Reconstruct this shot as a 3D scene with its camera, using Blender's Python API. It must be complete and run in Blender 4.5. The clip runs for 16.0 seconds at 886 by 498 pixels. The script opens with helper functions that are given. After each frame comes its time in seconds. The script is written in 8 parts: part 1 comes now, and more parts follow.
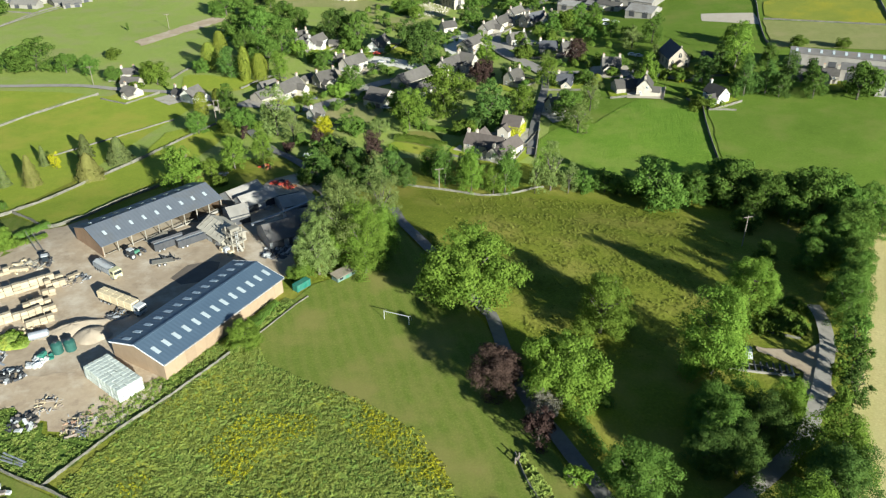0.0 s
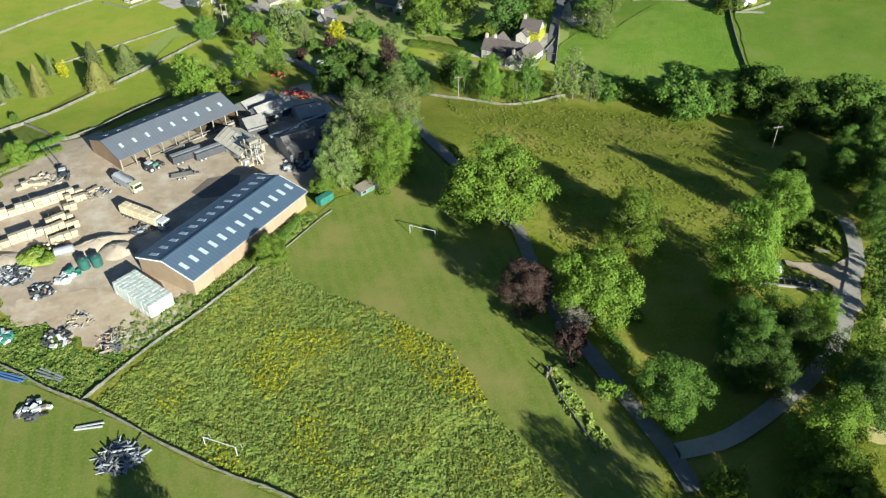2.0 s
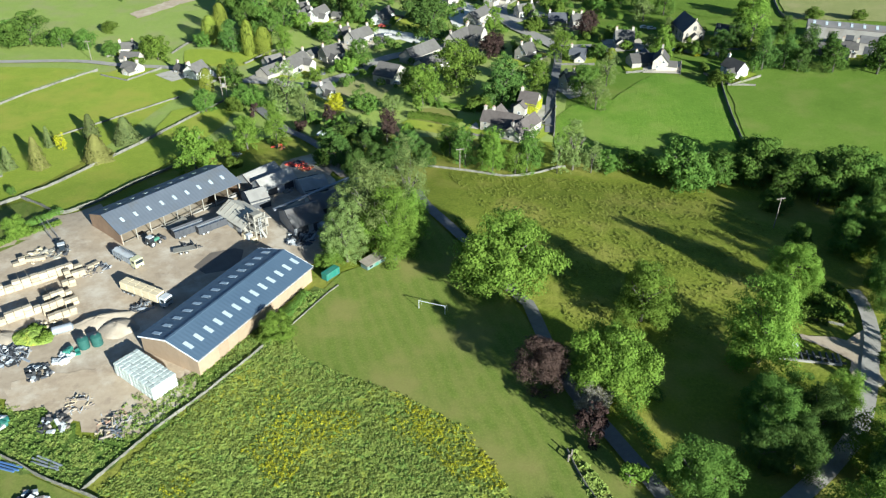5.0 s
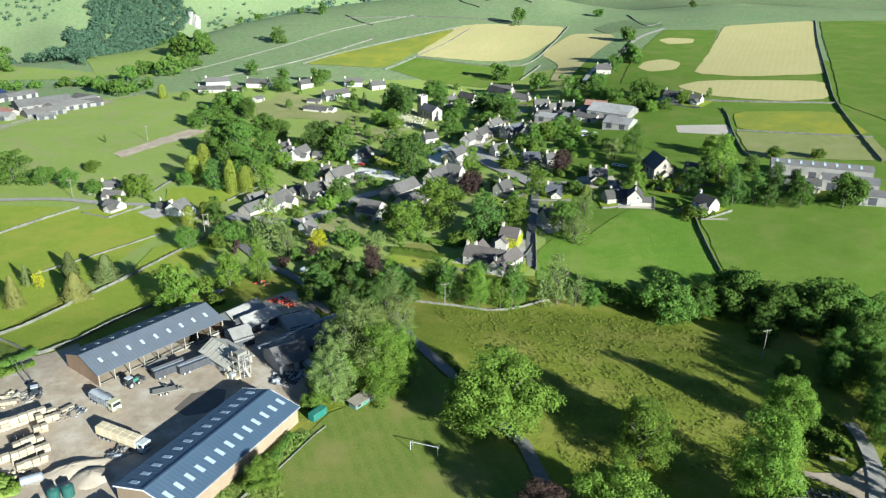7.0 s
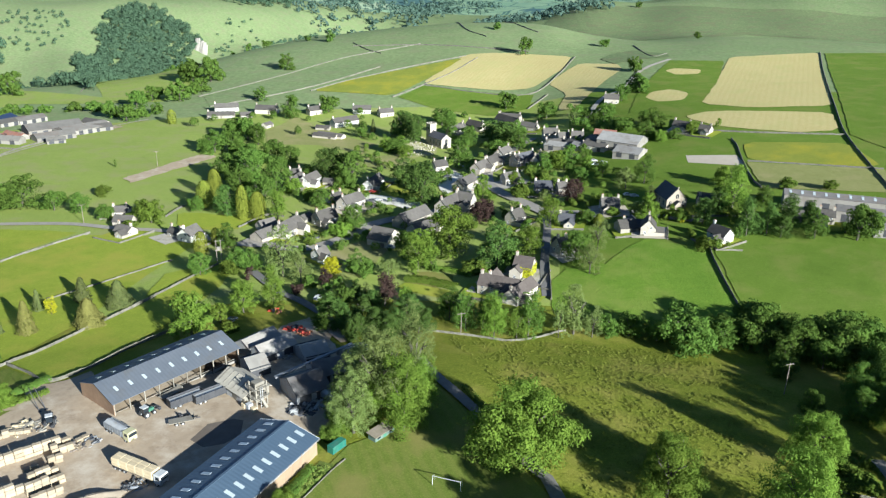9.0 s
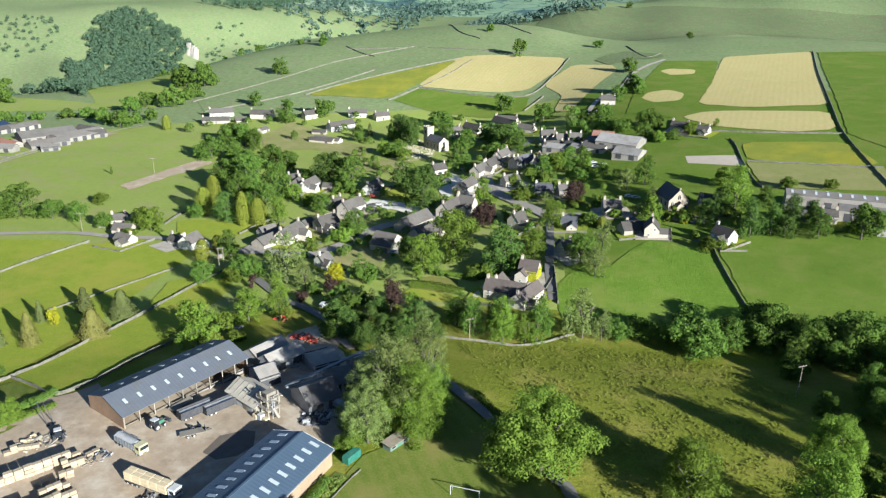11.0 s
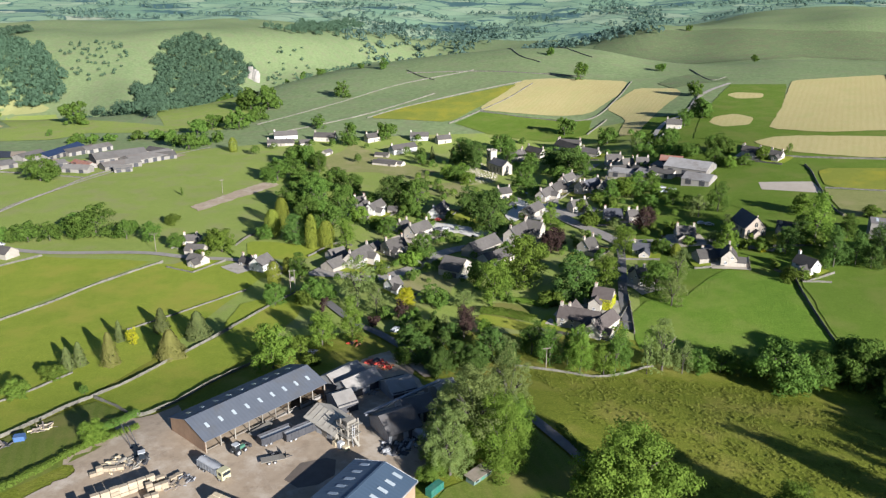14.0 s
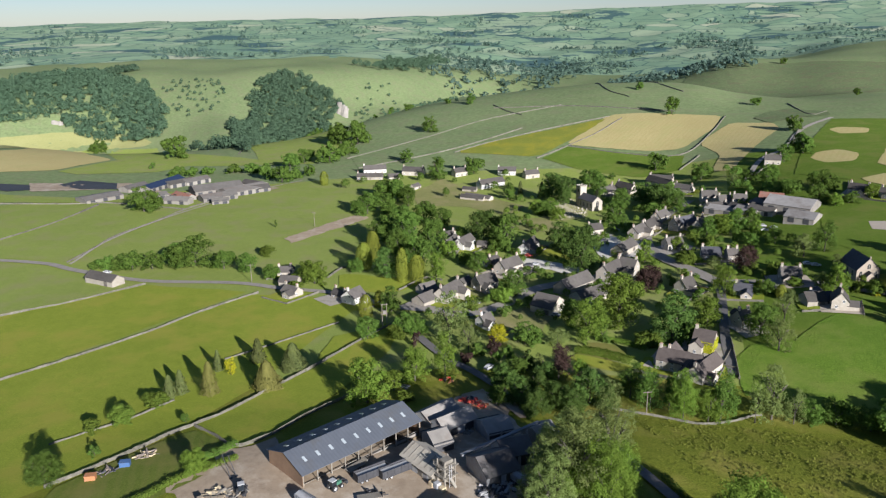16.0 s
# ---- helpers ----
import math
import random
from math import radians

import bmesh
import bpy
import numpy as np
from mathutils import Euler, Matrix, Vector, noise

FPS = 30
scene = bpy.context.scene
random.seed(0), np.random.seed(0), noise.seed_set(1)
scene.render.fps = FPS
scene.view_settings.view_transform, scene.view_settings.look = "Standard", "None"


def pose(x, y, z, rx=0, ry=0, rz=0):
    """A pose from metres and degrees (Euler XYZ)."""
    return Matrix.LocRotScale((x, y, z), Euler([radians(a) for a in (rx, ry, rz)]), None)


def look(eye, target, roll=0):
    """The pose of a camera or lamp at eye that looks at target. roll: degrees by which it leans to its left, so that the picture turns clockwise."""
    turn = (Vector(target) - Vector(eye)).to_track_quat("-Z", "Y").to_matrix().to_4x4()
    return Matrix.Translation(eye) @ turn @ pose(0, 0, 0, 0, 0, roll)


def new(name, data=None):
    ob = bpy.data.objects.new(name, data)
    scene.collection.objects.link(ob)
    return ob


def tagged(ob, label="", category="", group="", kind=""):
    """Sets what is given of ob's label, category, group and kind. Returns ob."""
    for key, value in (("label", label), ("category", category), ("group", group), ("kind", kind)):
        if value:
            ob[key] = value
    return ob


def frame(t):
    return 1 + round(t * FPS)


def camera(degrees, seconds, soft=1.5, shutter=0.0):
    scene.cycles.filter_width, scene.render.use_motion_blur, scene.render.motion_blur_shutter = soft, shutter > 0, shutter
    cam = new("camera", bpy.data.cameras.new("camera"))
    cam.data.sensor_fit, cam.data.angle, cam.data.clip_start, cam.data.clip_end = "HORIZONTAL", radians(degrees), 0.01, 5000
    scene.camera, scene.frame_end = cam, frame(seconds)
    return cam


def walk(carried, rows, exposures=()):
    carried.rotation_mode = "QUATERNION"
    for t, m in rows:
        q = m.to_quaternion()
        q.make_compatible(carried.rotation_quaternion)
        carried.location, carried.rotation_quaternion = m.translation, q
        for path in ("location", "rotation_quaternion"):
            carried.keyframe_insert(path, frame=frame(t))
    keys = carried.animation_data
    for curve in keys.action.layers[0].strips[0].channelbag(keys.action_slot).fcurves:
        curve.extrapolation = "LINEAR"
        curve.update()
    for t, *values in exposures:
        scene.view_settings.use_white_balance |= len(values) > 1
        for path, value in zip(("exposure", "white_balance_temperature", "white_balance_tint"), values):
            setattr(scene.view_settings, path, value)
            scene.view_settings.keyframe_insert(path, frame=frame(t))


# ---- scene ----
cam = camera(60.0, 16.0, soft=1.3)
PATH = [
    (0, (20.74, -8.58, 107.349), (20.585, -6.864, 106.332), -0.2),
    (0.5, (19.253, -7.994, 107.412), (19.096, -6.303, 106.356), -0.4),
    (1, (17.764, -7.339, 107.497), (17.61, -5.69, 106.376), -0.3),
    (1.5, (16.313, -6.684, 107.591), (16.159, -5.076, 106.412), -0.3),
    (2, (14.909, -6.172, 107.7), (14.759, -4.594, 106.481), -0.5),
    (2.5, (13.56, -5.776, 107.802), (13.418, -4.208, 106.569), -0.3),
    (3, (12.313, -5.377, 107.901), (12.176, -3.815, 106.659), -0.4),
    (3.2, (11.878, -5.167, 107.919), (11.741, -3.605, 106.676), -0.4),
    (5.3, (8.053, -2.331, 108.152), (7.952, -0.618, 107.125), 0.2),
    (5.5, (7.643, -2.12, 108.158), (7.56, -0.381, 107.173), 0.2),
    (6, (6.486, -1.732, 108.179), (6.43, 0.058, 107.288), 0.5),
    (6.5, (5.226, -1.392, 108.201), (5.177, 0.426, 107.37), 0.6),
    (7, (3.913, -1.057, 108.219), (3.863, 0.783, 107.438), 0.6),
    (7.5, (2.563, -0.684, 108.236), (2.513, 1.17, 107.486), 0.8),
    (8, (1.192, -0.231, 108.257), (1.142, 1.632, 107.532), 1.0),
    (8.5, (-0.166, 0.257, 108.284), (-0.215, 2.124, 107.569), 1.2),
    (9, (-1.504, 0.76, 108.322), (-1.556, 2.626, 107.604), 1.1),
    (11.3, (-7.489, 3.004, 108.673), (-7.518, 4.873, 107.962), 0.6),
    (11.5, (-8.063, 3.217, 108.681), (-8.102, 5.088, 107.976), 0.5),
    (12, (-9.612, 3.804, 108.699), (-9.664, 5.678, 108.001), 0.5),
    (12.5, (-11.18, 4.364, 108.715), (-11.262, 6.239, 108.024), 0.4),
    (13, (-12.686, 4.897, 108.734), (-12.802, 6.776, 108.058), 0.0),
    (13.5, (-14.113, 5.422, 108.762), (-14.25, 7.302, 108.091), -0.0),
    (14, (-15.536, 5.954, 108.782), (-15.695, 7.835, 108.121), 0.1),
    (14.5, (-16.967, 6.518, 108.788), (-17.182, 8.401, 108.148), -0.1),
    (15, (-18.428, 7.079, 108.786), (-18.701, 8.954, 108.146), -0.5),
    (15.5, (-19.895, 7.659, 108.767), (-20.221, 9.542, 108.179), -0.7),
    (16, (-21.312, 8.267, 108.769), (-21.678, 10.146, 108.192), -0.8),
]
walk(cam, [(t, look(eye, target, roll)) for t, eye, target, roll in PATH],
     exposures=[(0, 1.43, 5950, 3.5), (3, 1.56, 5800, 3.5), (5.5, 1.62, 5500, 3), (7, 1.54, 5440, 3), (9, 1.48, 5620, 7), (12.5, 1.43, 5740, 12), (14, 1.26, 5800, 16), (15, 1.27, 5850, 17.5), (16, 0.94, 5830, 17.5)])

# ---------------------------------------------------------------- light
SUN_EL, SUN_AZ = radians(18.5), radians(139.0)   # azimuth clockwise from +y
world = bpy.data.worlds.new("world")
scene.world = world
world.use_nodes = True
wn = world.node_tree.nodes
sky = wn.new("ShaderNodeTexSky")
sky.sky_type = "NISHITA"
sky.sun_disc = False
sky.sun_elevation, sky.sun_rotation = SUN_EL, SUN_AZ
sky.air_density, sky.dust_density, sky.ozone_density = 0.8, 0.1, 3.0
wn["Background"].inputs["Strength"].default_value = 0.041
world.node_tree.links.new(sky.outputs["Color"], wn["Background"].inputs["Color"])
sun = new("sun", bpy.data.lights.new("sun", "SUN"))
sun.data.energy, sun.data.angle, sun.data.color = 5.0, radians(0.6), (1.0, 0.96, 0.86)
sd = Vector((math.sin(SUN_AZ) * math.cos(SUN_EL), math.cos(SUN_AZ) * math.cos(SUN_EL), math.sin(SUN_EL)))
sun.matrix_world = look(sd * 300, (0, 0, 0))

# ---------------------------------------------------------------- materials
MATS = {}


def shader(name):
    m = bpy.data.materials.new(name)
    m.use_nodes = True
    MATS[name] = m
    nt = m.node_tree
    return m, nt, nt.nodes["Principled BSDF"]


def noise_tex(nt, scale, detail=4.0, vec=None, rough=0.55):
    n = nt.nodes.new("ShaderNodeTexNoise")
    n.inputs["Scale"].default_value = scale
    n.inputs["Detail"].default_value = detail
    n.inputs["Roughness"].default_value = rough
    if vec:
        nt.links.new(vec, n.inputs["Vector"])
    return n.outputs["Fac"]


def ramp(nt, fac, stops):
    r = nt.nodes.new("ShaderNodeValToRGB")
    el = r.color_ramp.elements
    el[0].position, el[0].color = stops[0][0], (*stops[0][1], 1)
    el[1].position, el[1].color = stops[-1][0], (*stops[-1][1], 1)
    for p, c in stops[1:-1]:
        e = el.new(p)
        e.color = (*c, 1)
    nt.links.new(fac, r.inputs["Fac"])
    return r.outputs["Color"]


def mix(nt, a, b, fac, mode="MIX"):
    n = nt.nodes.new("ShaderNodeMix")
    n.data_type, n.blend_type = "RGBA", mode
    for sock, v in ((n.inputs[6], a), (n.inputs[7], b)):
        if isinstance(v, tuple):
            sock.default_value = (*v, 1)
        else:
            nt.links.new(v, sock)
    if isinstance(fac, float):
        n.inputs[0].default_value = fac
    else:
        nt.links.new(fac, n.inputs[0])
    return n.outputs[2]


def bump(nt, bsdf, fac, strength, dist):
    b = nt.nodes.new("ShaderNodeBump")
    b.inputs["Strength"].default_value, b.inputs["Distance"].default_value = strength, dist
    nt.links.new(fac, b.inputs["Height"])
    nt.links.new(b.outputs["Normal"], bsdf.inputs["Normal"])


def place(nt):
    return nt.nodes.new("ShaderNodeNewGeometry").outputs["Position"]


def grass(name, dark, mid, light, big=0.03, mids=0.25, fine=2.2, flowers=None, stripes=None, relief=0.25, patch=None):
    m, nt, b = shader(name)
    pos = place(nt)
    c = ramp(nt, noise_tex(nt, big, 5, pos), [(0.32, dark), (0.5, mid), (0.68, light)])
    c2 = ramp(nt, noise_tex(nt, mids, 5, pos, 0.65), [(0.3, dark), (0.5, mid), (0.72, light)])
    c = mix(nt, c, c2, 0.5)
    f = noise_tex(nt, fine, 4, pos, 0.7)
    c = mix(nt, c, ramp(nt, f, [(0.3, tuple(v * 0.45 for v in mid)), (0.55, mid), (0.75, tuple(v * 1.5 for v in light))]), 0.42)
    if patch:
        c = mix(nt, c, patch, ramp(nt, noise_tex(nt, 0.06, 3, pos), [(0.48, (0, 0, 0)), (0.68, (0.6, 0.6, 0.6))]))
    if flowers:
        area = ramp(nt, noise_tex(nt, 0.06, 4, pos), [(0.46, (0, 0, 0)), (0.66, (0.75, 0.75, 0.75))])
        dots = ramp(nt, noise_tex(nt, 1.4, 4, pos, 0.75), [(0.40, (0, 0, 0)), (0.6, (1, 1, 1))])
        c = mix(nt, c, flowers, mix(nt, area, dots, 1.0, "MULTIPLY"))
    if stripes:
        ang, width, amount, tone = stripes[:4]
        mp = nt.nodes.new("ShaderNodeMapping")
        mp.inputs["Rotation"].default_value = (0, 0, radians(ang))
        nt.links.new(pos, mp.inputs["Vector"])
        w = nt.nodes.new("ShaderNodeTexWave")
        w.inputs["Scale"].default_value = 0.314 / width
        w.inputs["Distortion"].default_value, w.inputs["Detail"].default_value = (stripes + (3.5,))[4], 4.0
        w.inputs["Detail Scale"].default_value = 0.6
        nt.links.new(mp.outputs["Vector"], w.inputs["Vector"])
        c = mix(nt, c, tone, ramp(nt, w.outputs["Fac"], [(0.35, (0, 0, 0)), (0.8, (amount,) * 3)]))
    nt.links.new(c, b.inputs["Base Color"])
    b.inputs["Roughness"].default_value = 0.95
    b.inputs["Specular IOR Level"].default_value = 0.047
    bump(nt, b, mix(nt, f, noise_tex(nt, mids * 3, 4, pos), 0.5), 0.9, relief)
    return m


def plain(name, a, c, scale=1.5, rough=0.85, metal=0.0, relief=0.02, stain=None, local=False, spec=0.3, vary=0.0, pale=None):
    m, nt, b = shader(name)
    pos = nt.nodes.new("ShaderNodeTexCoord").outputs["Object"] if local else place(nt)
    col = mix(nt, ramp(nt, noise_tex(nt, scale, 5, pos, 0.65), [(0.3, a), (0.7, c)]),
              ramp(nt, noise_tex(nt, scale * 0.13, 4, pos), [(0.3, a), (0.7, c)]), 0.45)
    if stain:
        col = mix(nt, col, stain, ramp(nt, noise_tex(nt, scale * 0.4, 6, pos, 0.7), [(0.52, (0, 0, 0)), (0.72, (0.7, 0.7, 0.7))]))
    if pale:
        col = mix(nt, col, pale, ramp(nt, noise_tex(nt, scale * 0.16, 7, pos, 0.7), [(0.5, (0, 0, 0)), (0.64, (0.75, 0.75, 0.75))]))
    if vary:
        r = nt.nodes.new("ShaderNodeObjectInfo").outputs["Random"]
        h = nt.nodes.new("ShaderNodeHueSaturation")
        mr = nt.nodes.new("ShaderNodeMapRange")
        mr.inputs["To Min"].default_value, mr.inputs["To Max"].default_value = 1 - vary, 1 + vary
        nt.links.new(r, mr.inputs["Value"])
        nt.links.new(mr.outputs["Result"], h.inputs["Value"])
        nt.links.new(col, h.inputs["Color"])
        col = h.outputs["Color"]
    nt.links.new(col, b.inputs["Base Color"])
    b.inputs["Roughness"].default_value, b.inputs["Metallic"].default_value = rough, metal
    b.inputs["Specular IOR Level"].default_value = spec
    if relief:
        bump(nt, b, noise_tex(nt, scale * 2.5, 5, pos, 0.7), 0.6, relief)
    return m


def leaves(name, dark, light, through_light=0.3):
    m, nt, b = shader(name)
    isl = nt.nodes.new("ShaderNodeNewGeometry").outputs["Random Per Island"]
    rnd = nt.nodes.new("ShaderNodeObjectInfo").outputs["Random"]
    pos = nt.nodes.new("ShaderNodeTexCoord").outputs["Object"]
    c = mix(nt, ramp(nt, isl, [(0.0, tuple(d * 0.52 + l * 0.48 for d, l in zip(dark, light))), (1.0, tuple(d * 0.25 + l * 0.75 for d, l in zip(dark, light)))]),
            ramp(nt, noise_tex(nt, 3.0, 3, pos), [(0.35, dark), (0.65, light)]), 0.45)
    h = nt.nodes.new("ShaderNodeHueSaturation")
    mr = nt.nodes.new("ShaderNodeMapRange")
    mr.inputs["To Min"].default_value, mr.inputs["To Max"].default_value = 0.85, 1.28
    nt.links.new(rnd, mr.inputs["Value"])
    nt.links.new(mr.outputs["Result"], h.inputs["Value"])
    mh = nt.nodes.new("ShaderNodeMapRange")
    mh.inputs["To Min"].default_value, mh.inputs["To Max"].default_value = 0.493, 0.508
    nt.links.new(rnd, mh.inputs["Value"])
    nt.links.new(mh.outputs["Result"], h.inputs["Hue"])
    nt.links.new(c, h.inputs["Color"])
    nt.links.new(h.outputs["Color"], b.inputs["Base Color"])
    b.inputs["Roughness"].default_value, b.inputs["Specular IOR Level"].default_value = 0.8, 0.06
    t = nt.nodes.new("ShaderNodeBsdfTranslucent")
    nt.links.new(h.outputs["Color"], t.inputs["Color"])
    ms = nt.nodes.new("ShaderNodeMixShader")
    ms.inputs["Fac"].default_value = through_light
    nt.links.new(b.outputs["BSDF"], ms.inputs[1])
    nt.links.new(t.outputs["BSDF"], ms.inputs[2])
    nt.links.new(ms.outputs["Shader"], nt.nodes["Material Output"].inputs["Surface"])
    return m


def glass_mat(name):
    m, nt, b = shader(name)
    b.inputs["Base Color"].default_value = (0.02, 0.025, 0.03, 1)
    b.inputs["Roughness"].default_value = 0.08
    return m


# grass and ground
grass("rough", (0.106, 0.136, 0.015), (0.165, 0.188, 0.023), (0.228, 0.225, 0.033), fine=1.6, relief=0.4, patch=(0.29, 0.25, 0.06))
grass("meadow", (0.125, 0.18, 0.034), (0.18, 0.235, 0.045), (0.24, 0.28, 0.058), fine=0.95, mids=0.35, flowers=(0.44, 0.35, 0.022), relief=0.95)
grass("mown", (0.098, 0.138, 0.022), (0.138, 0.172, 0.03), (0.18, 0.2, 0.04), stripes=(158, 3.0, 0.22, (0.2, 0.192, 0.052)), relief=0.05, patch=(0.235, 0.195, 0.066))
grass("pasture", (0.09, 0.142, 0.018), (0.124, 0.186, 0.024), (0.163, 0.22, 0.036), mids=0.15, relief=0.2, patch=(0.175, 0.188, 0.045))
grass("soft", (0.20, 0.25, 0.056), (0.25, 0.305, 0.066), (0.295, 0.33, 0.085), relief=0.1, patch=(0.26, 0.25, 0.105))
grass("lush", (0.088, 0.165, 0.018), (0.132, 0.215, 0.025), (0.188, 0.256, 0.036), mids=0.3, relief=0.5, patch=(0.20, 0.23, 0.05))
grass("spring", (0.185, 0.23, 0.026), (0.245, 0.292, 0.034), (0.31, 0.332, 0.046), relief=0.15, patch=(0.31, 0.285, 0.05))
grass("dull", (0.19, 0.205, 0.065), (0.25, 0.25, 0.085), (0.30, 0.29, 0.115), relief=0.2, patch=(0.32, 0.27, 0.13))
grass("verge", (0.06, 0.10, 0.018), (0.095, 0.145, 0.025), (0.15, 0.18, 0.035), fine=1.0, relief=0.6, patch=(0.17, 0.14, 0.06))
grass("buttercup", (0.165, 0.20, 0.028), (0.22, 0.24, 0.038), (0.275, 0.27, 0.05), flowers=(0.38, 0.32, 0.025), relief=0.2)
grass("hay", (0.42, 0.345, 0.135), (0.48, 0.40, 0.17), (0.54, 0.455, 0.215), stripes=(22, 4.0, 0.17, (0.36, 0.31, 0.10), 2.2), relief=0.1, patch=(0.40, 0.37, 0.14))
grass("straw", (0.27, 0.28, 0.10), (0.32, 0.32, 0.125), (0.37, 0.355, 0.15), relief=0.1)
grass("moor", (0.125, 0.165, 0.075), (0.15, 0.19, 0.082), (0.18, 0.215, 0.095), big=0.01, mids=0.05, fine=0.3, relief=0.4, patch=(0.155, 0.14, 0.08))
plain("yard", (0.285, 0.215, 0.14), (0.42, 0.332, 0.226), 0.5, 0.95, relief=0.05, stain=(0.20, 0.147, 0.095), pale=(0.51, 0.435, 0.33))
plain("dirt", (0.33, 0.245, 0.155), (0.46, 0.36, 0.24), 0.7, 0.95, relief=0.12, stain=(0.23, 0.165, 0.11), pale=(0.50, 0.42, 0.31))
plain("bare", (0.13, 0.15, 0.065), (0.21, 0.21, 0.115), 0.15, 0.95, relief=0.3, stain=(0.30, 0.27, 0.20))
# a darker, slightly smoother tone than the rest of the yard
plain("dark_ground", (0.10, 0.08, 0.06), (0.16, 0.13, 0.10), 0.5, 0.7, relief=0.03)
plain("sand", (0.40, 0.335, 0.25), (0.50, 0.43, 0.33), 0.3, 0.95, relief=0.05)
plain("concrete", (0.56, 0.515, 0.43), (0.70, 0.65, 0.55), 0.6, 0.9, relief=0.01)
plain("slurry", (0.035, 0.035, 0.035), (0.06, 0.06, 0.055), 0.3, 0.6)
plain("asphalt", (0.25, 0.222, 0.18), (0.35, 0.315, 0.262), 0.9, 0.9, relief=0.01, stain=(0.17, 0.15, 0.125))
# asphalt darkened: the tree shade on these lanes is put into the colour
plain("shaded_asphalt", (0.12, 0.112, 0.10), (0.19, 0.178, 0.16), 0.9, 0.9, relief=0.01, stain=(0.10, 0.095, 0.08))
plain("track", (0.33, 0.29, 0.23), (0.45, 0.40, 0.33), 0.7, 0.95, relief=0.03, stain=(0.16, 0.18, 0.07))
# foliage
leaves("oak", (0.05, 0.104, 0.017), (0.138, 0.208, 0.036), 0.38)
# a darker version of the oak greens
leaves("dark_broadleaf", (0.04, 0.085, 0.018), (0.115, 0.175, 0.036), 0.35)
leaves("lime", (0.078, 0.14, 0.017), (0.198, 0.275, 0.04), 0.4)
leaves("ash", (0.11, 0.16, 0.04), (0.25, 0.295, 0.09), 0.45)
leaves("copper", (0.03, 0.02, 0.016), (0.075, 0.045, 0.036), 0.25)
leaves("blossom", (0.09, 0.09, 0.05), (0.34, 0.30, 0.24), 0.2)
leaves("yellow", (0.22, 0.22, 0.01), (0.45, 0.42, 0.02))
leaves("gold", (0.115, 0.145, 0.018), (0.24, 0.26, 0.038), 0.3)
leaves("olive", (0.11, 0.115, 0.03), (0.23, 0.22, 0.06), 0.25)
leaves("conifer", (0.045, 0.062, 0.02), (0.13, 0.145, 0.045), 0.2)
leaves("bush", (0.05, 0.09, 0.012), (0.15, 0.20, 0.03))
leaves("weeds", (0.185, 0.235, 0.05), (0.285, 0.325, 0.075), 0.45)
leaves("tussock", (0.125, 0.155, 0.022), (0.205, 0.22, 0.04), 0.4)
leaves("nettle", (0.11, 0.17, 0.035), (0.205, 0.26, 0.056), 0.4)
leaves("flowers", (0.32, 0.31, 0.02), (0.48, 0.47, 0.03), 0.4)
leaves("ivy_leaf", (0.20, 0.22, 0.01), (0.38, 0.38, 0.02), 0.1)
# distance haze is put into these leaf colours: paler and bluer than oak
leaves("hazed_gorge_leaf", (0.058, 0.108, 0.062), (0.112, 0.172, 0.098), 0.4)
leaves("hazed_far_leaf", (0.065, 0.118, 0.092), (0.128, 0.19, 0.14), 0.4)
plain("bark", (0.07, 0.06, 0.045), (0.14, 0.12, 0.095), 3.0, 0.95, local=True)
# building
plain("limestone", (0.315, 0.278, 0.218), (0.455, 0.41, 0.333), 0.9, 0.95, relief=0.05, stain=(0.25, 0.217, 0.167), vary=0.22)
plain("brownstone", (0.26, 0.215, 0.16), (0.36, 0.305, 0.235), 0.7, 0.95, relief=0.05, stain=(0.19, 0.155, 0.12))
plain("render_white", (0.44, 0.42, 0.365), (0.55, 0.525, 0.465), 0.5, 0.9, relief=0.01, vary=0.15)
plain("roof_stone", (0.065, 0.058, 0.05), (0.12, 0.108, 0.095), 0.8, 0.9, relief=0.06, stain=(0.10, 0.095, 0.07), vary=0.25, spec=0.15)
plain("roof_slate", (0.045, 0.045, 0.05), (0.085, 0.085, 0.09), 0.8, 0.75, relief=0.04, vary=0.2, spec=0.2)
plain("roof_brown", (0.075, 0.06, 0.052), (0.125, 0.105, 0.09), 0.9, 0.9, relief=0.06, spec=0.15)
plain("roof_pale", (0.19, 0.178, 0.16), (0.29, 0.275, 0.25), 0.35, 0.85, relief=0.03, stain=(0.15, 0.125, 0.10), vary=0.25, spec=0.15)
plain("roof_rust", (0.22, 0.09, 0.06), (0.30, 0.15, 0.10), 0.5, 0.85, relief=0.03, stain=(0.2, 0.18, 0.16))
plain("roof_blue", (0.052, 0.08, 0.115), (0.075, 0.108, 0.145), 0.12, 0.55, relief=0.0, spec=0.4)
plain("roof_barn", (0.085, 0.095, 0.11), (0.115, 0.125, 0.14), 0.3, 0.65, relief=0.0, spec=0.3, stain=(0.10, 0.095, 0.085))
plain("roof_old", (0.20, 0.184, 0.158), (0.33, 0.305, 0.265), 0.4, 0.85, relief=0.03, stain=(0.20, 0.165, 0.13), vary=0.15)
plain("roof_farm", (0.095, 0.087, 0.075), (0.16, 0.147, 0.127), 0.3, 0.9, relief=0.03, stain=(0.11, 0.075, 0.055), vary=0.35)
plain("roof_dark", (0.085, 0.079, 0.073), (0.15, 0.138, 0.125), 0.4, 0.8, relief=0.03, stain=(0.14, 0.09, 0.06), vary=0.15)
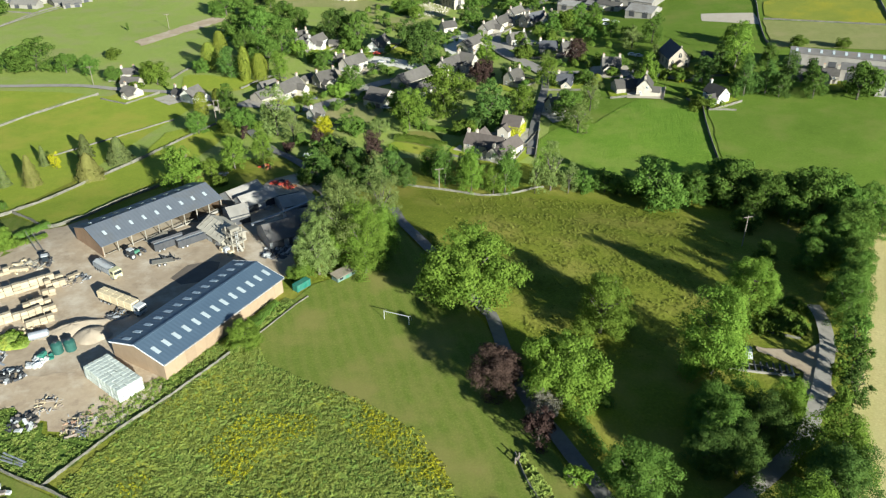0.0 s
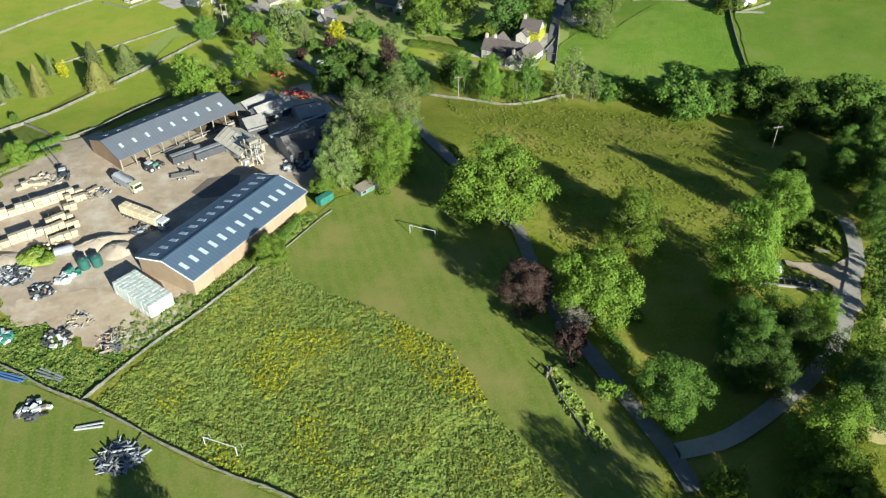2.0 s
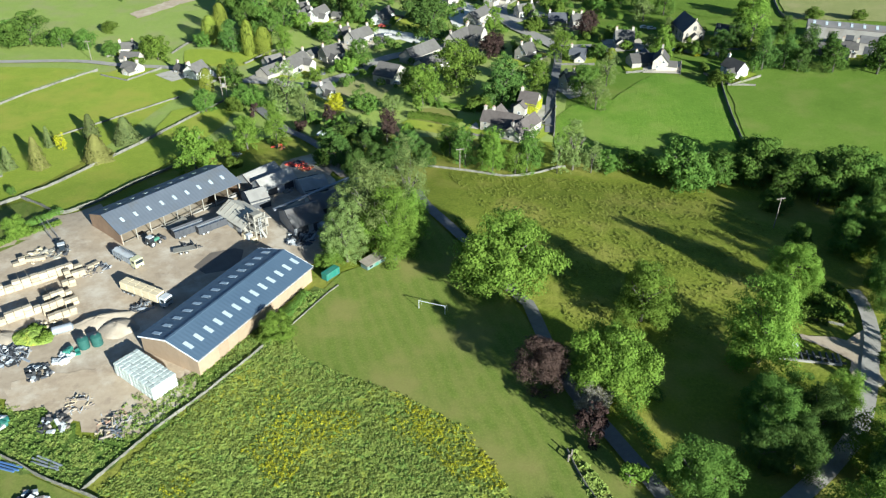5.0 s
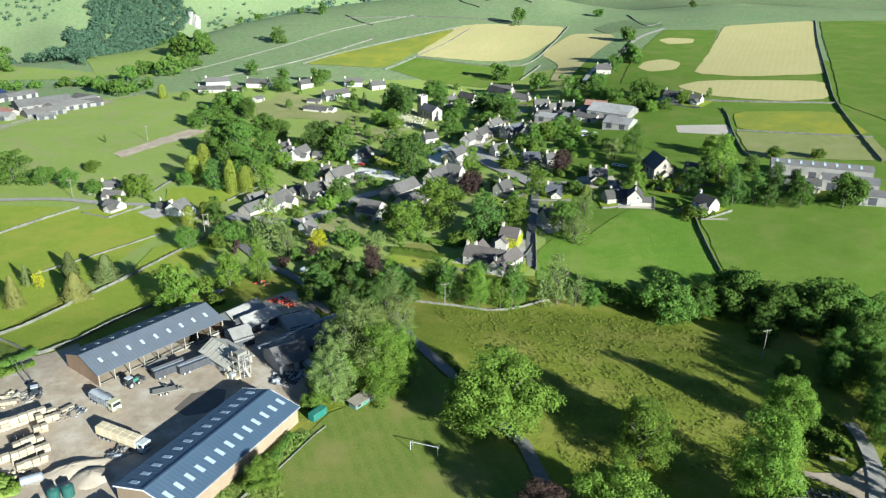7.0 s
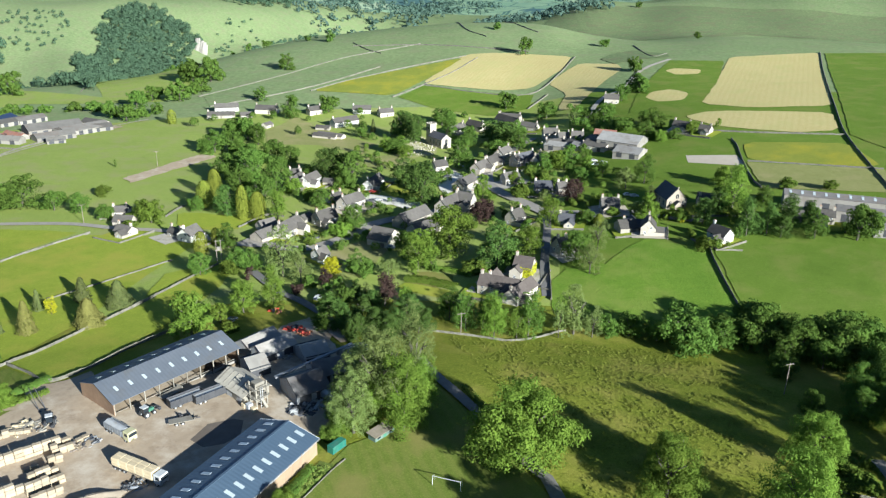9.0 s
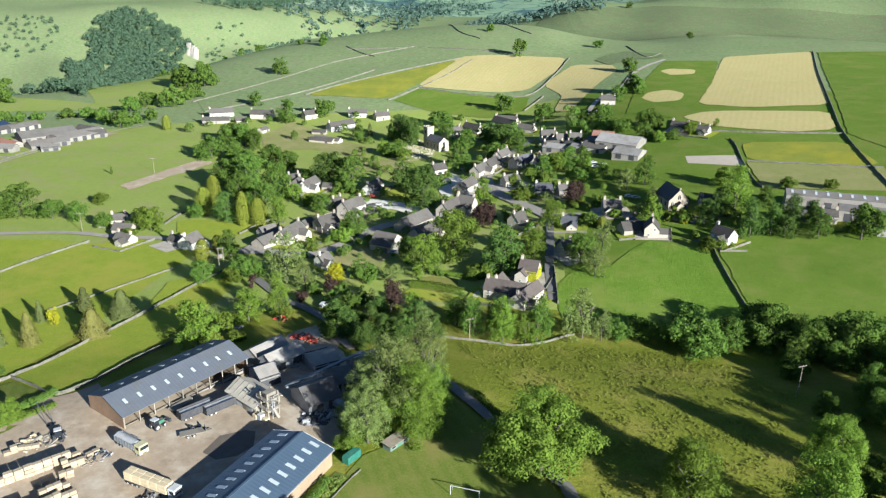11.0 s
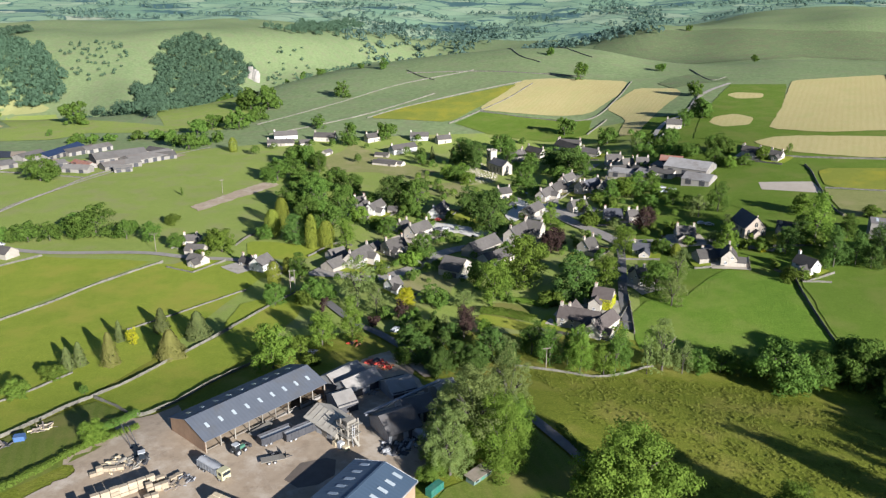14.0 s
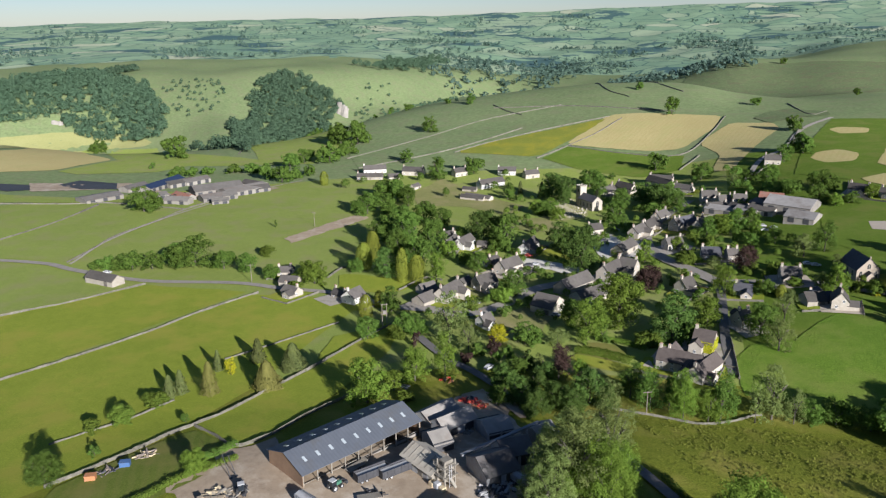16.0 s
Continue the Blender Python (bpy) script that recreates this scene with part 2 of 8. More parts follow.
plain("roof_solar", (0.02, 0.03, 0.06), (0.03, 0.045, 0.08), 0.3, 0.25)
plain("rooflight", (0.34, 0.38, 0.385), (0.44, 0.48, 0.48), 0.8, 0.22, relief=0.0, spec=0.7)
plain("boards", (0.245, 0.172, 0.105), (0.315, 0.228, 0.145), 0.8, 0.85, relief=0.02, vary=0.1)
plain("boards_brown", (0.20, 0.125, 0.075), (0.29, 0.19, 0.115), 0.8, 0.85, relief=0.02, vary=0.07)
plain("wall_grey", (0.17, 0.153, 0.125), (0.27, 0.25, 0.215), 0.3, 0.9, relief=0.02, stain=(0.14, 0.115, 0.09), vary=0.2)
plain("drystone", (0.055, 0.052, 0.038), (0.24, 0.22, 0.172), 1.3, 0.95, relief=0.3, stain=(0.07, 0.08, 0.035))
plain("white_frame", (0.70, 0.70, 0.68), (0.78, 0.78, 0.76), 2, 0.6, relief=0)
plain("door_paint", (0.08, 0.07, 0.06), (0.14, 0.12, 0.10), 2, 0.6, relief=0, vary=0.4)
plain("clay", (0.34, 0.19, 0.12), (0.42, 0.26, 0.17), 3, 0.9)
glass_mat("glass")
# yard
plain("block_stone", (0.27, 0.212, 0.138), (0.39, 0.318, 0.215), 0.9, 0.95, relief=0.05, stain=(0.28, 0.23, 0.16), vary=0.16)
plain("bale_wrap", (0.36, 0.385, 0.335), (0.46, 0.48, 0.425), 2.0, 0.35, relief=0.04, vary=0.08)
plain("grey_steel", (0.26, 0.26, 0.255), (0.40, 0.40, 0.385), 0.8, 0.65, relief=0.02, stain=(0.25, 0.18, 0.12), vary=0.15)
plain("pale_steel", (0.20, 0.18, 0.142), (0.30, 0.275, 0.222), 0.6, 0.85, relief=0.03, stain=(0.14, 0.105, 0.075), vary=0.2)
plain("galvanised", (0.17, 0.18, 0.19), (0.30, 0.31, 0.315), 1.2, 0.5, 0.3, relief=0.01, vary=0.3)
plain("dark_steel", (0.035, 0.035, 0.038), (0.07, 0.07, 0.072), 1.0, 0.6, relief=0.02)
plain("rubber", (0.018, 0.018, 0.018), (0.035, 0.035, 0.035), 3, 0.8)
plain("teal_paint", (0.02, 0.12, 0.085), (0.035, 0.17, 0.12), 0.9, 0.55, relief=0.01, stain=(0.10, 0.18, 0.14))
plain("green_tank", (0.02, 0.07, 0.055), (0.035, 0.10, 0.08), 1.0, 0.5)
plain("white_paint", (0.36, 0.36, 0.34), (0.50, 0.50, 0.475), 1.5, 0.4, relief=0)
plain("yellow_paint", (0.40, 0.37, 0.20), (0.48, 0.45, 0.28), 1.5, 0.45, relief=0)
plain("blue_paint", (0.05, 0.10, 0.22), (0.08, 0.15, 0.29), 1.5, 0.5, relief=0, stain=(0.12, 0.13, 0.15))
plain("red_paint", (0.50, 0.05, 0.03), (0.62, 0.10, 0.06), 1.0, 0.5, relief=0, vary=0.15)
plain("orange_paint", (0.36, 0.15, 0.06), (0.46, 0.22, 0.10), 1.0, 0.6, relief=0, stain=(0.25, 0.17, 0.12))
plain("tractor_green", (0.05, 0.14, 0.09), (0.08, 0.20, 0.13), 1.0, 0.5, relief=0)
plain("load_cream", (0.44, 0.35, 0.21), (0.56, 0.46, 0.29), 1.2, 0.9, relief=0.04)
plain("pole_wood", (0.16, 0.13, 0.10), (0.26, 0.22, 0.18), 2.5, 0.9)
plain("dusty_roof", (0.31, 0.275, 0.21), (0.45, 0.405, 0.32), 0.5, 0.9, relief=0.03, stain=(0.22, 0.19, 0.145))
plain("hut_green", (0.10, 0.15, 0.12), (0.16, 0.21, 0.17), 1.0, 0.9)
plain("hut_roof", (0.17, 0.14, 0.10), (0.27, 0.23, 0.18), 1.0, 0.95, relief=0.03, stain=(0.12, 0.13, 0.07))
# barn floor, its colour darkened to paint in the gloom under the roof
plain("litter", (0.11, 0.08, 0.05), (0.19, 0.145, 0.09), 0.8, 0.95, relief=0.05)
plain("spoil", (0.25, 0.20, 0.14), (0.35, 0.29, 0.212), 0.5, 0.95, relief=0.15, stain=(0.22, 0.175, 0.125))
plain("crag", (0.26, 0.235, 0.20), (0.38, 0.35, 0.30), 0.12, 0.95, relief=0.8, stain=(0.15, 0.15, 0.10))


# distant land: a mosaic of enclosed fields with hedges, over the whole sheet beyond the valley; haze is painted into
# its pale, bluish greens
def hazed_far_land():
    m, nt, b = shader("hazed_far_land")
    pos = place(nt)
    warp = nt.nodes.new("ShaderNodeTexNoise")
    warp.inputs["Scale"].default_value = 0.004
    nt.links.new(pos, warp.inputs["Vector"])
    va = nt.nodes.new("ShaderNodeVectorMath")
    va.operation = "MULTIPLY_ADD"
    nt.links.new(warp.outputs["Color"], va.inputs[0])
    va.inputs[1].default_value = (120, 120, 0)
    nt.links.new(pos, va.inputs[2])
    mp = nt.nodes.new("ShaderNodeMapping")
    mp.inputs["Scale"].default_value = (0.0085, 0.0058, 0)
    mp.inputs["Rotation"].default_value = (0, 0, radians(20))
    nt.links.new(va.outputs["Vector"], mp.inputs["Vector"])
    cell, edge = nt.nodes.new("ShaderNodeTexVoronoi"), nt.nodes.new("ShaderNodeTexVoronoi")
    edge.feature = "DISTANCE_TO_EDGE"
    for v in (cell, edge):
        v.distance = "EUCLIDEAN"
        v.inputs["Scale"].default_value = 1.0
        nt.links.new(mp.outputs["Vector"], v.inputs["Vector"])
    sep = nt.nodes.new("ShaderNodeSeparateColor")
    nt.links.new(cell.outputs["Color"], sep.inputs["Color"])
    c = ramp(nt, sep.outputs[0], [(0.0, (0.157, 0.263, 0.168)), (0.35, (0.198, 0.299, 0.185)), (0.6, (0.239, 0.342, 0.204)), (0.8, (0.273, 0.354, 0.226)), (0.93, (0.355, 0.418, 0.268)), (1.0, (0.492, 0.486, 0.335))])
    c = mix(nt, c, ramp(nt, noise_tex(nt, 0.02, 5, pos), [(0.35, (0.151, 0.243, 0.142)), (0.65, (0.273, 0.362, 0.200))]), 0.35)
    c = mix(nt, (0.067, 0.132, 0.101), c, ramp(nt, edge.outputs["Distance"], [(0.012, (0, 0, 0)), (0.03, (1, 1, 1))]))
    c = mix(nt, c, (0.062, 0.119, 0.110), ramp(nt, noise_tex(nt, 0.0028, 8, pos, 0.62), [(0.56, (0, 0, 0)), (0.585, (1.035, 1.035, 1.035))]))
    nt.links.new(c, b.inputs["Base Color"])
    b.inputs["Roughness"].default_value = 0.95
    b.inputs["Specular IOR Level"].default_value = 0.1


hazed_far_land()
# greens greyed and paled to carry some haze in the colour
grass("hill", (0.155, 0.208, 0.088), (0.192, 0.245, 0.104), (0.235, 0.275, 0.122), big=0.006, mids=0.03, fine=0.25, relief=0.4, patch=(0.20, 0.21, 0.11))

# ---------------------------------------------------------------- the lie of the land
# heights by bearing (degrees right of +y) and range (metres)
BEARING = [-45, -30, -24, -16, -9, -4, 0, 5, 9, 12.5, 18, 30]
RANGE = [120, 187, 240, 299, 405, 566, 782, 950, 1120, 1280, 1600, 2000, 2800, 3600, 4700]
NEAR_RISE = np.array([[0.0, 0.6, -3.4, -7.0, -10.8, -13.2, -17.9],
                      [0.0, 0.6, -4.3, -7.9, -11.7, -15.9, -22.3],
                      [0.0, 0.3, -5.1, -8.7, -12.2, -16.5, -19.9],
                      [0.0, -0.4, -6.3, -9.8, -12.6, -16.7, -9.2],
                      [0.0, -0.7, -7.6, -10.4, -12.8, -16.7, 0.5],
                      [0.0, -1.0, -8.5, -10.7, -12.6, -16.7, 7.5],
                      [0.0, -1.4, -9.1, -10.7, -11.6, -16.7, 12.5],
                      [0.0, -2.3, -9.7, -9.3, -8.8, -10.1, 15.3],
                      [0.0, -3.0, -10.0, -7.4, -5.9, -0.8, 16.5],
                      [0.0, -3.3, -10.1, -6.0, -3.4, 5.6, 18.1],
                      [0.0, -3.3, -9.5, -4.7, 0.4, 11.5, 20.0],
                      [0.0, -2.9, -6.9, -1.9, 6.1, 17.3, 21.6]], float)
FAR_RISE = np.array([[-18, -25, -30, 2, 15, 18, 45, 85],
                     [-22, -25, -26, 14, 20, 24, 52, 108],
                     [-15, -20, -22, 15, 18, 24, 50, 110],
                     [2, -8, -14, 10, 8, 22, 48, 112],
                     [16, -4, -22, -14, -14, 5, 40, 124],
                     [26, 6, -24, -36, -40, -15, 35, 136],
                     [31, 13, -20, -30, -36, -12, 35, 146],
                     [31, 10, -18, -10, -26, 0, 40, 156],
                     [21, -4, -16, 20, -5, 10, 45, 163],
                     [17, -5, -14, 27, 8, 20, 50, 165],
                     [24, 6, -6, 38, 46, 38, 60, 165],
                     [27, 12, 2, 46, 60, 50, 70, 165]], float)
RISE = np.concatenate([NEAR_RISE, FAR_RISE], 1)


def hermite(xs, ys, x):
    """Smooth curve through ys (last axis) at xs."""
    xs = np.asarray(xs, float)
    i = np.clip(np.searchsorted(xs, x) - 1, 0, len(xs) - 2)
    d = np.diff(ys, axis=-1) / np.diff(xs)
    m = np.concatenate([d[..., :1], np.where(d[..., 1:] * d[..., :-1] <= 0, 0, (d[..., 1:] + d[..., :-1]) / 2), d[..., -1:]], -1)
    h = xs[i + 1] - xs[i]
    s = np.clip((x - xs[i]) / h, 0, 1)
    return ys[..., i] * (1 + 2 * s) * (1 - s) ** 2 + h * m[..., i] * s * (1 - s) ** 2 + ys[..., i + 1] * s * s * (3 - 2 * s) + h * m[..., i + 1] * s * s * (s - 1)


GORGE = [(r * math.sin(radians(a)), r * math.cos(radians(a))) for a, r in ((-46, 1330), (-36, 1290), (-30, 1090), (-24.5, 1080), (-20.5, 1270), (-16, 1480), (-8, 1700))]


def gorge(x, y):
    """The depth of the wooded gorge that winds behind the village."""
    best = 1e9
    for (ax, ay), (bx, by) in zip(GORGE, GORGE[1:]):
        dx, dy = bx - ax, by - ay
        s = min(max(((x - ax) * dx + (y - ay) * dy) / (dx * dx + dy * dy), 0), 1)
        best = min(best, (x - ax - s * dx) ** 2 + (y - ay - s * dy) ** 2)
    return -62 * math.exp(-best / 125.0 ** 2)


def land(x, y):
    """Height of the ground."""
    r = min(max(math.hypot(x, y), RANGE[0]), RANGE[-1])
    a = min(max(math.degrees(math.atan2(x, y)), BEARING[0]), BEARING[-1])
    h = float(hermite(BEARING, hermite(RANGE, RISE, r), a))
    if r > 700:
        h += gorge(x, y) * min((r - 700) / 150, 1)
        k = min((r - 700) / 700, 1)
        h += k * (5 * math.sin(x * 0.0105 + 1.3 * math.sin(y * 0.006)) * math.sin(y * 0.0085 + 0.7) + 3 * math.sin(x * 0.023 + y * 0.011) * math.sin(y * 0.019 - x * 0.007))
    return h


class Mesh:
    """Collects corners and faces of one mesh."""

    def __init__(self):
        self.v, self.f = [], []

    def add(self, verts, faces):
        n = len(self.v)
        self.v += [tuple(p) for p in verts]
        self.f += [tuple(i + n for i in q) for q in faces]
        return self

    def box(self, x0, y0, z0, x1, y1, z1, m=None):
        p = [(x0, y0, z0), (x1, y0, z0), (x1, y1, z0), (x0, y1, z0), (x0, y0, z1), (x1, y0, z1), (x1, y1, z1), (x0, y1, z1)]
        if m:
            p = [m @ Vector(q) for q in p]
        return self.add(p, [(0, 3, 2, 1), (4, 5, 6, 7), (0, 1, 5, 4), (1, 2, 6, 5), (2, 3, 7, 6), (3, 0, 4, 7)])

    def soft_box(self, x0, y0, z0, x1, y1, z1, b, m=None):
        """A box with chamfered edges."""
        p, f = [], []
        xs, ys, zs = (x0, x1), (y0, y1), (z0, z1)
        for i in range(2):
            for j in range(2):
                for k in range(2):
                    sx, sy, sz = b * (1 - 2 * i), b * (1 - 2 * j), b * (1 - 2 * k)
                    p += [(xs[i], ys[j] + sy, zs[k] + sz), (xs[i] + sx, ys[j], zs[k] + sz), (xs[i] + sx, ys[j] + sy, zs[k])]
        g = lambda i, j, k, c: ((i * 2 + j) * 2 + k) * 3 + c
        for i in range(2):
            f += [(g(i, 0, 0, 0), g(i, 1, 0, 0), g(i, 1, 1, 0), g(i, 0, 1, 0)), (g(0, i, 0, 1), g(1, i, 0, 1), g(1, i, 1, 1), g(0, i, 1, 1)), (g(0, 0, i, 2), g(1, 0, i, 2), g(1, 1, i, 2), g(0, 1, i, 2))]
        for i in range(2):
            for j in range(2):
                f += [(g(i, j, 0, 0), g(i, j, 0, 1), g(i, j, 1, 1), g(i, j, 1, 0)), (g(i, 0, j, 0), g(i, 0, j, 2), g(i, 1, j, 2), g(i, 1, j, 0)), (g(0, i, j, 1), g(0, i, j, 2), g(1, i, j, 2), g(1, i, j, 1))]
                for k in range(2):
                    f.append((g(i, j, k, 0), g(i, j, k, 1), g(i, j, k, 2)))
        if m:
            p = [m @ Vector(q) for q in p]
        return self.add(p, f)

    def tube(self, a, b, ra, rb, n=8, caps=True):
        a, b = Vector(a), Vector(b)
        q = (b - a).to_track_quat("Z", "Y").to_matrix()
        ring = [q @ Vector((math.cos(2 * math.pi * i / n), math.sin(2 * math.pi * i / n), 0)) for i in range(n)]
        f = [(i, (i + 1) % n, n + (i + 1) % n, n + i) for i in range(n)]
        if caps:
            f += [tuple(range(n - 1, -1, -1)), tuple(range(n, 2 * n))]
        return self.add([a + ra * p for p in ring] + [b + rb * p for p in ring], f)

    def data(self, name, mat, smooth=False):
        me = bpy.data.meshes.new(name)
        me.from_pydata(self.v, [], self.f)
        me.materials.append(MATS[mat])
        bm = bmesh.new()
        bm.from_mesh(me)
        bmesh.ops.recalc_face_normals(bm, faces=bm.faces)
        bm.to_mesh(me)
        bm.free()
        if smooth:
            me.polygons.foreach_set("use_smooth", [True] * len(me.polygons))
        return me


def part(name, mesh, mat, parent, label="", at=None, smooth=False):
    """One mesh object under a thing or under a part."""
    me = mesh if isinstance(mesh, bpy.types.Mesh) else mesh.data(name, mat, smooth)
    ob = new(name, me)
    ob.parent = parent
    if at is not None:
        ob.matrix_basis = at
    return tagged(ob, label)


def thing(name, x, y, turn=0.0, label="", category="", group="", z=None, kind=""):
    """An empty at the base of a thing."""
    ob = new(name)
    ob.empty_display_size = 0.3
    ob.matrix_basis = pose(x, y, land(x, y) if z is None else z, 0, 0, turn)
    return tagged(ob, label, category, group, kind)


def sheet(name, verts, faces, mat, label, category, smooth=True, kind="structure"):
    me = bpy.data.meshes.new(name)
    me.from_pydata(verts, [], faces)
    me.materials.append(MATS[mat])
    if smooth:
        me.polygons.foreach_set("use_smooth", [True] * len(me.polygons))
    return tagged(new(name, me), label, category, "", kind)


def ground():
    rs = [0.0] + list(range(15, 320, 8))
    while rs[-1] < 4850:
        rs.append(rs[-1] * (1.011 if rs[-1] < 1150 else 1.022))
    az = list(np.arange(-180, -58, 6.0)) + list(np.arange(-58, 46, 0.55)) + list(np.arange(46, 180, 6.0))
    verts, faces, mats = [(0, 0, land(0, 0))], [], []
    for r in rs[1:]:
        for a in az:
            x, y = r * math.sin(radians(a)), r * math.cos(radians(a))
            verts.append((x, y, land(x, y)))
    n = len(az)
    for j in range(n):
        faces.append((0, 1 + (j + 1) % n, 1 + j))
        mats.append(0)
    for i in range(len(rs) - 2):
        for j in range(n):
            a, b = 1 + i * n + j, 1 + i * n + (j + 1) % n
            faces.append((a, b, b + n, a + n))
            r, ang = rs[i + 1], az[j]
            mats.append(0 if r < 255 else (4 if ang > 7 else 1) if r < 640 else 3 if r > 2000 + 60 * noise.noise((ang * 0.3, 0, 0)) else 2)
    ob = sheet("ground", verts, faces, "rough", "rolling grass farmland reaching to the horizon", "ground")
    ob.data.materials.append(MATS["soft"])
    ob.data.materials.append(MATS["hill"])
    ob.data.materials.append(MATS["hazed_far_land"])
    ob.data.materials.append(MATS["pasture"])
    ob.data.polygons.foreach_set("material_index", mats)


ground()
LAYER = [0]


def field(mat, label, pts):
    """A patch of other ground laid on the land."""
    LAYER[0] += 1
    lift = 0.06 + 0.003 * LAYER[0]
    if mat in ("hay", "straw", "buttercup") or "lawn" in label:
        for _ in range(2 if "oval" in label else 1):
            cut = []
            for a, b in zip(pts, pts[1:] + pts[:1]):
                k = min(0.15, 6 / max(math.hypot(b[0] - a[0], b[1] - a[1]), 1))
                cut += [((1 - t) * a[0] + t * b[0], (1 - t) * a[1] + t * b[1]) for t in (k, 1 - k)]
            pts = cut
    n = len(pts)
    edge = []
    for i in range(n):
        (ax, ay), (bx, by) = pts[i], pts[(i + 1) % n]
        k = max(1, int(math.hypot(bx - ax, by - ay) / (2 if mat in ("yard", "dirt", "verge") else 6)))
        for s in range(k):
            x, y = ax + (bx - ax) * s / k, ay + (by - ay) * s / k
            amp = 2.2 if mat in ("yard", "dirt", "verge", "bare") else 0.5 if n < 7 and mat == "sand" else 1.1
            edge.append((x + amp * noise.noise((x * 0.25, y * 0.25, 5.0)), y + amp * noise.noise((x * 0.25, y * 0.25, 8.0))))
    bm = bmesh.new()
    bm.faces.new([bm.verts.new((x, y, 0)) for x, y in edge])
    xs, ys = [p[0] for p in edge], [p[1] for p in edge]
    g = max(4.0, max(max(xs) - min(xs), max(ys) - min(ys)) / 30)
    for axis, lo, hi in ((0, min(xs), max(xs)), (1, min(ys), max(ys))):
        c = lo + g
        while c < hi:
            co = (c, 0, 0) if axis == 0 else (0, c, 0)
            bmesh.ops.bisect_plane(bm, geom=bm.verts[:] + bm.edges[:] + bm.faces[:], plane_co=co, plane_no=(1 - axis, axis, 0))
            c += g
    bmesh.ops.triangulate(bm, faces=bm.faces[:])
    for v in bm.verts:
        v.co.z = land(v.co.x, v.co.y) + lift + 0.00025 * math.hypot(v.co.x, v.co.y)
    bmesh.ops.recalc_face_normals(bm, faces=bm.faces)
    if sum(f.normal.z for f in bm.faces) < 0:
        bmesh.ops.reverse_faces(bm, faces=bm.faces)
    me = bpy.data.meshes.new("field")
    bm.to_mesh(me)
    bm.free()
    me.materials.append(MATS[mat])
    name = {"yard": "yard_ground", "concrete": "pavement", "slurry": "clamp_cover"}.get(mat, "field")
    tagged(new(name, me), label, "ground" if name != "field" else "field", "", "structure")


def smooth_line(pts, step):
    p = [Vector((*q, 0)) for q in pts]
    p = [2 * p[0] - p[1]] + p + [2 * p[-1] - p[-2]]
    out = []
    for i in range(1, len(p) - 2):
        k = max(2, int((p[i + 1] - p[i]).length / step))
        for s in range(k):
            t = s / k
            out.append(0.5 * (2 * p[i] + (p[i + 1] - p[i - 1]) * t + (2 * p[i - 1] - 5 * p[i] + 4 * p[i + 1] - p[i + 2]) * t * t + (3 * p[i] - p[i - 1] - 3 * p[i + 1] + p[i + 2]) * t ** 3))
    return out + [p[-2]]


def sides(line):
    for i, p in enumerate(line):
        d = line[min(i + 1, len(line) - 1)] - line[max(i - 1, 0)]
        d.normalize()
        yield p, Vector((d.y, -d.x, 0))


ROADSIDE = []


def road(mat, width, pts):
    ROADSIDE.extend((p.x, p.y, 2.5 + width / 2) for p in smooth_line(pts, 5))
    verts, faces = [], []
    for i, (p, s) in enumerate(sides(smooth_line(pts, 4))):
        for k in (-0.5, -0.17, 0.17, 0.5):
            q = p + s * (k * width * (1 + 0.06 * noise.noise((p.x * 0.2, p.y * 0.2, k))))
            verts.append((q.x, q.y, land(q.x, q.y) + 0.46 + 0.0003 * math.hypot(q.x, q.y)))
        if i:
            a = 4 * (i - 1)
            faces += [(a + j, a + j + 1, a + j + 5, a + j + 4) for j in range(3)]
    sheet("road", verts, faces, mat, "narrow grey tarmac lane between walls" if mat in ("asphalt", "shaded_asphalt") else "pale stony farm track", "road")


def stone_wall(height, pts):
    """A dry-stone wall with a rough, uneven top."""
    verts, faces = [], []
    for i, (p, s) in enumerate(sides(smooth_line(pts, 0.9 if math.hypot(*pts[0]) < 230 else 2.2))):
        z = land(p.x, p.y)
        r = math.hypot(p.x, p.y)
        w = 0.12 + 0.0005 * r
        h = 0.85 * height * (1 + 0.2 * noise.noise((p.x * 0.35, p.y * 0.35, 1.0)) + 0.22 * noise.noise((p.x * 2.1, p.y * 2.1, 4.0)))
        for k, zz in ((-1, -0.6), (-0.6, h * 0.9), (-0.2, h), (0.2, h * 1.02), (0.6, h * 0.9), (1, -0.6)):
            q = p + s * (k * w + 0.12 * noise.noise((p.x, p.y, k)))
            verts.append((q.x, q.y, z + zz))
        if i:
            a = 6 * (i - 1)
            faces += [(a + j, a + j + 1, a + j + 7, a + j + 6) for j in range(5)]
    faces += [tuple(range(5, -1, -1)), tuple(range(len(verts) - 6, len(verts)))]
    sheet("field_wall", verts, faces, "drystone", "grey limestone dry-stone field wall", "wall", False)


# ---------------------------------------------------------------- trees
rng = np.random.default_rng(7)


def cards(centres, normals, size, jitter=0.38):
    """Small leaf clumps: bent quads near the given places, facing roughly outward."""
    n = len(centres)
    nn = normals + rng.normal(0, jitter, (n, 3))
    nn /= np.linalg.norm(nn, axis=1)[:, None] + 1e-9
    u = np.cross(nn, rng.normal(0, 1, (n, 3)))
    u /= np.linalg.norm(u, axis=1)[:, None] + 1e-9
    w = np.cross(nn, u)
    s = size * rng.uniform(0.6, 1.35, (n, 1))
    a = rng.uniform(0.5, 1.0, (n, 4, 1))
    v = np.stack([centres + u * s * a[:, 0], centres + w * s * a[:, 1], centres - u * s * a[:, 2] + nn * s * 0.35, centres - w * s * a[:, 3]], 1)
    return v.reshape(-1, 3)


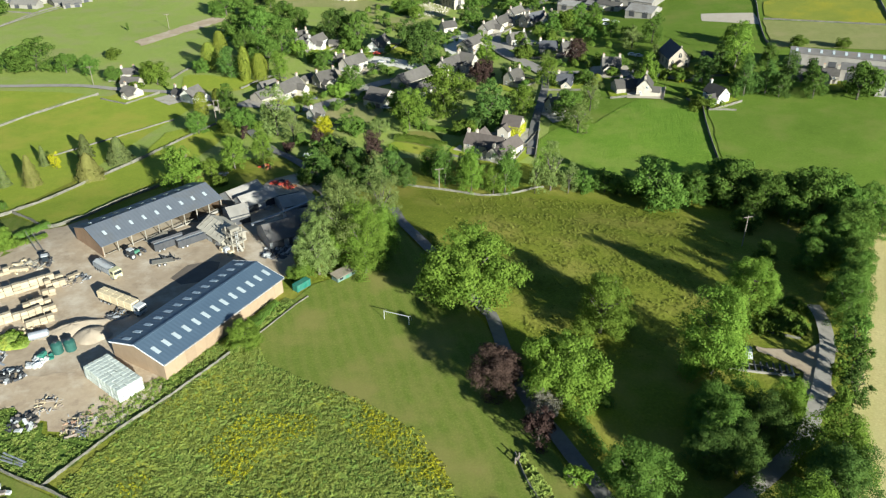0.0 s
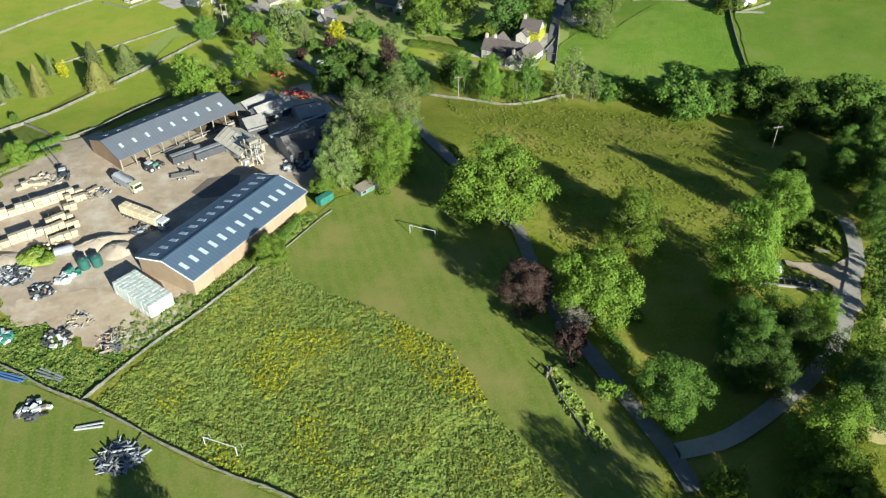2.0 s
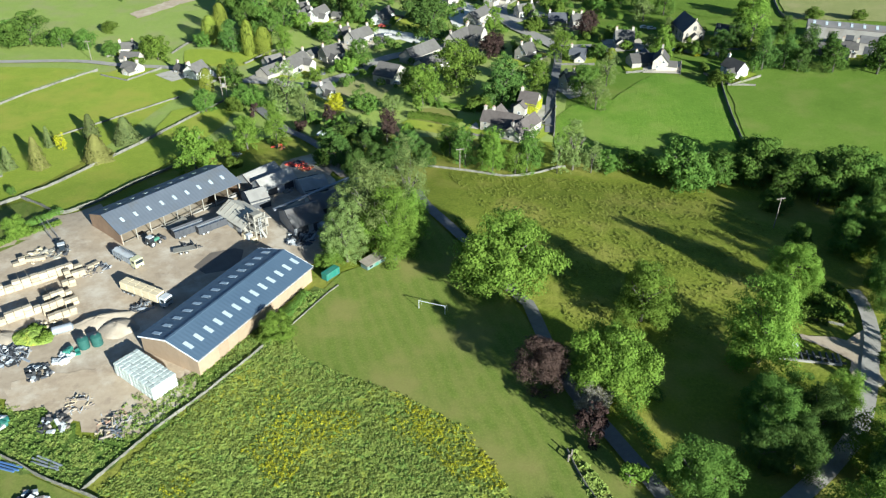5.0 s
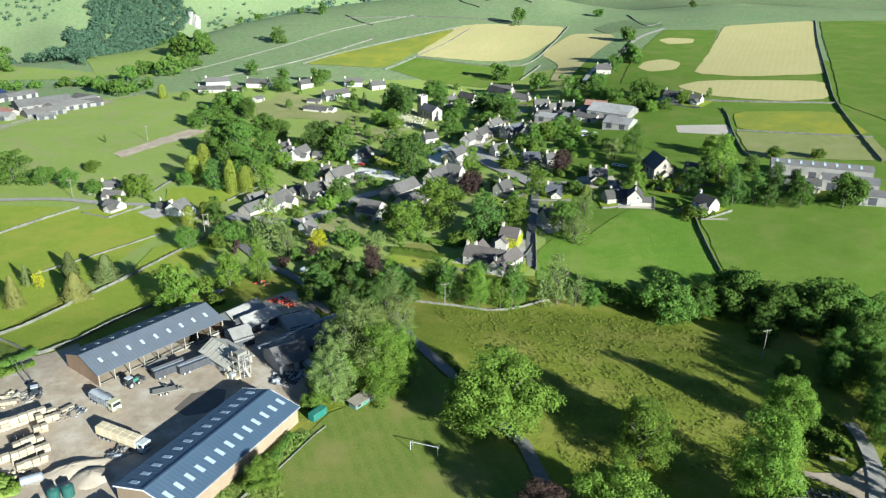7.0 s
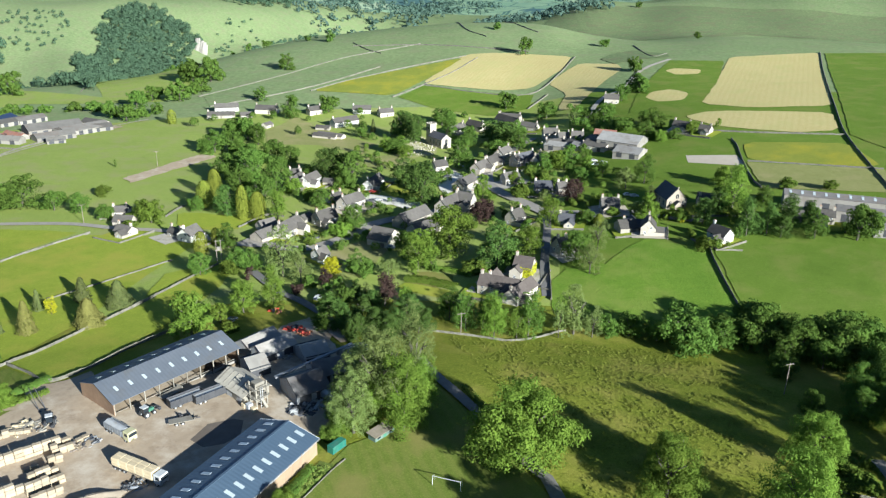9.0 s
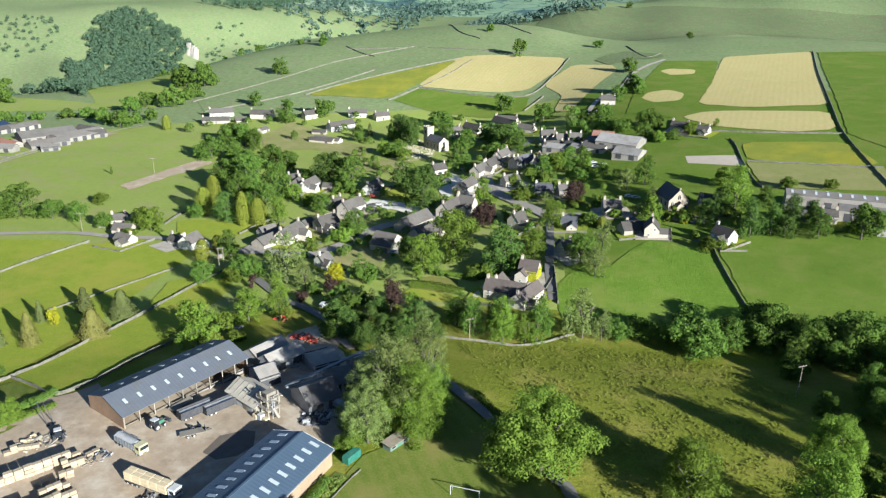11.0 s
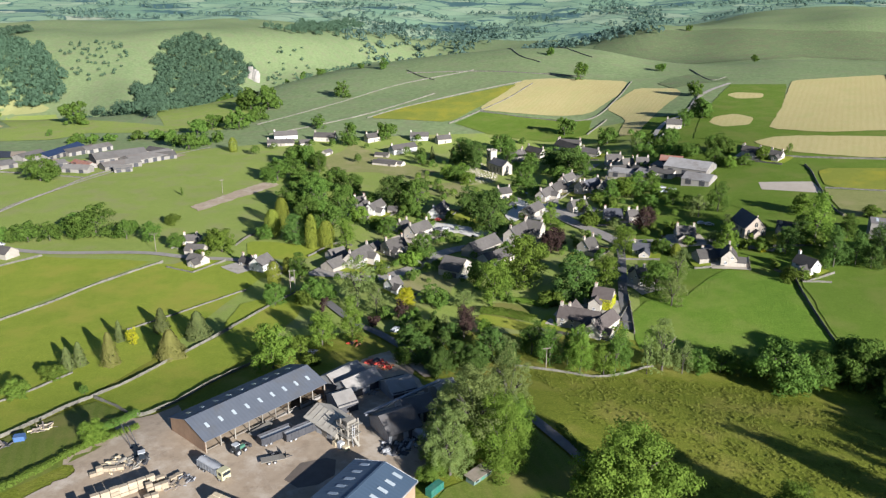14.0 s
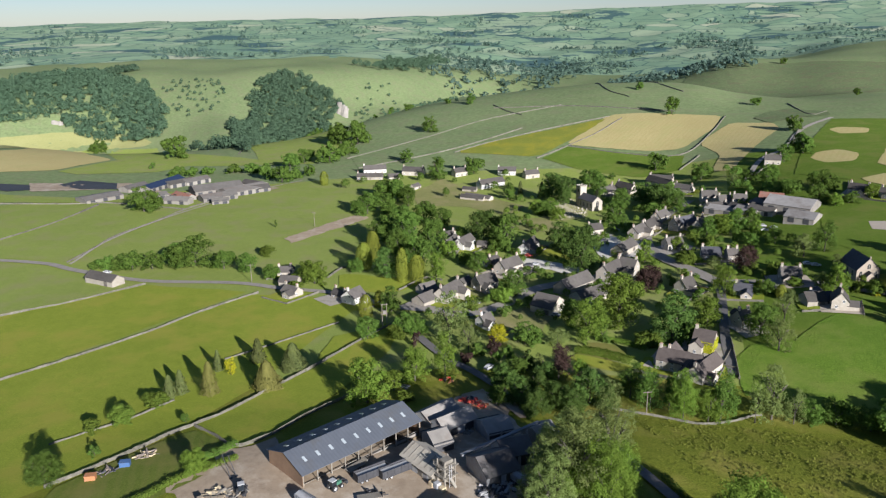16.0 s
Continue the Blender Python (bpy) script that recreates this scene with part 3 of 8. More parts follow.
def sprigs(centres, normals, size, jitter=0.26):
    """Small three-cornered leaf sprays that face roughly outward."""
    n = len(centres)
    nn = normals + rng.normal(0, jitter, (n, 3))
    nn /= np.linalg.norm(nn, axis=1)[:, None] + 1e-9
    u = np.cross(nn, rng.normal(0, 1, (n, 3)))
    u /= np.linalg.norm(u, axis=1)[:, None] + 1e-9
    w = np.cross(nn, u)
    s = size * rng.uniform(0.6, 1.4, (n, 1))
    a = rng.uniform(0.6, 1.1, (n, 3, 1))
    v = np.stack([centres + u * s * a[:, 0], centres + (w * 0.87 - u * 0.5) * s * a[:, 1] + nn * s * 0.2, centres - (w * 0.87 + u * 0.5) * s * a[:, 2]], 1)
    return v.reshape(-1, 3)


def crown_points(shape, clumps, n, seed, slim=1.0):
    """Leaf places and outward directions in a crown one wide (radius) and one high."""
    g = np.random.default_rng(seed)
    if shape == "cone":
        z = 0.06 + 0.92 * g.uniform(0, 1, n) ** 1.25
        a = g.uniform(0, 2 * np.pi, n)
        lobe = 1 + 0.16 * np.sin(5 * a + 9 * z) + 0.10 * np.sin(23 * z)
        r = np.clip((1.03 - z), 0, 1) ** 0.7 * lobe * g.uniform(0.72, 1.0, n)
        p = np.stack([r * np.cos(a), r * np.sin(a), z], 1)
        d = np.stack([np.cos(a), np.sin(a), np.full(n, 0.45)], 1)
        return p, d
    if shape == "oval":
        z = g.uniform(0, 1, n)
        a = g.uniform(0, 2 * np.pi, n)
        rib = 1 + 0.10 * np.sin(7 * a + 5 * z + seed) + 0.06 * np.sin(17 * a - 21 * z)
        r = np.clip(1 - np.abs((z - 0.42) / 0.6) ** 2.3, 0.0, 1) ** 0.55 * rib * g.uniform(0.8, 1.02, n)
        p = np.stack([r * np.cos(a), r * np.sin(a), z], 1)
        return p, np.stack([np.cos(a), np.sin(a), (z - 0.35) * 1.3], 1)
    base, top = {"broad": (0.06, 1.0), "open": (0.10, 1.0), "bush": (0.0, 1.0)}[shape]
    mid, rz = (base + top) / 2, (top - base) / 2
    big = max(clumps // 6, 7)
    lim = g.normal(0, 1, (big, 3))
    lim /= np.linalg.norm(lim, axis=1)[:, None]
    lim[:, 2] = np.where(lim[:, 2] < -0.8, -lim[:, 2], lim[:, 2])
    lim *= g.uniform(0.42, 0.66, (big, 1)) * (1.0 if shape != "open" else 1.1)
    own = g.integers(0, big, clumps)
    c = g.normal(0, 1, (clumps, 3))
    c[:, 2] += 0.25
    c /= np.linalg.norm(c, axis=1)[:, None]
    c = lim[own] + c * g.uniform(0.16, 0.34, (clumps, 1))
    far = np.linalg.norm(c, axis=1)[:, None]
    c *= np.minimum(1, 0.86 / far)
    cr = g.uniform(0.09, 0.21, clumps) * (1.0 if shape != "open" else 0.8)
    w = cr ** 2 / (cr ** 2).sum()
    pick = g.choice(clumps, n, p=w)
    d = g.normal(0, 1, (n, 3))
    d[:, 2] += 0.4
    d /= np.linalg.norm(d, axis=1)[:, None]
    p = c[pick] + d * np.array([1, 1, slim ** -0.5]) * cr[pick, None] * g.uniform(0.6, 1.12, (n, 1))
    core = n // 9
    p[:core] = d[:core] * g.uniform(0.3, 0.62, (core, 1))
    wide = np.quantile(np.hypot(p[:, 0], p[:, 1]), 0.93)
    low, high = np.quantile(p[:, 2], (0.015, 0.985))
    p[:, :2] /= wide
    p[:, 2] = base + (top - base) * (p[:, 2] - low) / (high - low)
    if shape == "broad":
        p[:, :2] *= 1 + 0.12 * np.clip((mid - p[:, 2:3]) / rz, 0, 1)
    p[:, 2] = np.clip(p[:, 2], 0.02 if shape == "bush" else 0.04, 1.04)
    out = d + 0.25 * (p - np.array([0, 0, mid]))
    return p, out


PROTO = {}


def crown_mesh(shape, mat, level, variant, slim):
    key = (shape, mat, level, variant, slim)
    if key not in PROTO:
        n, size, clumps = {0: (30000, 0.030, 120), 1: (7600, 0.052, 80), 2: (2600, 0.09, 44)}[level]
        if shape == "open":
            n, size = int(n * 0.62), size * 0.85
        p, d = crown_points(shape, int(clumps * (0.6 + 0.4 * slim)), n, variant * 13 + 5, slim)
        v = sprigs(p * np.array([1, 1, slim]), d / np.linalg.norm(d, axis=1)[:, None], size)
        me = bpy.data.meshes.new("crown")
        k = np.arange(len(v)).reshape(-1, 3)
        me.from_pydata(v.tolist(), [], k.tolist())
        me.materials.append(MATS[mat])
        PROTO[key] = me
    return PROTO[key]


def trunk_mesh(shape, variant):
    key = ("trunk", shape, variant)
    if key not in PROTO:
        g = random.Random(variant)
        m = Mesh()
        if shape == "cone":
            m.tube((0, 0, -0.03), (0, 0, 0.9), 0.07, 0.015, 7)
        else:
            top = 0.05 if shape == "bush" else 0.34
            lean = (g.uniform(-.04, .04), g.uniform(-.04, .04))
            m.tube((0, 0, -0.05), (lean[0], lean[1], top), 0.085, 0.06, 9)
            for i in range(6):
                a = i * 1.05 + g.uniform(-.3, .3)
                b = (lean[0] + 0.36 * math.cos(a), lean[1] + 0.36 * math.sin(a), top + g.uniform(0.16, 0.34))
                m.tube((lean[0], lean[1], top - 0.03), b, 0.045, 0.024, 6)
                for s in (-0.5, 0.5):
                    m.tube(b, (b[0] * 1.7 + 0.1 * math.cos(a + s * 2), b[1] * 1.7 + 0.1 * math.sin(a + s * 2), b[2] + g.uniform(0.05, 0.2)), 0.022, 0.006, 5)
        PROTO[key] = m.data("trunk", "bark", True)
    return PROTO[key]


TREE_KIND = {
    "oak": ("broad", "oak", "leafy dark green broadleaf tree standing in grass", "tree"),
    "lime": ("broad", "lime", "bright sunlit green broadleaf tree", "tree"),
    "ash": ("open", "ash", "tall airy pale green tree with bare twigs", "tree"),
    "dark_broadleaf": ("broad", "dark_broadleaf", "dense very dark green broadleaf tree", "tree"),
    "spruce": ("cone", "olive", "olive brown young conifer on a pasture bank", "conifer"),
    "copper": ("broad", "copper", "dark purple copper-leaved tree", "tree"),
    "blossom": ("open", "blossom", "half-bare tree with pale blossom beside the lane", "tree"),
    "yellow": ("broad", "yellow", "golden yellow garden tree", "tree"),
    "gold": ("oval", "gold", "yellow-green upright garden conifer", "conifer"),
    "conifer": ("cone", "conifer", "slim dark conifer on a pasture bank", "conifer"),
    "bush": ("bush", "bush", "rounded green bush growing in rough grass", "bush"),
    "hedge_tree": ("bush", "lime", "low green thorn bush beside the lane", "bush"),
}
COUNT = [0]


def tree(kind, x, y, height, width):
    """A tree with its stem at x, y; width is the crown's radius."""
    shape, mat, label, category = TREE_KIND[kind]
    COUNT[0] += 1
    i = COUNT[0]
    r = math.hypot(x, y)
    level = 0 if r < 225 and width > 3.0 else 1 if r < 620 and width > 3.2 else 2
    ob = thing("conifer" if category == "conifer" else "bush" if shape == "bush" else "tree", x, y, 0, label, category)
    slim = min((1.0, 1.6, 2.4, 3.4), key=lambda q: abs(q - height / width))
    grow = 1.07 if r < 190 else 0.97
    width, height = width * grow, height * grow
    s = Matrix.Diagonal((width, width, height / slim, 1))
    turn = Matrix.Rotation(i * 2.399, 4, "Z")
    part("crown", crown_mesh(shape, mat, level, i % 4, slim), mat, ob, at=turn @ s)
    if shape not in ("bush", "oval"):
        t = min(width, height * 0.55)
        part("trunk", trunk_mesh(shape, i % 3), "bark", ob, at=turn @ Matrix.Diagonal((t * 0.8, t * 0.8, height, 1)))


def wood(name, label, mat, inside, count, tall, leaves_each, size, where, category="woodland"):
    """Many crowns in one mesh; where() gives random places, inside() accepts them."""
    g = np.random.default_rng(len(name) + count)
    cs, ns, ss = [], [], []
    made = tries = 0
    while made < count and tries < count * 40:
        tries += 1
        x, y = where(g)
        if not inside(x, y):
            continue
        made += 1
        h = tall * g.uniform(0.65, 1.25)
        w = h * g.uniform(0.36, 0.55)
        d = g.normal(0, 1, (leaves_each, 3))
        d[:, 2] = np.abs(d[:, 2]) * 1.1 - 0.35
        d /= np.linalg.norm(d, axis=1)[:, None]
        p = d * g.uniform(0.72, 1.06, (leaves_each, 1)) * np.array([w, w, h * 0.55])
        p += np.array([x, y, land(x, y) + h * 0.5])
        cs.append(p)
        ns.append(d)
        ss.append(np.full((leaves_each, 1), size * h))
    if not cs:
        return
    v = sprigs(np.concatenate(cs), np.concatenate(ns), np.concatenate(ss), 0.35)
    me = bpy.data.meshes.new(name)
    me.from_pydata(v.tolist(), [], np.arange(len(v)).reshape(-1, 3).tolist())
    me.materials.append(MATS[mat])
    tagged(new(name, me), label, category, "", "stuff")


def hedge(width, height, pts, mat="oak", label="trimmed dark green hedge along a boundary"):
    g = np.random.default_rng(int(abs(pts[0][0]) * 10))
    line = list(sides(smooth_line(pts, 0.8)))
    cs, ns = [], []
    for p, s in line:
        for _ in range(int(26 * (width + height))):
            a = g.uniform(0, math.pi)
            k = 1 + 0.25 * noise.noise((p.x * 0.4, p.y * 0.4, 2.0))
            q = p + s * (0.5 * width * math.cos(a) * k) + Vector((g.uniform(-.5, .5), g.uniform(-.5, .5), 0))
            cs.append((q.x, q.y, land(q.x, q.y) + 0.1 + height * math.sin(a) ** 0.6 * k * g.uniform(0.8, 1.0)))
            ns.append((s.x * math.cos(a), s.y * math.cos(a), math.sin(a) + 0.2))
    v = sprigs(np.array(cs), np.array(ns), 0.24)
    me = bpy.data.meshes.new("hedge")
    me.from_pydata(v.tolist(), [], np.arange(len(v)).reshape(-1, 3).tolist())
    me.materials.append(MATS[mat])
    tagged(new("hedge", me), label, "hedge")

# ---------------------------------------------------------------- fields, roads and walls
field("soft", "smooth light green pasture beside the lane", [(-290.6, 396.4), (-285.5, 477.5), (-265.6, 555.8), (-234.4, 572.1), (-175.7, 502.0), (-196.0, 429.0), (-194.8, 384.7), (-221.4, 390.8), (-270.0, 384.0)])
field("soft", "light green pasture beside the farm road", [(-363.8, 360.0), (-358.1, 475.8), (-292.3, 474.5), (-297.1, 400.7), (-292.3, 352.8), (-355.0, 350.2)])
field("soft", "light green pasture below the farm", [(-470.7, 477.8), (-502.5, 512.8), (-395.2, 508.9), (-352.7, 516.1), (-301.9, 491.7), (-363.4, 496.8)])
field("soft", "sunlit pasture beside the road", [(-340.5, 334.3), (-297.3, 339.3), (-260.7, 324.9), (-237.1, 308.1), (-261.0, 278.2), (-277.4, 264.8)])
field("hill", "green slope field with a track", [(-218.8, 642.5), (-174.7, 718.8), (-104.6, 766.2), (-63.0, 808.0), (-129.8, 827.0), (-190.6, 792.5), (-252.9, 716.6)])
field("soft", "green field on the slope", [(-495.6, 982.2), (-491.0, 1155.7), (-453.5, 1280.4), (-260.7, 741.0), (-270.2, 669.1), (-323.5, 676.3)])
field("moor", "dull green rough hillside beyond the hay fields", [(130, 1440), (177.1, 1619.1), (258.4, 1544.7), (363.2, 1528.7), (493.0, 1443.6), (634, 1359), (760, 1290), (660, 1110), (554, 1187), (434.5, 1263.7), (318.0, 1215), (215, 1240), (150, 1330)])
field("dull", "parched grass field behind the houses", [(-150.3, 557.1), (-137.3, 605.0), (-92.8, 550.7), (-64.9, 524.1), (-68.4, 489.9), (-103.0, 516.4), (-138.2, 516.5)])
field("pasture", "green field behind the chapel", [(108.6, 465.7), (158.4, 462.9), (148.0, 407.5), (142.2, 374.0), (109.4, 386.9), (97.3, 411.6)])
field("pasture", "green slope between hay fields", [(114.8, 553.7), (133.5, 616.8), (187.1, 741.1), (235.8, 737.7), (198.4, 628.5), (163.5, 554.8), (142.7, 521.9)])
field("mown", "short grazed olive grass below the wall", [(-94.0, 95.5), (-82.0, 89.7), (-67.8, 83.8), (-58.1, 80.7), (-42.5, 73.7), (-33.3, 70.1), (-21.6, 66.3), (-14.5, 63.7), (-4.0, 59.5), (0.0, 40.0), (-60.0, 40.0), (-100.0, 70.0)])
field("meadow", "buttercup meadow of long uncut grass beside the yard", [(-58.1, 81.3), (-55.3, 88.1), (-51.2, 97.7), (-46.8, 107.1), (-42.8, 115.4), (-39.8, 124.6), (-36.0, 130.8), (-32.7, 124.9), (-30.3, 120.2), (-20.6, 115.3), (-7.7, 110.1), (4.6, 102.0), (10.5, 93.5), (16.0, 84.5), (23.7, 75.9), (28.4, 67.0), (-14.5, 64.4), (-27.8, 68.7), (-42.5, 74.4)])
field("mown", "short mown sports pitch grass with mower stripes", [(-32.7, 124.9), (-35.8, 131.0), (-35.6, 134.8), (-30.9, 142.6), (-27.0, 151.3), (-20.0, 157.0), (-12.0, 163.0), (-8.9, 186.0), (-3.5, 175.5), (5.0, 161.9), (15.6, 143.0), (20.5, 131.6), (27.5, 110.2), (31.8, 99.0), (36.0, 90.5), (40.0, 82.0), (44.0, 74.0), (40.0, 60.0), (28.4, 62.1), (28.4, 67.0), (23.7, 75.9), (16.0, 84.5), (10.5, 93.5), (4.6, 102.0), (-7.7, 110.1), (-20.6, 115.3), (-30.3, 120.2)])
field("verge", "weedy nettle strip along the boundary wall", [(-60.6, 82.5), (-81.8, 89.0), (-88.3, 101.0), (-76.6, 101.2), (-63.9, 93.5), (-60.9, 105.9), (-52.4, 112.6), (-45.8, 123.6), (-32.4, 145.3), (-29.7, 143.0), (-42.8, 113.7), (-51.9, 97.8)])
field("hay", "dry mown hay field with tractor lines", [(136.2, 205.7), (128.2, 201.3), (121.9, 187.7), (112.2, 157.2), (102.4, 136.5), (92.7, 115.8), (83.0, 93.4), (78.9, 83.4), (98.8, 85.5), (126.7, 128.1), (152.7, 189.7), (147.5, 206.2)])
field("lush", "bright green grazed field behind the stream trees", [(31.0, 246.5), (33.2, 274.9), (39.7, 284.7), (55.9, 288.3), (67.9, 304.9), (76.9, 314.0), (98.8, 299.7), (97.0, 261.9), (96.4, 237.7), (73.0, 238.8)])
field("pasture", "smooth green cattle pasture", [(102.0, 299.4), (119.2, 301.1), (141.9, 303.6), (176.6, 295.5), (208.9, 276.8), (171.3, 217.3), (136.3, 226.8), (99.5, 235.6), (99.1, 261.8)])
field("hay", "tan cut hay field above the village", [(-43.5, 706.3), (-4.3, 795.8), (28.6, 799.1), (100.2, 779.8), (84.9, 725.0), (54.4, 677.4), (26.0, 679.3)])
field("hay", "tan cut hay field above the village", [(68.7, 685.9), (104.1, 746.2), (137.7, 732.6), (136.2, 704.3), (112.4, 662.1), (81.0, 594.9), (68.7, 603.2), (81.1, 647.3)])
field("hay", "tan cut hay field with tractor lines", [(166.0, 557.9), (197.1, 628.9), (224.2, 699.3), (247.2, 757.6), (340.9, 783.1), (247.5, 533.5), (196.0, 536.1)])
field("hay", "tan cut hay field with tractor lines", [(145.1, 524.0), (164.7, 533.9), (238.8, 513.6), (223.8, 468.4), (197.3, 469.1), (160.1, 491.8)])
field("hay", "small oval of cut hay", [(133.4, 593.2), (143.1, 610.4), (158.8, 612.8), (167.5, 596.0), (157.7, 573.8), (139.6, 575.4)])
field("hay", "small oval of cut hay", [(169.4, 687.5), (181.7, 698.0), (202.1, 691.1), (195.1, 670.5), (174.4, 667.8)])
field("buttercup", "yellow buttercup field", [(-142.6, 693.1), (-109.4, 729.9), (-58.2, 757.2), (-6.4, 782.9), (-19.7, 751.9), (-44.3, 710.1), (-66.8, 673.0)])
field("buttercup", "yellow buttercup field", [(162.6, 455.1), (218.5, 441.1), (215.2, 394.6), (154.4, 419.9)])
field("dull", "olive grazed field beyond the chapel", [(153.5, 416.8), (213.9, 391.9), (207.0, 355.9), (146.6, 374.7)])
field("sand", "pale sand riding arena", [(125.2, 437.5), (151.8, 430.9), (150.6, 410.0), (123.1, 424.2)])
field("pasture", "green paddock", [(-61.5, 668.3), (-41.2, 699.1), (54.7, 659.0), (47.6, 622.9), (20.2, 613.6), (-30.8, 638.7)])
field("pasture", "green field on the slope", [(344.5, 778.5), (428.2, 781.5), (235.6, 412.3), (225.9, 457.9)])
field("soft", "green field between pale hay fields", [(-812.6, 1064.0), (-766.0, 1079.9), (-667.8, 1067.3), (-430.1, 734.1), (-364.4, 713.3), (-283.9, 672.2), (-327.9, 671.5), (-393.2, 666.2), (-407.7, 632.4), (-468.6, 607.7), (-493.8, 616.4), (-489.1, 648.8), (-479.9, 685.4)])
field("straw", "pale cut hay field above the gorge", [(-930.8, 1034.8), (-896.2, 1064.2), (-857.7, 1091.3), (-787.0, 1116.6), (-731.7, 1113.3), (-688.4, 1089.3), (-692.6, 1079.5), (-793.7, 1079.0), (-672.0, 790.3), (-669.6, 737.5)])
field("hay", "pale cut hay field above the gorge", [(-646.4, 710.9), (-637.9, 749.0), (-824.1, 1060.1), (-542.7, 729.4), (-486.3, 688.6), (-495.8, 654.1), (-500.5, 620.8), (-525.3, 609.0), (-550.0, 597.9)])
field("dirt", "bare tan strip of ploughed soil", [(-195.0, 413.4), (-186.0, 405.1), (-169.6, 448.8), (-160.9, 471.7), (-166.4, 484.2), (-175.1, 475.0)])
field("spring", "bright yellow-green pasture", [(-276.0, 257.1), (-255.9, 278.9), (-236.0, 306.6), (-225.8, 319.1), (-173.0, 316.3), (-185.7, 283.0), (-198.6, 250.6), (-222.4, 199.7)])
field("spring", "bright yellow-green pasture with conifers", [(-220.7, 197.8), (-197.2, 248.4), (-183.9, 279.6), (-168.7, 312.8), (-139.5, 314.5), (-116.1, 307.0), (-121.9, 266.9), (-124.8, 217.0), (-132.7, 188.2), (-148.2, 152.4), (-160.6, 133.8)])
field("spring", "olive paddock behind the open barn", [(-129.6, 187.4), (-121.8, 210.6), (-111.0, 237.2), (-104.9, 270.6), (-92.9, 276.5), (-90.4, 258.6), (-99.3, 205.4), (-104.8, 186.5), (-110.5, 175.3)])
field("spring", "green paddock behind the wall", [(-113.9, 244.8), (-115.5, 268.3), (-98.4, 288.5), (-90.0, 273.9), (-98.1, 248.2)])
field("mown", "grass plot beside the yard with scrap", [(-147.0, 150.9), (-132.0, 180.7), (-127.4, 184.9), (-110.1, 174.4), (-106.9, 167.9), (-117.2, 152.1), (-125.0, 140.4), (-144.2, 135.7)])
field("spring", "mown lawn of the village green", [(-140.5, 350.9), (-123.8, 350.1), (-107.3, 347.7), (-98.0, 343.1), (-104.0, 329.1), (-116.2, 324.9), (-132.9, 328.6)])
field("yard", "pale dusty gravel of the sawmill yard", [(-117.8, 154.8), (-113.7, 163.1), (-113.1, 173.9), (-103.6, 177.1), (-99.0, 169.5), (-92.8, 163.3), (-73.9, 187.4), (-66.5, 199.4), (-62.4, 211.1), (-58.3, 224.4), (-52.5, 231.5), (-44.9, 224.7), (-39.2, 205.5), (-34.5, 195.5), (-28.3, 161.8), (-34.4, 155.2), (-43.3, 143.8), (-50.5, 114.8), (-49.5, 109.4), (-54.0, 95.8), (-61.4, 94.6), (-73.6, 102.2), (-89.1, 104.2)])
field("yard", "pale gravel drive beside a hedge", [(-108.4, 169.5), (-98.9, 175.0), (-90.5, 162.0), (-101.1, 138.5), (-107.4, 128.7), (-120.9, 128.2), (-120.4, 135.9), (-115.8, 146.1), (-110.8, 155.0)])
field("yard", "pale gravel farm drive", [(-110.1, 174.4), (-106.9, 176.4), (-103.3, 183.0), (-96.6, 173.1), (-93.0, 154.2), (-94.2, 142.7), (-116.4, 139.3), (-113.7, 153.8)])
field("dark_ground", "dark patch of yard ground behind the shed", [(-64.4, 151.0), (-62.2, 157.8), (-57.0, 160.7), (-54.2, 159.8), (-53.5, 153.9), (-56.1, 150.4), (-60.5, 148.3)])
field("concrete", "sunlit concrete house drive", [(-55.9, 393.7), (-46.0, 391.3), (-23.3, 380.2), (-18.7, 375.4), (-31.1, 367.5), (-38.9, 374.7), (-51.6, 371.7)])
field("concrete", "concrete yard between farm buildings", [(-17.4, 418.1), (-9.7, 449.8), (-0.4, 433.7), (8.0, 452.1), (11.7, 426.8), (4.4, 398.3), (-7.1, 401.7), (-12.4, 391.7)])
field("dull", "dry parched grass plot", [(-61.9, 295.4), (-54.6, 309.2), (-41.5, 321.8), (-32.9, 311.3), (-37.7, 290.1), (-49.1, 288.8)])
field("mown", "tidy garden lawn", [(-23.7, 273.7), (-17.7, 283.7), (-5.2, 281.3), (-5.0, 274.5), (-13.3, 263.7), (-21.7, 267.1)])
field("dirt", "rutted reddish soil in the yard corner", [(-88.0, 105.4), (-79.4, 107.9), (-66.9, 116.2), (-56.3, 118.5), (-52.5, 114.7), (-54.8, 107.3), (-57.7, 99.6), (-62.9, 98.0), (-72.0, 105.0), (-81.6, 102.5)])
field("straw", "dry tan churchyard grass between headstones", [(-50.0, 539.1), (-38.3, 561.3), (-19.7, 531.4), (-21.5, 493.2), (-38.1, 480.4), (-46.8, 505.7)])
field("dull", "parched churchyard grass", [(-65.5, 481.4), (-46.3, 492.4), (-36.4, 458.0), (-49.4, 449.3), (-64.0, 456.1)])
field("yard", "gravel turning place with parking bays", [(79.9, 137.9), (89.4, 135.8), (97.2, 142.6), (96.8, 136.8), (90.5, 122.6), (85.8, 118.7), (87.2, 126.8), (85.3, 130.7), (78.3, 134.5)])
field("yard", "dusty yard of the distant farm", [(-479.2, 559.5), (-395.5, 576.0), (-335.3, 534.3), (-278.1, 573.4), (-259.3, 563.2), (-280.9, 528.5), (-313.5, 520.8), (-348.8, 532.9), (-380.7, 552.7), (-452.1, 525.7)])
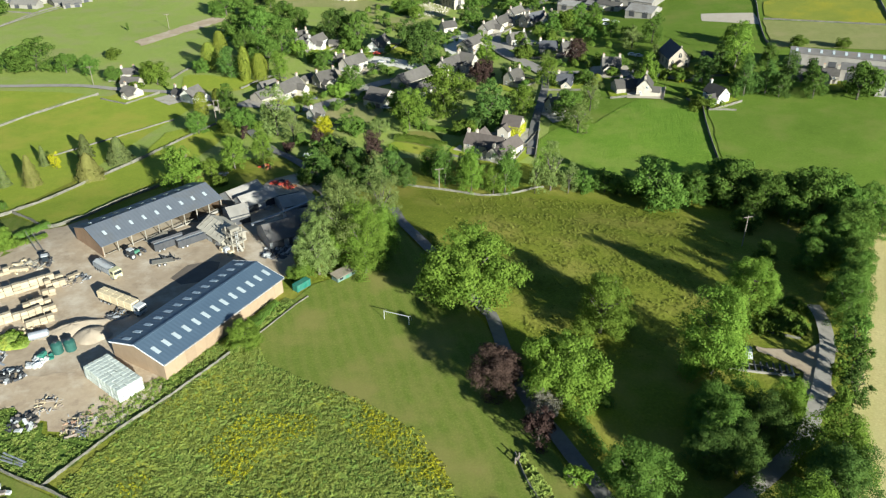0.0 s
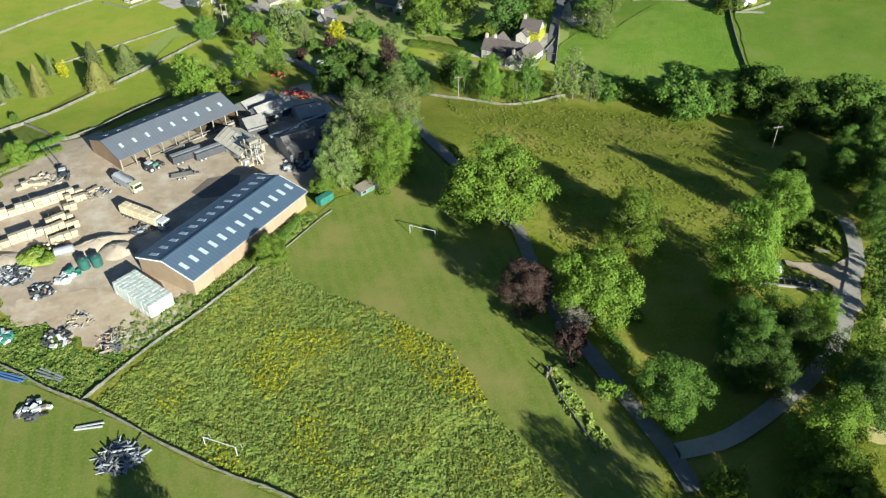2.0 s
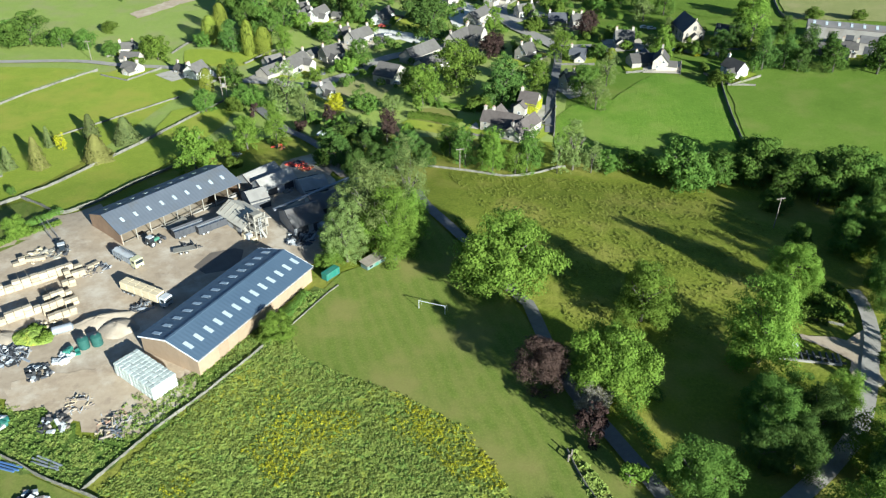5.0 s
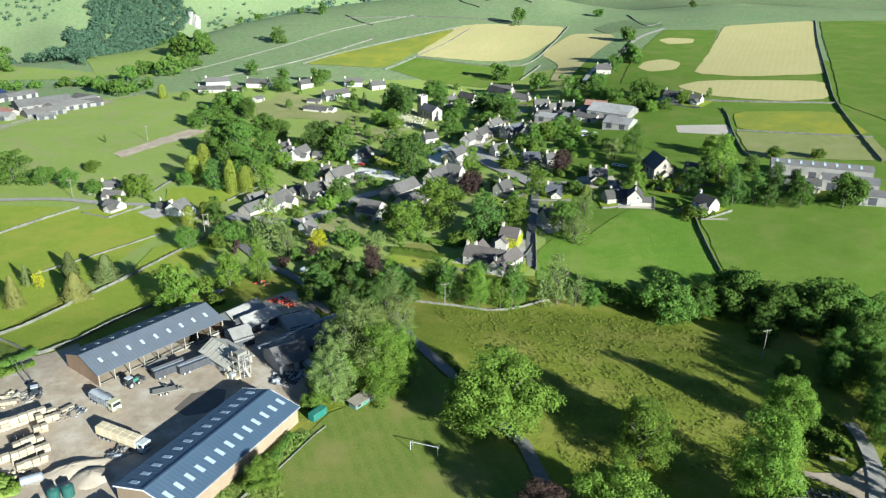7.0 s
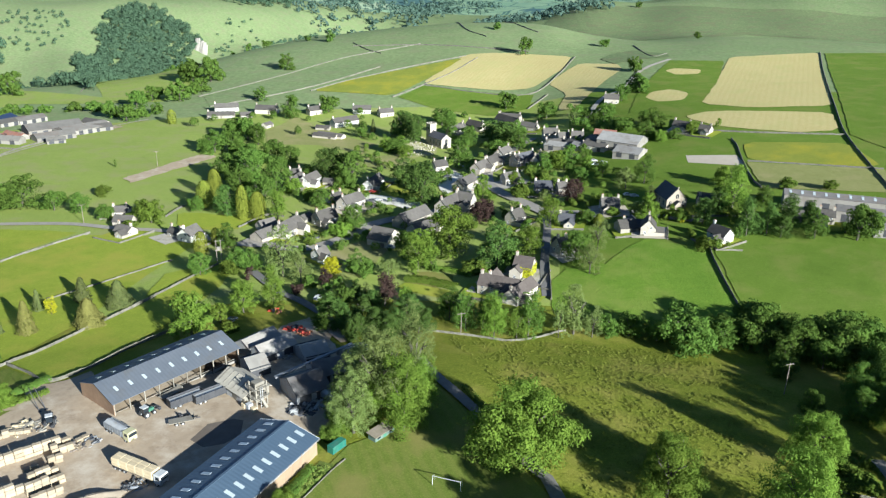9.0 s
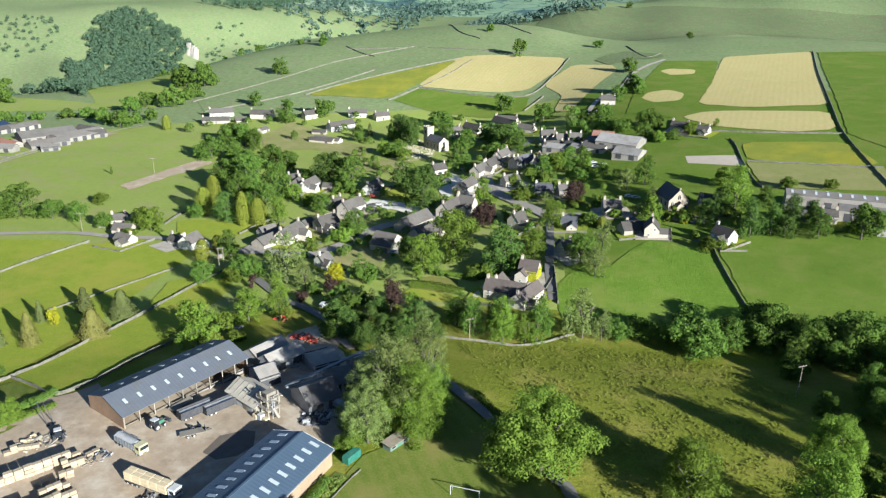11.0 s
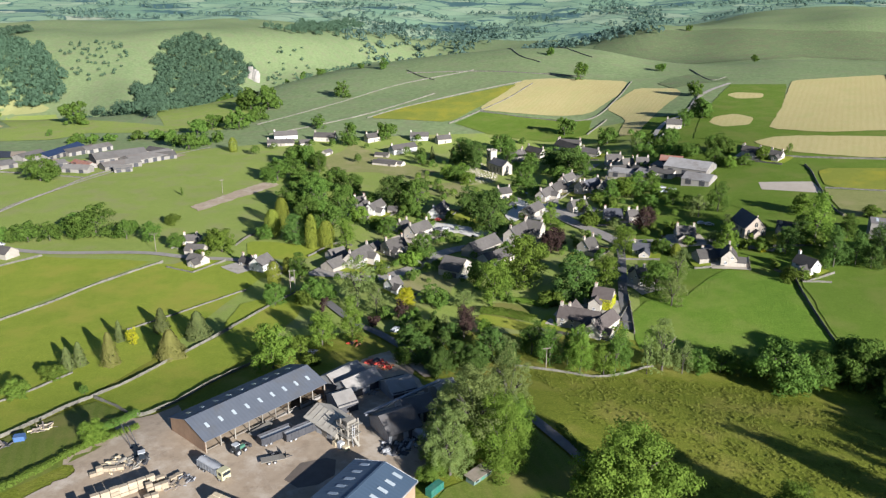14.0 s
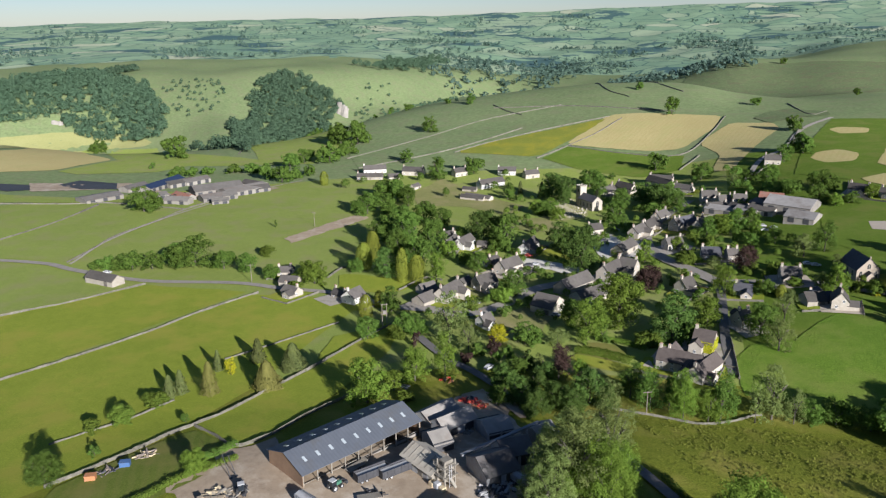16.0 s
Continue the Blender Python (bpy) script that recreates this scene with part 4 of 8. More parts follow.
field("slurry", "dark covered clamp", [(-450.4, 556.7), (-446.3, 580.3), (-407.2, 573.8), (-390.4, 548.3), (-419.3, 542.4)])
field("slurry", "dark covered clamp", [(-492.5, 530.9), (-500.6, 552.9), (-473.4, 552.3), (-456.3, 532.2), (-469.9, 522.5)])
field("moor", "worn rough ground of an old quarry", [(125.7, 761.9), (144.5, 797.3), (165.9, 814.2), (195.1, 789.2), (193.3, 767.1), (162.6, 753.8), (134.7, 732.7)])
field("spring", "sunlit house lawn beside a white drive", [(-46.9, 413.6), (-35.9, 413.7), (-21.4, 384.9), (-26.2, 378.1), (-43.0, 392.9)])
field("spring", "mown lawn strip below a garden hedge", [(-26.7, 265.8), (-23.0, 271.2), (-2.0, 263.2), (-9.7, 256.4)])
field("dirt", "bare trodden soil at the yard edge", [(-87.1, 107.9), (-79.0, 111.2), (-69.9, 113.0), (-55.1, 106.2), (-58.9, 98.3), (-64.3, 95.7), (-76.2, 100.4), (-84.9, 101.2)])

road("shaded_asphalt", 3.2, [(-13.5, 200.0), (-9.2, 188.7), (-0.9, 175.2), (7.4, 161.7), (17.7, 143.8), (19.1, 141.5), (25.5, 117.1), (33.2, 101.9), (39.1, 90.9), (42.7, 84.0), (46.1, 77.7), (48.3, 71.8)])
road("asphalt", 3.4, [(46.3, 79.5), (54.0, 82.2), (60.2, 86.4), (67.1, 92.4), (73.4, 98.5), (80.5, 106.6), (85.7, 115.8), (91.0, 127.4), (96.1, 139.3), (98.5, 149.9), (98.5, 156.9)])
road("asphalt", 7.0, [(-97.4, 312.9), (-73.1, 303.8), (-58.1, 315.0), (-46.1, 338.8), (-33.9, 351.0), (-17.9, 357.9)])
road("asphalt", 6.5, [(44.8, 526.3), (27.5, 491.0), (13.6, 451.8), (11.7, 417.2), (18.0, 393.2), (28.8, 374.3), (37.7, 355.9)])
road("shaded_asphalt", 3.6, [(36.1, 359.8), (37.5, 342.9), (35.8, 324.5), (31.8, 291.4), (29.9, 260.2)])
road("asphalt", 4.5, [(37.7, 355.9), (61.0, 352.6), (76.5, 349.9), (96.7, 335.7), (105.9, 332.2)])
road("asphalt", 4.2, [(-351.5, 346.4), (-301.7, 345.0), (-275.0, 336.0), (-229.8, 324.6), (-184.0, 327.5), (-159.3, 323.2), (-130.8, 320.4), (-101.0, 307.7), (-80.7, 305.6)])
road("track", 1.6, [(-285.0, 345.1), (-294.6, 399.7), (-288.1, 482.2), (-268.4, 562.4), (-252.0, 593.1)])
road("shaded_asphalt", 3.6, [(-83.5, 275.2), (-68.6, 255.0), (-58.9, 246.6), (-47.5, 233.9)])
road("dirt", 4.0, [(-47.5, 233.9), (-42.4, 220.0), (-36.3, 209.4)])
road("track", 4, [(82.5, 549.5), (103.3, 607.0), (125.1, 631.6), (151.0, 692.5), (188.5, 747.5)])

stone_wall(0.8, [(-60.4, 82.1), (-56.8, 89.9), (-52.3, 98.7), (-47.8, 106.1), (-43.2, 114.6), (-39.1, 122.6)])
stone_wall(0.45, [(-38.2, 124.4), (-34.6, 130.6), (-29.5, 141.6), (-27.0, 146.2)])
stone_wall(0.9, [(-94.0, 96.0), (-82.0, 90.2), (-75.0, 87.5), (-67.8, 84.3), (-58.1, 81.2), (-48.6, 77.1), (-42.5, 74.2), (-33.3, 70.6), (-27.8, 68.5), (-21.6, 66.8), (-14.5, 64.2), (-4.0, 60.0)])
stone_wall(0.9, [(-13.0, 225.1), (-4.1, 223.4), (5.0, 222.1), (14.2, 221.4), (23.8, 226.9), (31.0, 232.7), (34.0, 234.0)])
stone_wall(1.3, [(100.4, 301.9), (98.8, 288.2), (97.6, 270.9), (97.2, 255.5), (97.5, 245.4)])
stone_wall(1.5, [(33.6, 291.2), (32.6, 275.0), (31.4, 257.9)])
stone_wall(1.2, [(-218.8, 205.3), (-205.5, 227.3), (-191.9, 255.3), (-186.1, 270.3), (-182.1, 283.4), (-175.5, 298.8), (-167.2, 315.7)])
stone_wall(1.2, [(-270.3, 263.1), (-259.4, 276.3), (-246.9, 289.2), (-235.6, 305.8), (-226.8, 320.7)])
stone_wall(1.2, [(-361.0, 365.1), (-357.3, 406.5), (-357.4, 438.7), (-364.3, 486.1)])
stone_wall(1.2, [(-289.4, 348.9), (-292.3, 374.7), (-297.0, 403.3), (-293.9, 441.5), (-292.6, 490.8), (-280.9, 528.5), (-270.4, 567.0)])
stone_wall(1.2, [(-149.9, 150.5), (-144.9, 158.9), (-138.4, 171.5), (-134.3, 181.6), (-130.2, 188.5), (-125.2, 198.0), (-119.8, 214.6), (-115.5, 227.5), (-112.0, 239.7), (-108.1, 252.9), (-102.8, 271.1), (-96.2, 289.0)])
stone_wall(1.2, [(-129.8, 187.8), (-119.2, 181.0), (-112.6, 176.1), (-108.5, 178.0), (-103.9, 186.5), (-100.2, 198.6), (-94.4, 212.2), (-87.6, 226.6)])
stone_wall(0.9, [(-165.1, 172.0), (-159.8, 179.6), (-152.0, 189.7), (-145.5, 204.0)])
stone_wall(0.9, [(-145.7, 238.9), (-136.8, 252.9), (-128.8, 266.7), (-118.7, 284.3)])
stone_wall(1.3, [(158.4, 462.9), (157.2, 448.2), (151.2, 417.5), (146.5, 387.1), (146.6, 374.7)])
stone_wall(1.3, [(342.1, 783.4), (287.9, 640.6), (244.4, 520.3), (224.5, 460.7), (209.7, 395.1), (201.9, 356.3)])
stone_wall(1.2, [(150.9, 484.1), (181.2, 471.1), (222.9, 458.4)])
stone_wall(1.2, [(-66.5, 668.7), (-41.3, 702.0), (-14.0, 737.8), (7.6, 780.0)])
stone_wall(1.2, [(-142.6, 693.1), (-118.7, 720.5), (-69.0, 756.0), (-3.7, 790.0)])
stone_wall(1.2, [(-41.3, 702.0), (7.0, 676.3), (52.6, 663.0), (81.5, 712.6), (103.1, 776.9)])
stone_wall(1.2, [(47.6, 622.9), (66.1, 653.9)])
stone_wall(1.0, [(154.0, 418.8), (185.1, 405.6), (214.3, 392.8)])
stone_wall(1.1, [(102.1, 298.2), (107.9, 297.8), (112.6, 296.8)])
stone_wall(1.2, [(138.3, 519.1), (126.1, 474.7)])
stone_wall(1.1, [(-129.2, 868.4), (-53.5, 849.8), (5.0, 824.0), (58.9, 801.9)])
stone_wall(1.1, [(-18.9, 1009.7), (-5.8, 912.1), (17.7, 867.9)])
stone_wall(1.1, [(42.0, 988.3), (62.8, 918.3), (75.4, 890.4)])
stone_wall(1.1, [(-459.0, 475.4), (-392.1, 485.2), (-360.8, 492.9), (-295.8, 480.9)])
stone_wall(1.1, [(174.2, 852.9), (176.7, 773.6), (195.1, 789.2)])
stone_wall(1.1, [(-143.9, 343.6), (-141.9, 360.8), (-137.0, 363.2)])
stone_wall(1.2, [(-104.9, 330.2), (-97.0, 351.0), (-88.3, 349.0)])
stone_wall(1.2, [(148.6, 693.3), (123.3, 621.8), (93.3, 569.4)])
stone_wall(0.8, [(24.7, 97.7), (27.0, 90.8), (31.4, 82.1), (33.5, 78.9)])
stone_wall(0.7, [(72.8, 130.7), (79.7, 129.0), (86.0, 127.2)])
stone_wall(0.7, [(82.1, 144.1), (86.3, 142.8), (90.7, 141.4)])
stone_wall(1.1, [(-242.8, 684.9), (-183.2, 758.4), (-128.7, 818.5), (-53.8, 855.2)])
stone_wall(1.1, [(-218.8, 642.5), (-149.8, 703.3), (-88.2, 770.4)])
stone_wall(1.1, [(-131.2, 883.7), (-111.0, 847.1), (-93.6, 825.9)])
stone_wall(1.1, [(-372.6, 730.5), (-484.4, 1138.8), (-467.8, 1207.4)])
stone_wall(1.1, [(230.1, 1178.1), (277.9, 1034.2), (332.6, 1070.9)])

# ---------------------------------------------------------------- houses
HOUSE_KIND = {  # wall, roof, chimneys, windows, category, label
    "stone": ("limestone", "roof_stone", 2, True, "house", "pale limestone cottage with a grey stone roof"),
    "render": ("render_white", "roof_stone", 1, True, "house", "white-rendered village house with a grey roof"),
    "slate": ("limestone", "roof_slate", 1, True, "house", "low limestone house with a dark slate roof"),
    "longhouse": ("limestone", "roof_brown", 1, True, "house", "old limestone farmhouse with a brown-grey roof"),
    "ivy": ("limestone", "roof_brown", 1, True, "house", "house covered in yellow-green ivy"),
    "barn": ("limestone", "roof_stone", 0, False, "barn", "small stone barn with a grey roof"),
    "cowshed": ("wall_grey", "roof_dark", 0, False, "farm building", "long brown-grey farm shed with roof lights and dark doors"),
    "shed": ("wall_grey", "roof_dark", 0, False, "farm building", "long grey farm shed with roof lights"),
    "palesheet": ("wall_grey", "roof_pale", 0, False, "farm building", "farm shed with a pale fibre-cement roof"),
    "oldfarm": ("wall_grey", "roof_farm", 0, False, "farm building", "brown-grey farm shed with a weathered sheet roof"),
    "rustshed": ("wall_grey", "roof_rust", 0, False, "farm building", "farm shed with a rusty red roof"),
    "oldshed": ("grey_steel", "roof_old", 0, False, "farm building", "old stone-works shed with a grey sheet roof"),
    "darkshed": ("grey_steel", "roof_dark", 0, False, "farm building", "dark old stone-works shed with a rusted roof"),
    "solarshed": ("wall_grey", "roof_solar", 0, False, "farm building", "farm shed with a dark panelled roof"),
}
SHARE = {}


def shared(key, make):
    if key not in SHARE:
        SHARE[key] = make()
    return SHARE[key]


def window_parts(parent, m, w=1.0, h=1.15):
    f = shared(("wf", w, h), lambda: Mesh().box(-w / 2, -0.05, 0, w / 2, 0.06, 0.1).box(-w / 2, -0.05, h - 0.1, w / 2, 0.06, h).box(-w / 2, -0.05, 0.1, -w / 2 + 0.1, 0.06, h - 0.1)
               .box(w / 2 - 0.1, -0.05, 0.1, w / 2, 0.06, h - 0.1).box(-0.04, -0.04, 0.1, 0.04, 0.05, h - 0.1).data("window", "white_frame"))
    p = shared(("wp", w, h), lambda: Mesh().box(-w / 2 + 0.1, -0.02, 0.1, w / 2 - 0.1, 0.03, h - 0.1).data("pane", "glass"))
    win = part("window", f, "", parent, at=m)
    part("pane", p, "", win)


def gable_body(length, depth, eave, ridge, foot=2.5):
    a, b = length / 2, depth / 2
    v = [(s * a, y, z) for s in (-1, 1) for y, z in ((-b, -foot), (b, -foot), (b, eave), (0, ridge - 0.1), (-b, eave))]
    return Mesh().add(v, [(0, 1, 2, 3, 4), (9, 8, 7, 6, 5), (0, 5, 6, 1), (1, 6, 7, 2), (2, 7, 8, 3), (3, 8, 9, 4), (4, 9, 5, 0)])


def roof_slope(length, depth, eave, ridge, side, over=0.35, thick=0.18, ends=0.25):
    """One slope of a pitched roof as a slab."""
    a, b = length / 2 + ends, depth / 2
    k = (ridge - eave) / b
    y0, z0 = side * (b + over), eave - k * over
    n = 8
    m = Mesh()
    v = []
    for i in range(n + 1):
        x = -a + 2 * a * i / n
        sag = -0.05 * math.sin(math.pi * i / n)
        v += [(x, y0, z0 + 0.02), (x, 0, ridge + sag), (x, 0, ridge + thick + sag), (x, y0, z0 + thick)]
    f = [(0, 1, 2, 3), tuple(4 * n + q for q in (3, 2, 1, 0))]
    for i in range(n):
        for q in range(4):
            f.append((4 * i + q, 4 * i + 4 + q, 4 * i + 4 + (q + 1) % 4, 4 * i + (q + 1) % 4))
    return m.add(v, f)


def house(kind, x, y, turn, length, depth, eave, ridge):
    wall, roof, chimneys, win, category, label = HOUSE_KIND[kind]
    eave *= 0.82
    ends = [land(x + dx * math.cos(radians(turn)), y + dx * math.sin(radians(turn))) for dx in (-length / 2, 0, length / 2)]
    ob = thing("house" if category == "house" else "barn" if category == "barn" else "farm_shed", x, y, turn, label, category, z=sum(ends) / 3)
    part("wall", gable_body(length, depth, eave, ridge), wall, ob)
    for side in (-1, 1):
        part("roof", roof_slope(length, depth, eave, ridge, side), roof, ob)
    g = random.Random(int(x * 7 + y))
    for i in range(chimneys):
        cx = (length / 2 - 0.55) * (1 if i else -1)
        ch = part("chimney", Mesh().box(cx - 0.5, -0.4, ridge - 0.7, cx + 0.5, 0.4, ridge + 1.2).box(cx - 0.58, -0.48, ridge + 1.2, cx + 0.58, 0.48, ridge + 1.36), wall, ob)
        part("chimney_pot", Mesh().tube((cx - 0.22, 0, ridge + 1.36), (cx - 0.22, 0, ridge + 1.8), 0.15, 0.12, 8).tube((cx + 0.22, 0, ridge + 1.36), (cx + 0.22, 0, ridge + 1.8), 0.15, 0.12, 8), "clay", ch)
    far = math.hypot(x, y) > 560
    for side in (-1, 1):
        base = pose(0, side * (depth / 2), 0, 0, 0, 0 if side < 0 else 180)
        n = max(2, int(length / (3.6 if win else 7)))
        for i in range(n):
            px = -length / 2 + length * (i + 0.5) / n
            if win:
                if i == n // 2:
                    part("door", shared("door", lambda: Mesh().box(-0.48, -0.06, 0, 0.48, 0.05, 2.0).data("door", "door_paint")), "", ob, at=base @ pose(px + 0.3, 0, 0))
                else:
                    window_parts(ob, base @ pose(px, 0, 0.75))
                if eave > 3.5 and not far:
                    window_parts(ob, base @ pose(px, 0, eave - 1.35))
            elif category == "barn" and i == n // 2:
                part("door", shared("barndoor", lambda: Mesh().box(-1.1, -0.07, 0, 1.1, 0.05, 2.5).box(-0.03, -0.09, 0, 0.03, -0.07, 2.5).data("door", "door_paint")), "", ob, at=base @ pose(px, 0, 0))
            elif category == "farm building":
                part("opening_door", shared("sheddoor", lambda: Mesh().box(-1.6, -0.07, 0, 1.6, 0.05, 3.1).box(-1.7, -0.09, 3.1, 1.7, 0.06, 3.3).data("door", "dark_steel")), "", ob, at=base @ pose(px, 0, 0))
    if win and not far:
        for s in (-1, 1):
            m = pose(s * length / 2, 0, 0, 0, 0, 90 if s > 0 else -90)
            window_parts(ob, m @ pose(-1.3, 0, 1.0))
            if eave > 3.5:
                window_parts(ob, m @ pose(1.2, 0, 3.4))
    if kind == "cowshed" and length > 25:
        k = (ridge - eave) / (depth / 2)
        for i in range(int(length / 5)):
            px = -length / 2 + 2.5 + 5 * i
            for side in (-1, 1):
                yy = side * depth * 0.25
                zz = ridge - k * abs(yy) + 0.24
                part("roof_light", shared(("rl", round(k, 2)), lambda: Mesh().box(-0.5, -1.2, -0.03, 0.5, 1.2, 0.04).data("roof_light", "rooflight")), "", ob, at=pose(px, yy, zz, math.degrees(math.atan(k)) * -side, 0, 0))
    if category == "house" and not far:
        wl, wd, we = g.uniform(3.2, 5), g.uniform(3.8, 4.8), min(eave * g.uniform(0.6, 0.9), 3.6)
        wr = min(we + wd * 0.42, ridge - 0.3)
        m = pose(g.choice((-1, 1)) * length * 0.24, g.choice((-1, -1, 1)) * (depth / 2 + wl / 2 - 0.6), 0, 0, 0, 90)
        wing = part("wing", gable_body(wl, wd, we, wr), wall, ob, at=m)
        for side in (-1, 1):
            part("roof", roof_slope(wl, wd, we, wr, side, 0.3, 0.16, 0.2), roof, wing)
        window_parts(wing, pose(-wl / 2, 0.1, 0.8, 0, 0, -90))
        window_parts(wing, pose(wl / 2, 0.1, 0.8, 0, 0, 90))
        # the plot round the house: lawn or gravel inside a low wall
        u, w = length / 2 + g.uniform(2.5, 6), depth / 2 + g.uniform(4, 8)
        cs, sn = math.cos(radians(turn)), math.sin(radians(turn))
        plot = [(x + cs * p - sn * q, y + sn * p + cs * q) for p, q in ((-u, -w), (u, -w), (u, w * 0.8), (-u, w * 0.8))]
        field(*g.choice((("spring", "bright cottage garden lawn"), ("dull", "dry cottage garden lawn"), ("track", "pale gravel forecourt of a house"), ("spring", "bright cottage garden lawn"), ("sand", "tan gravel drive beside a house"))), plot)
        if g.random() < 0.75:
            stone_wall(1.1, [plot[0], ((plot[0][0] + plot[1][0]) / 2, (plot[0][1] + plot[1][1]) / 2), plot[1]])
        if g.random() < 0.6:
            stone_wall(1.1, [plot[1], ((plot[1][0] + plot[2][0]) / 2, (plot[1][1] + plot[2][1]) / 2), plot[2]])
    if kind == "ivy":
        n = 2600
        q = g.random
        pts, nor = [], []
        for _ in range(n):
            s = g.choice((0, 0, 1, 1, 2, 3))
            u, z = g.uniform(-1, 1), g.uniform(0.1, eave + 0.2)
            if s < 2:
                sy = -1 if s == 0 else 1
                pts.append((u * length / 2, sy * (depth / 2 + 0.15), z))
                nor.append((0, sy, 0.3))
            else:
                sx = -1 if s == 2 else 1
                pts.append((sx * (length / 2 + 0.15), u * depth / 2, z + g.uniform(0, 1.5) * (1 - abs(u))))
                nor.append((sx, 0, 0.3))
        v = cards(np.array(pts), np.array(nor, float), 0.3)
        me = bpy.data.meshes.new("ivy")
        me.from_pydata(v.tolist(), [], np.arange(len(v)).reshape(-1, 4).tolist())
        me.materials.append(MATS["ivy_leaf"])
        part("ivy", me, "", ob, "dense yellow-green climbing ivy")


def church(x, y, turn):
    ob = thing("church", x, y, turn, "limestone village church with a square west tower", "church")
    ob.scale = (0.92, 0.92, 0.92)
    part("nave", gable_body(17, 9, 7, 10.5), "limestone", ob)
    for s in (-1, 1):
        part("roof", roof_slope(17, 9, 7, 10.5, s), "roof_slate", ob)
    part("tower", Mesh().box(-13.5, -2.8, -3, -8.3, 2.8, 15), "limestone", ob)
    part("parapet", Mesh().box(-13.8, -3.1, 14.6, -8.0, 3.1, 15.1), "limestone", ob)
    for i in range(3):
        for s in (-1, 1):
            part("merlon", shared("merlon", lambda: Mesh().box(-0.6, -0.2, 0, 0.6, 0.2, 0.9).data("merlon", "limestone")), "", ob, at=pose(-13 + 2.1 * i, s * 2.9, 15.1))
            part("merlon", shared("merlon", None), "", ob, at=pose(-10.9 + s * 2.8, -2 + 2 * i, 15.1, 0, 0, 90))
    for s in (-1, 1):
        part("belfry_opening", Mesh().box(-11.5, s * 2.85 - 0.06, 10.5, -10.3, s * 2.85 + 0.06, 13), "glass", ob)
        for i in range(4):
            m = pose(-5.5 + 4 * i, s * 4.5, 2.2, 0, 0, 0 if s < 0 else 180)
            arch_window(ob, m, 1.2, 3.2)
    arch_window(ob, pose(8.5, 0, 2.5, 0, 0, 90), 2.2, 5.0)


def arch_window(parent, m, w, h):
    def make():
        k = Mesh()
        a = [(-w / 2, 0), (w / 2, 0), (w / 2, h - w * 0.7), (w * 0.33, h - w * 0.3), (0, h), (-w * 0.33, h - w * 0.3), (-w / 2, h - w * 0.7)]
        n = len(a)
        k.add([(p, -0.06, q) for p, q in a] + [(p, 0.05, q) for p, q in a], [tuple(range(n)), tuple(range(2 * n - 1, n - 1, -1))] + [(i, (i + 1) % n, n + (i + 1) % n, n + i) for i in range(n)])
        return k.data("window", "glass")
    win = part("window", shared(("arch", w, h), make), "", parent, at=m)
    part("mullion", shared(("mull", h), lambda: Mesh().box(-0.07, -0.1, 0, 0.07, -0.06, h * 0.9).data("mullion", "limestone")), "", win)


def chapel(x, y, turn):
    ob = thing("chapel", x, y, turn, "stone village chapel with a steep dark roof and arched windows", "chapel")
    part("wall", gable_body(15, 10, 4.8, 10), "brownstone", ob)
    for s in (-1, 1):
        part("roof", roof_slope(15, 10, 4.8, 10, s), "roof_slate", ob)
    part("porch", gable_body(3, 3.4, 2.6, 4.4), "brownstone", ob, at=pose(8.5, 0, 0))
    for s in (-1, 1):
        part("porch_roof", roof_slope(3, 3.4, 2.6, 4.4, s), "roof_slate", ob, at=pose(8.5, 0, 0))
        arch_window(ob, pose(7.5, s * 3.2, 1.2, 0, 0, 90), 1.2, 3.0)
        for i in range(3):
            arch_window(ob, pose(-5 + 4.5 * i, s * 5, 1.2, 0, 0, 0 if s < 0 else 180), 1.1, 2.6)
    arch_window(ob, pose(7.5, 0, 5.2, 0, 0, 90), 1.4, 2.4)
    part("gable_coping", Mesh().box(7.4, -0.25, 10.1, 7.9, 0.25, 10.9), "brownstone", ob)


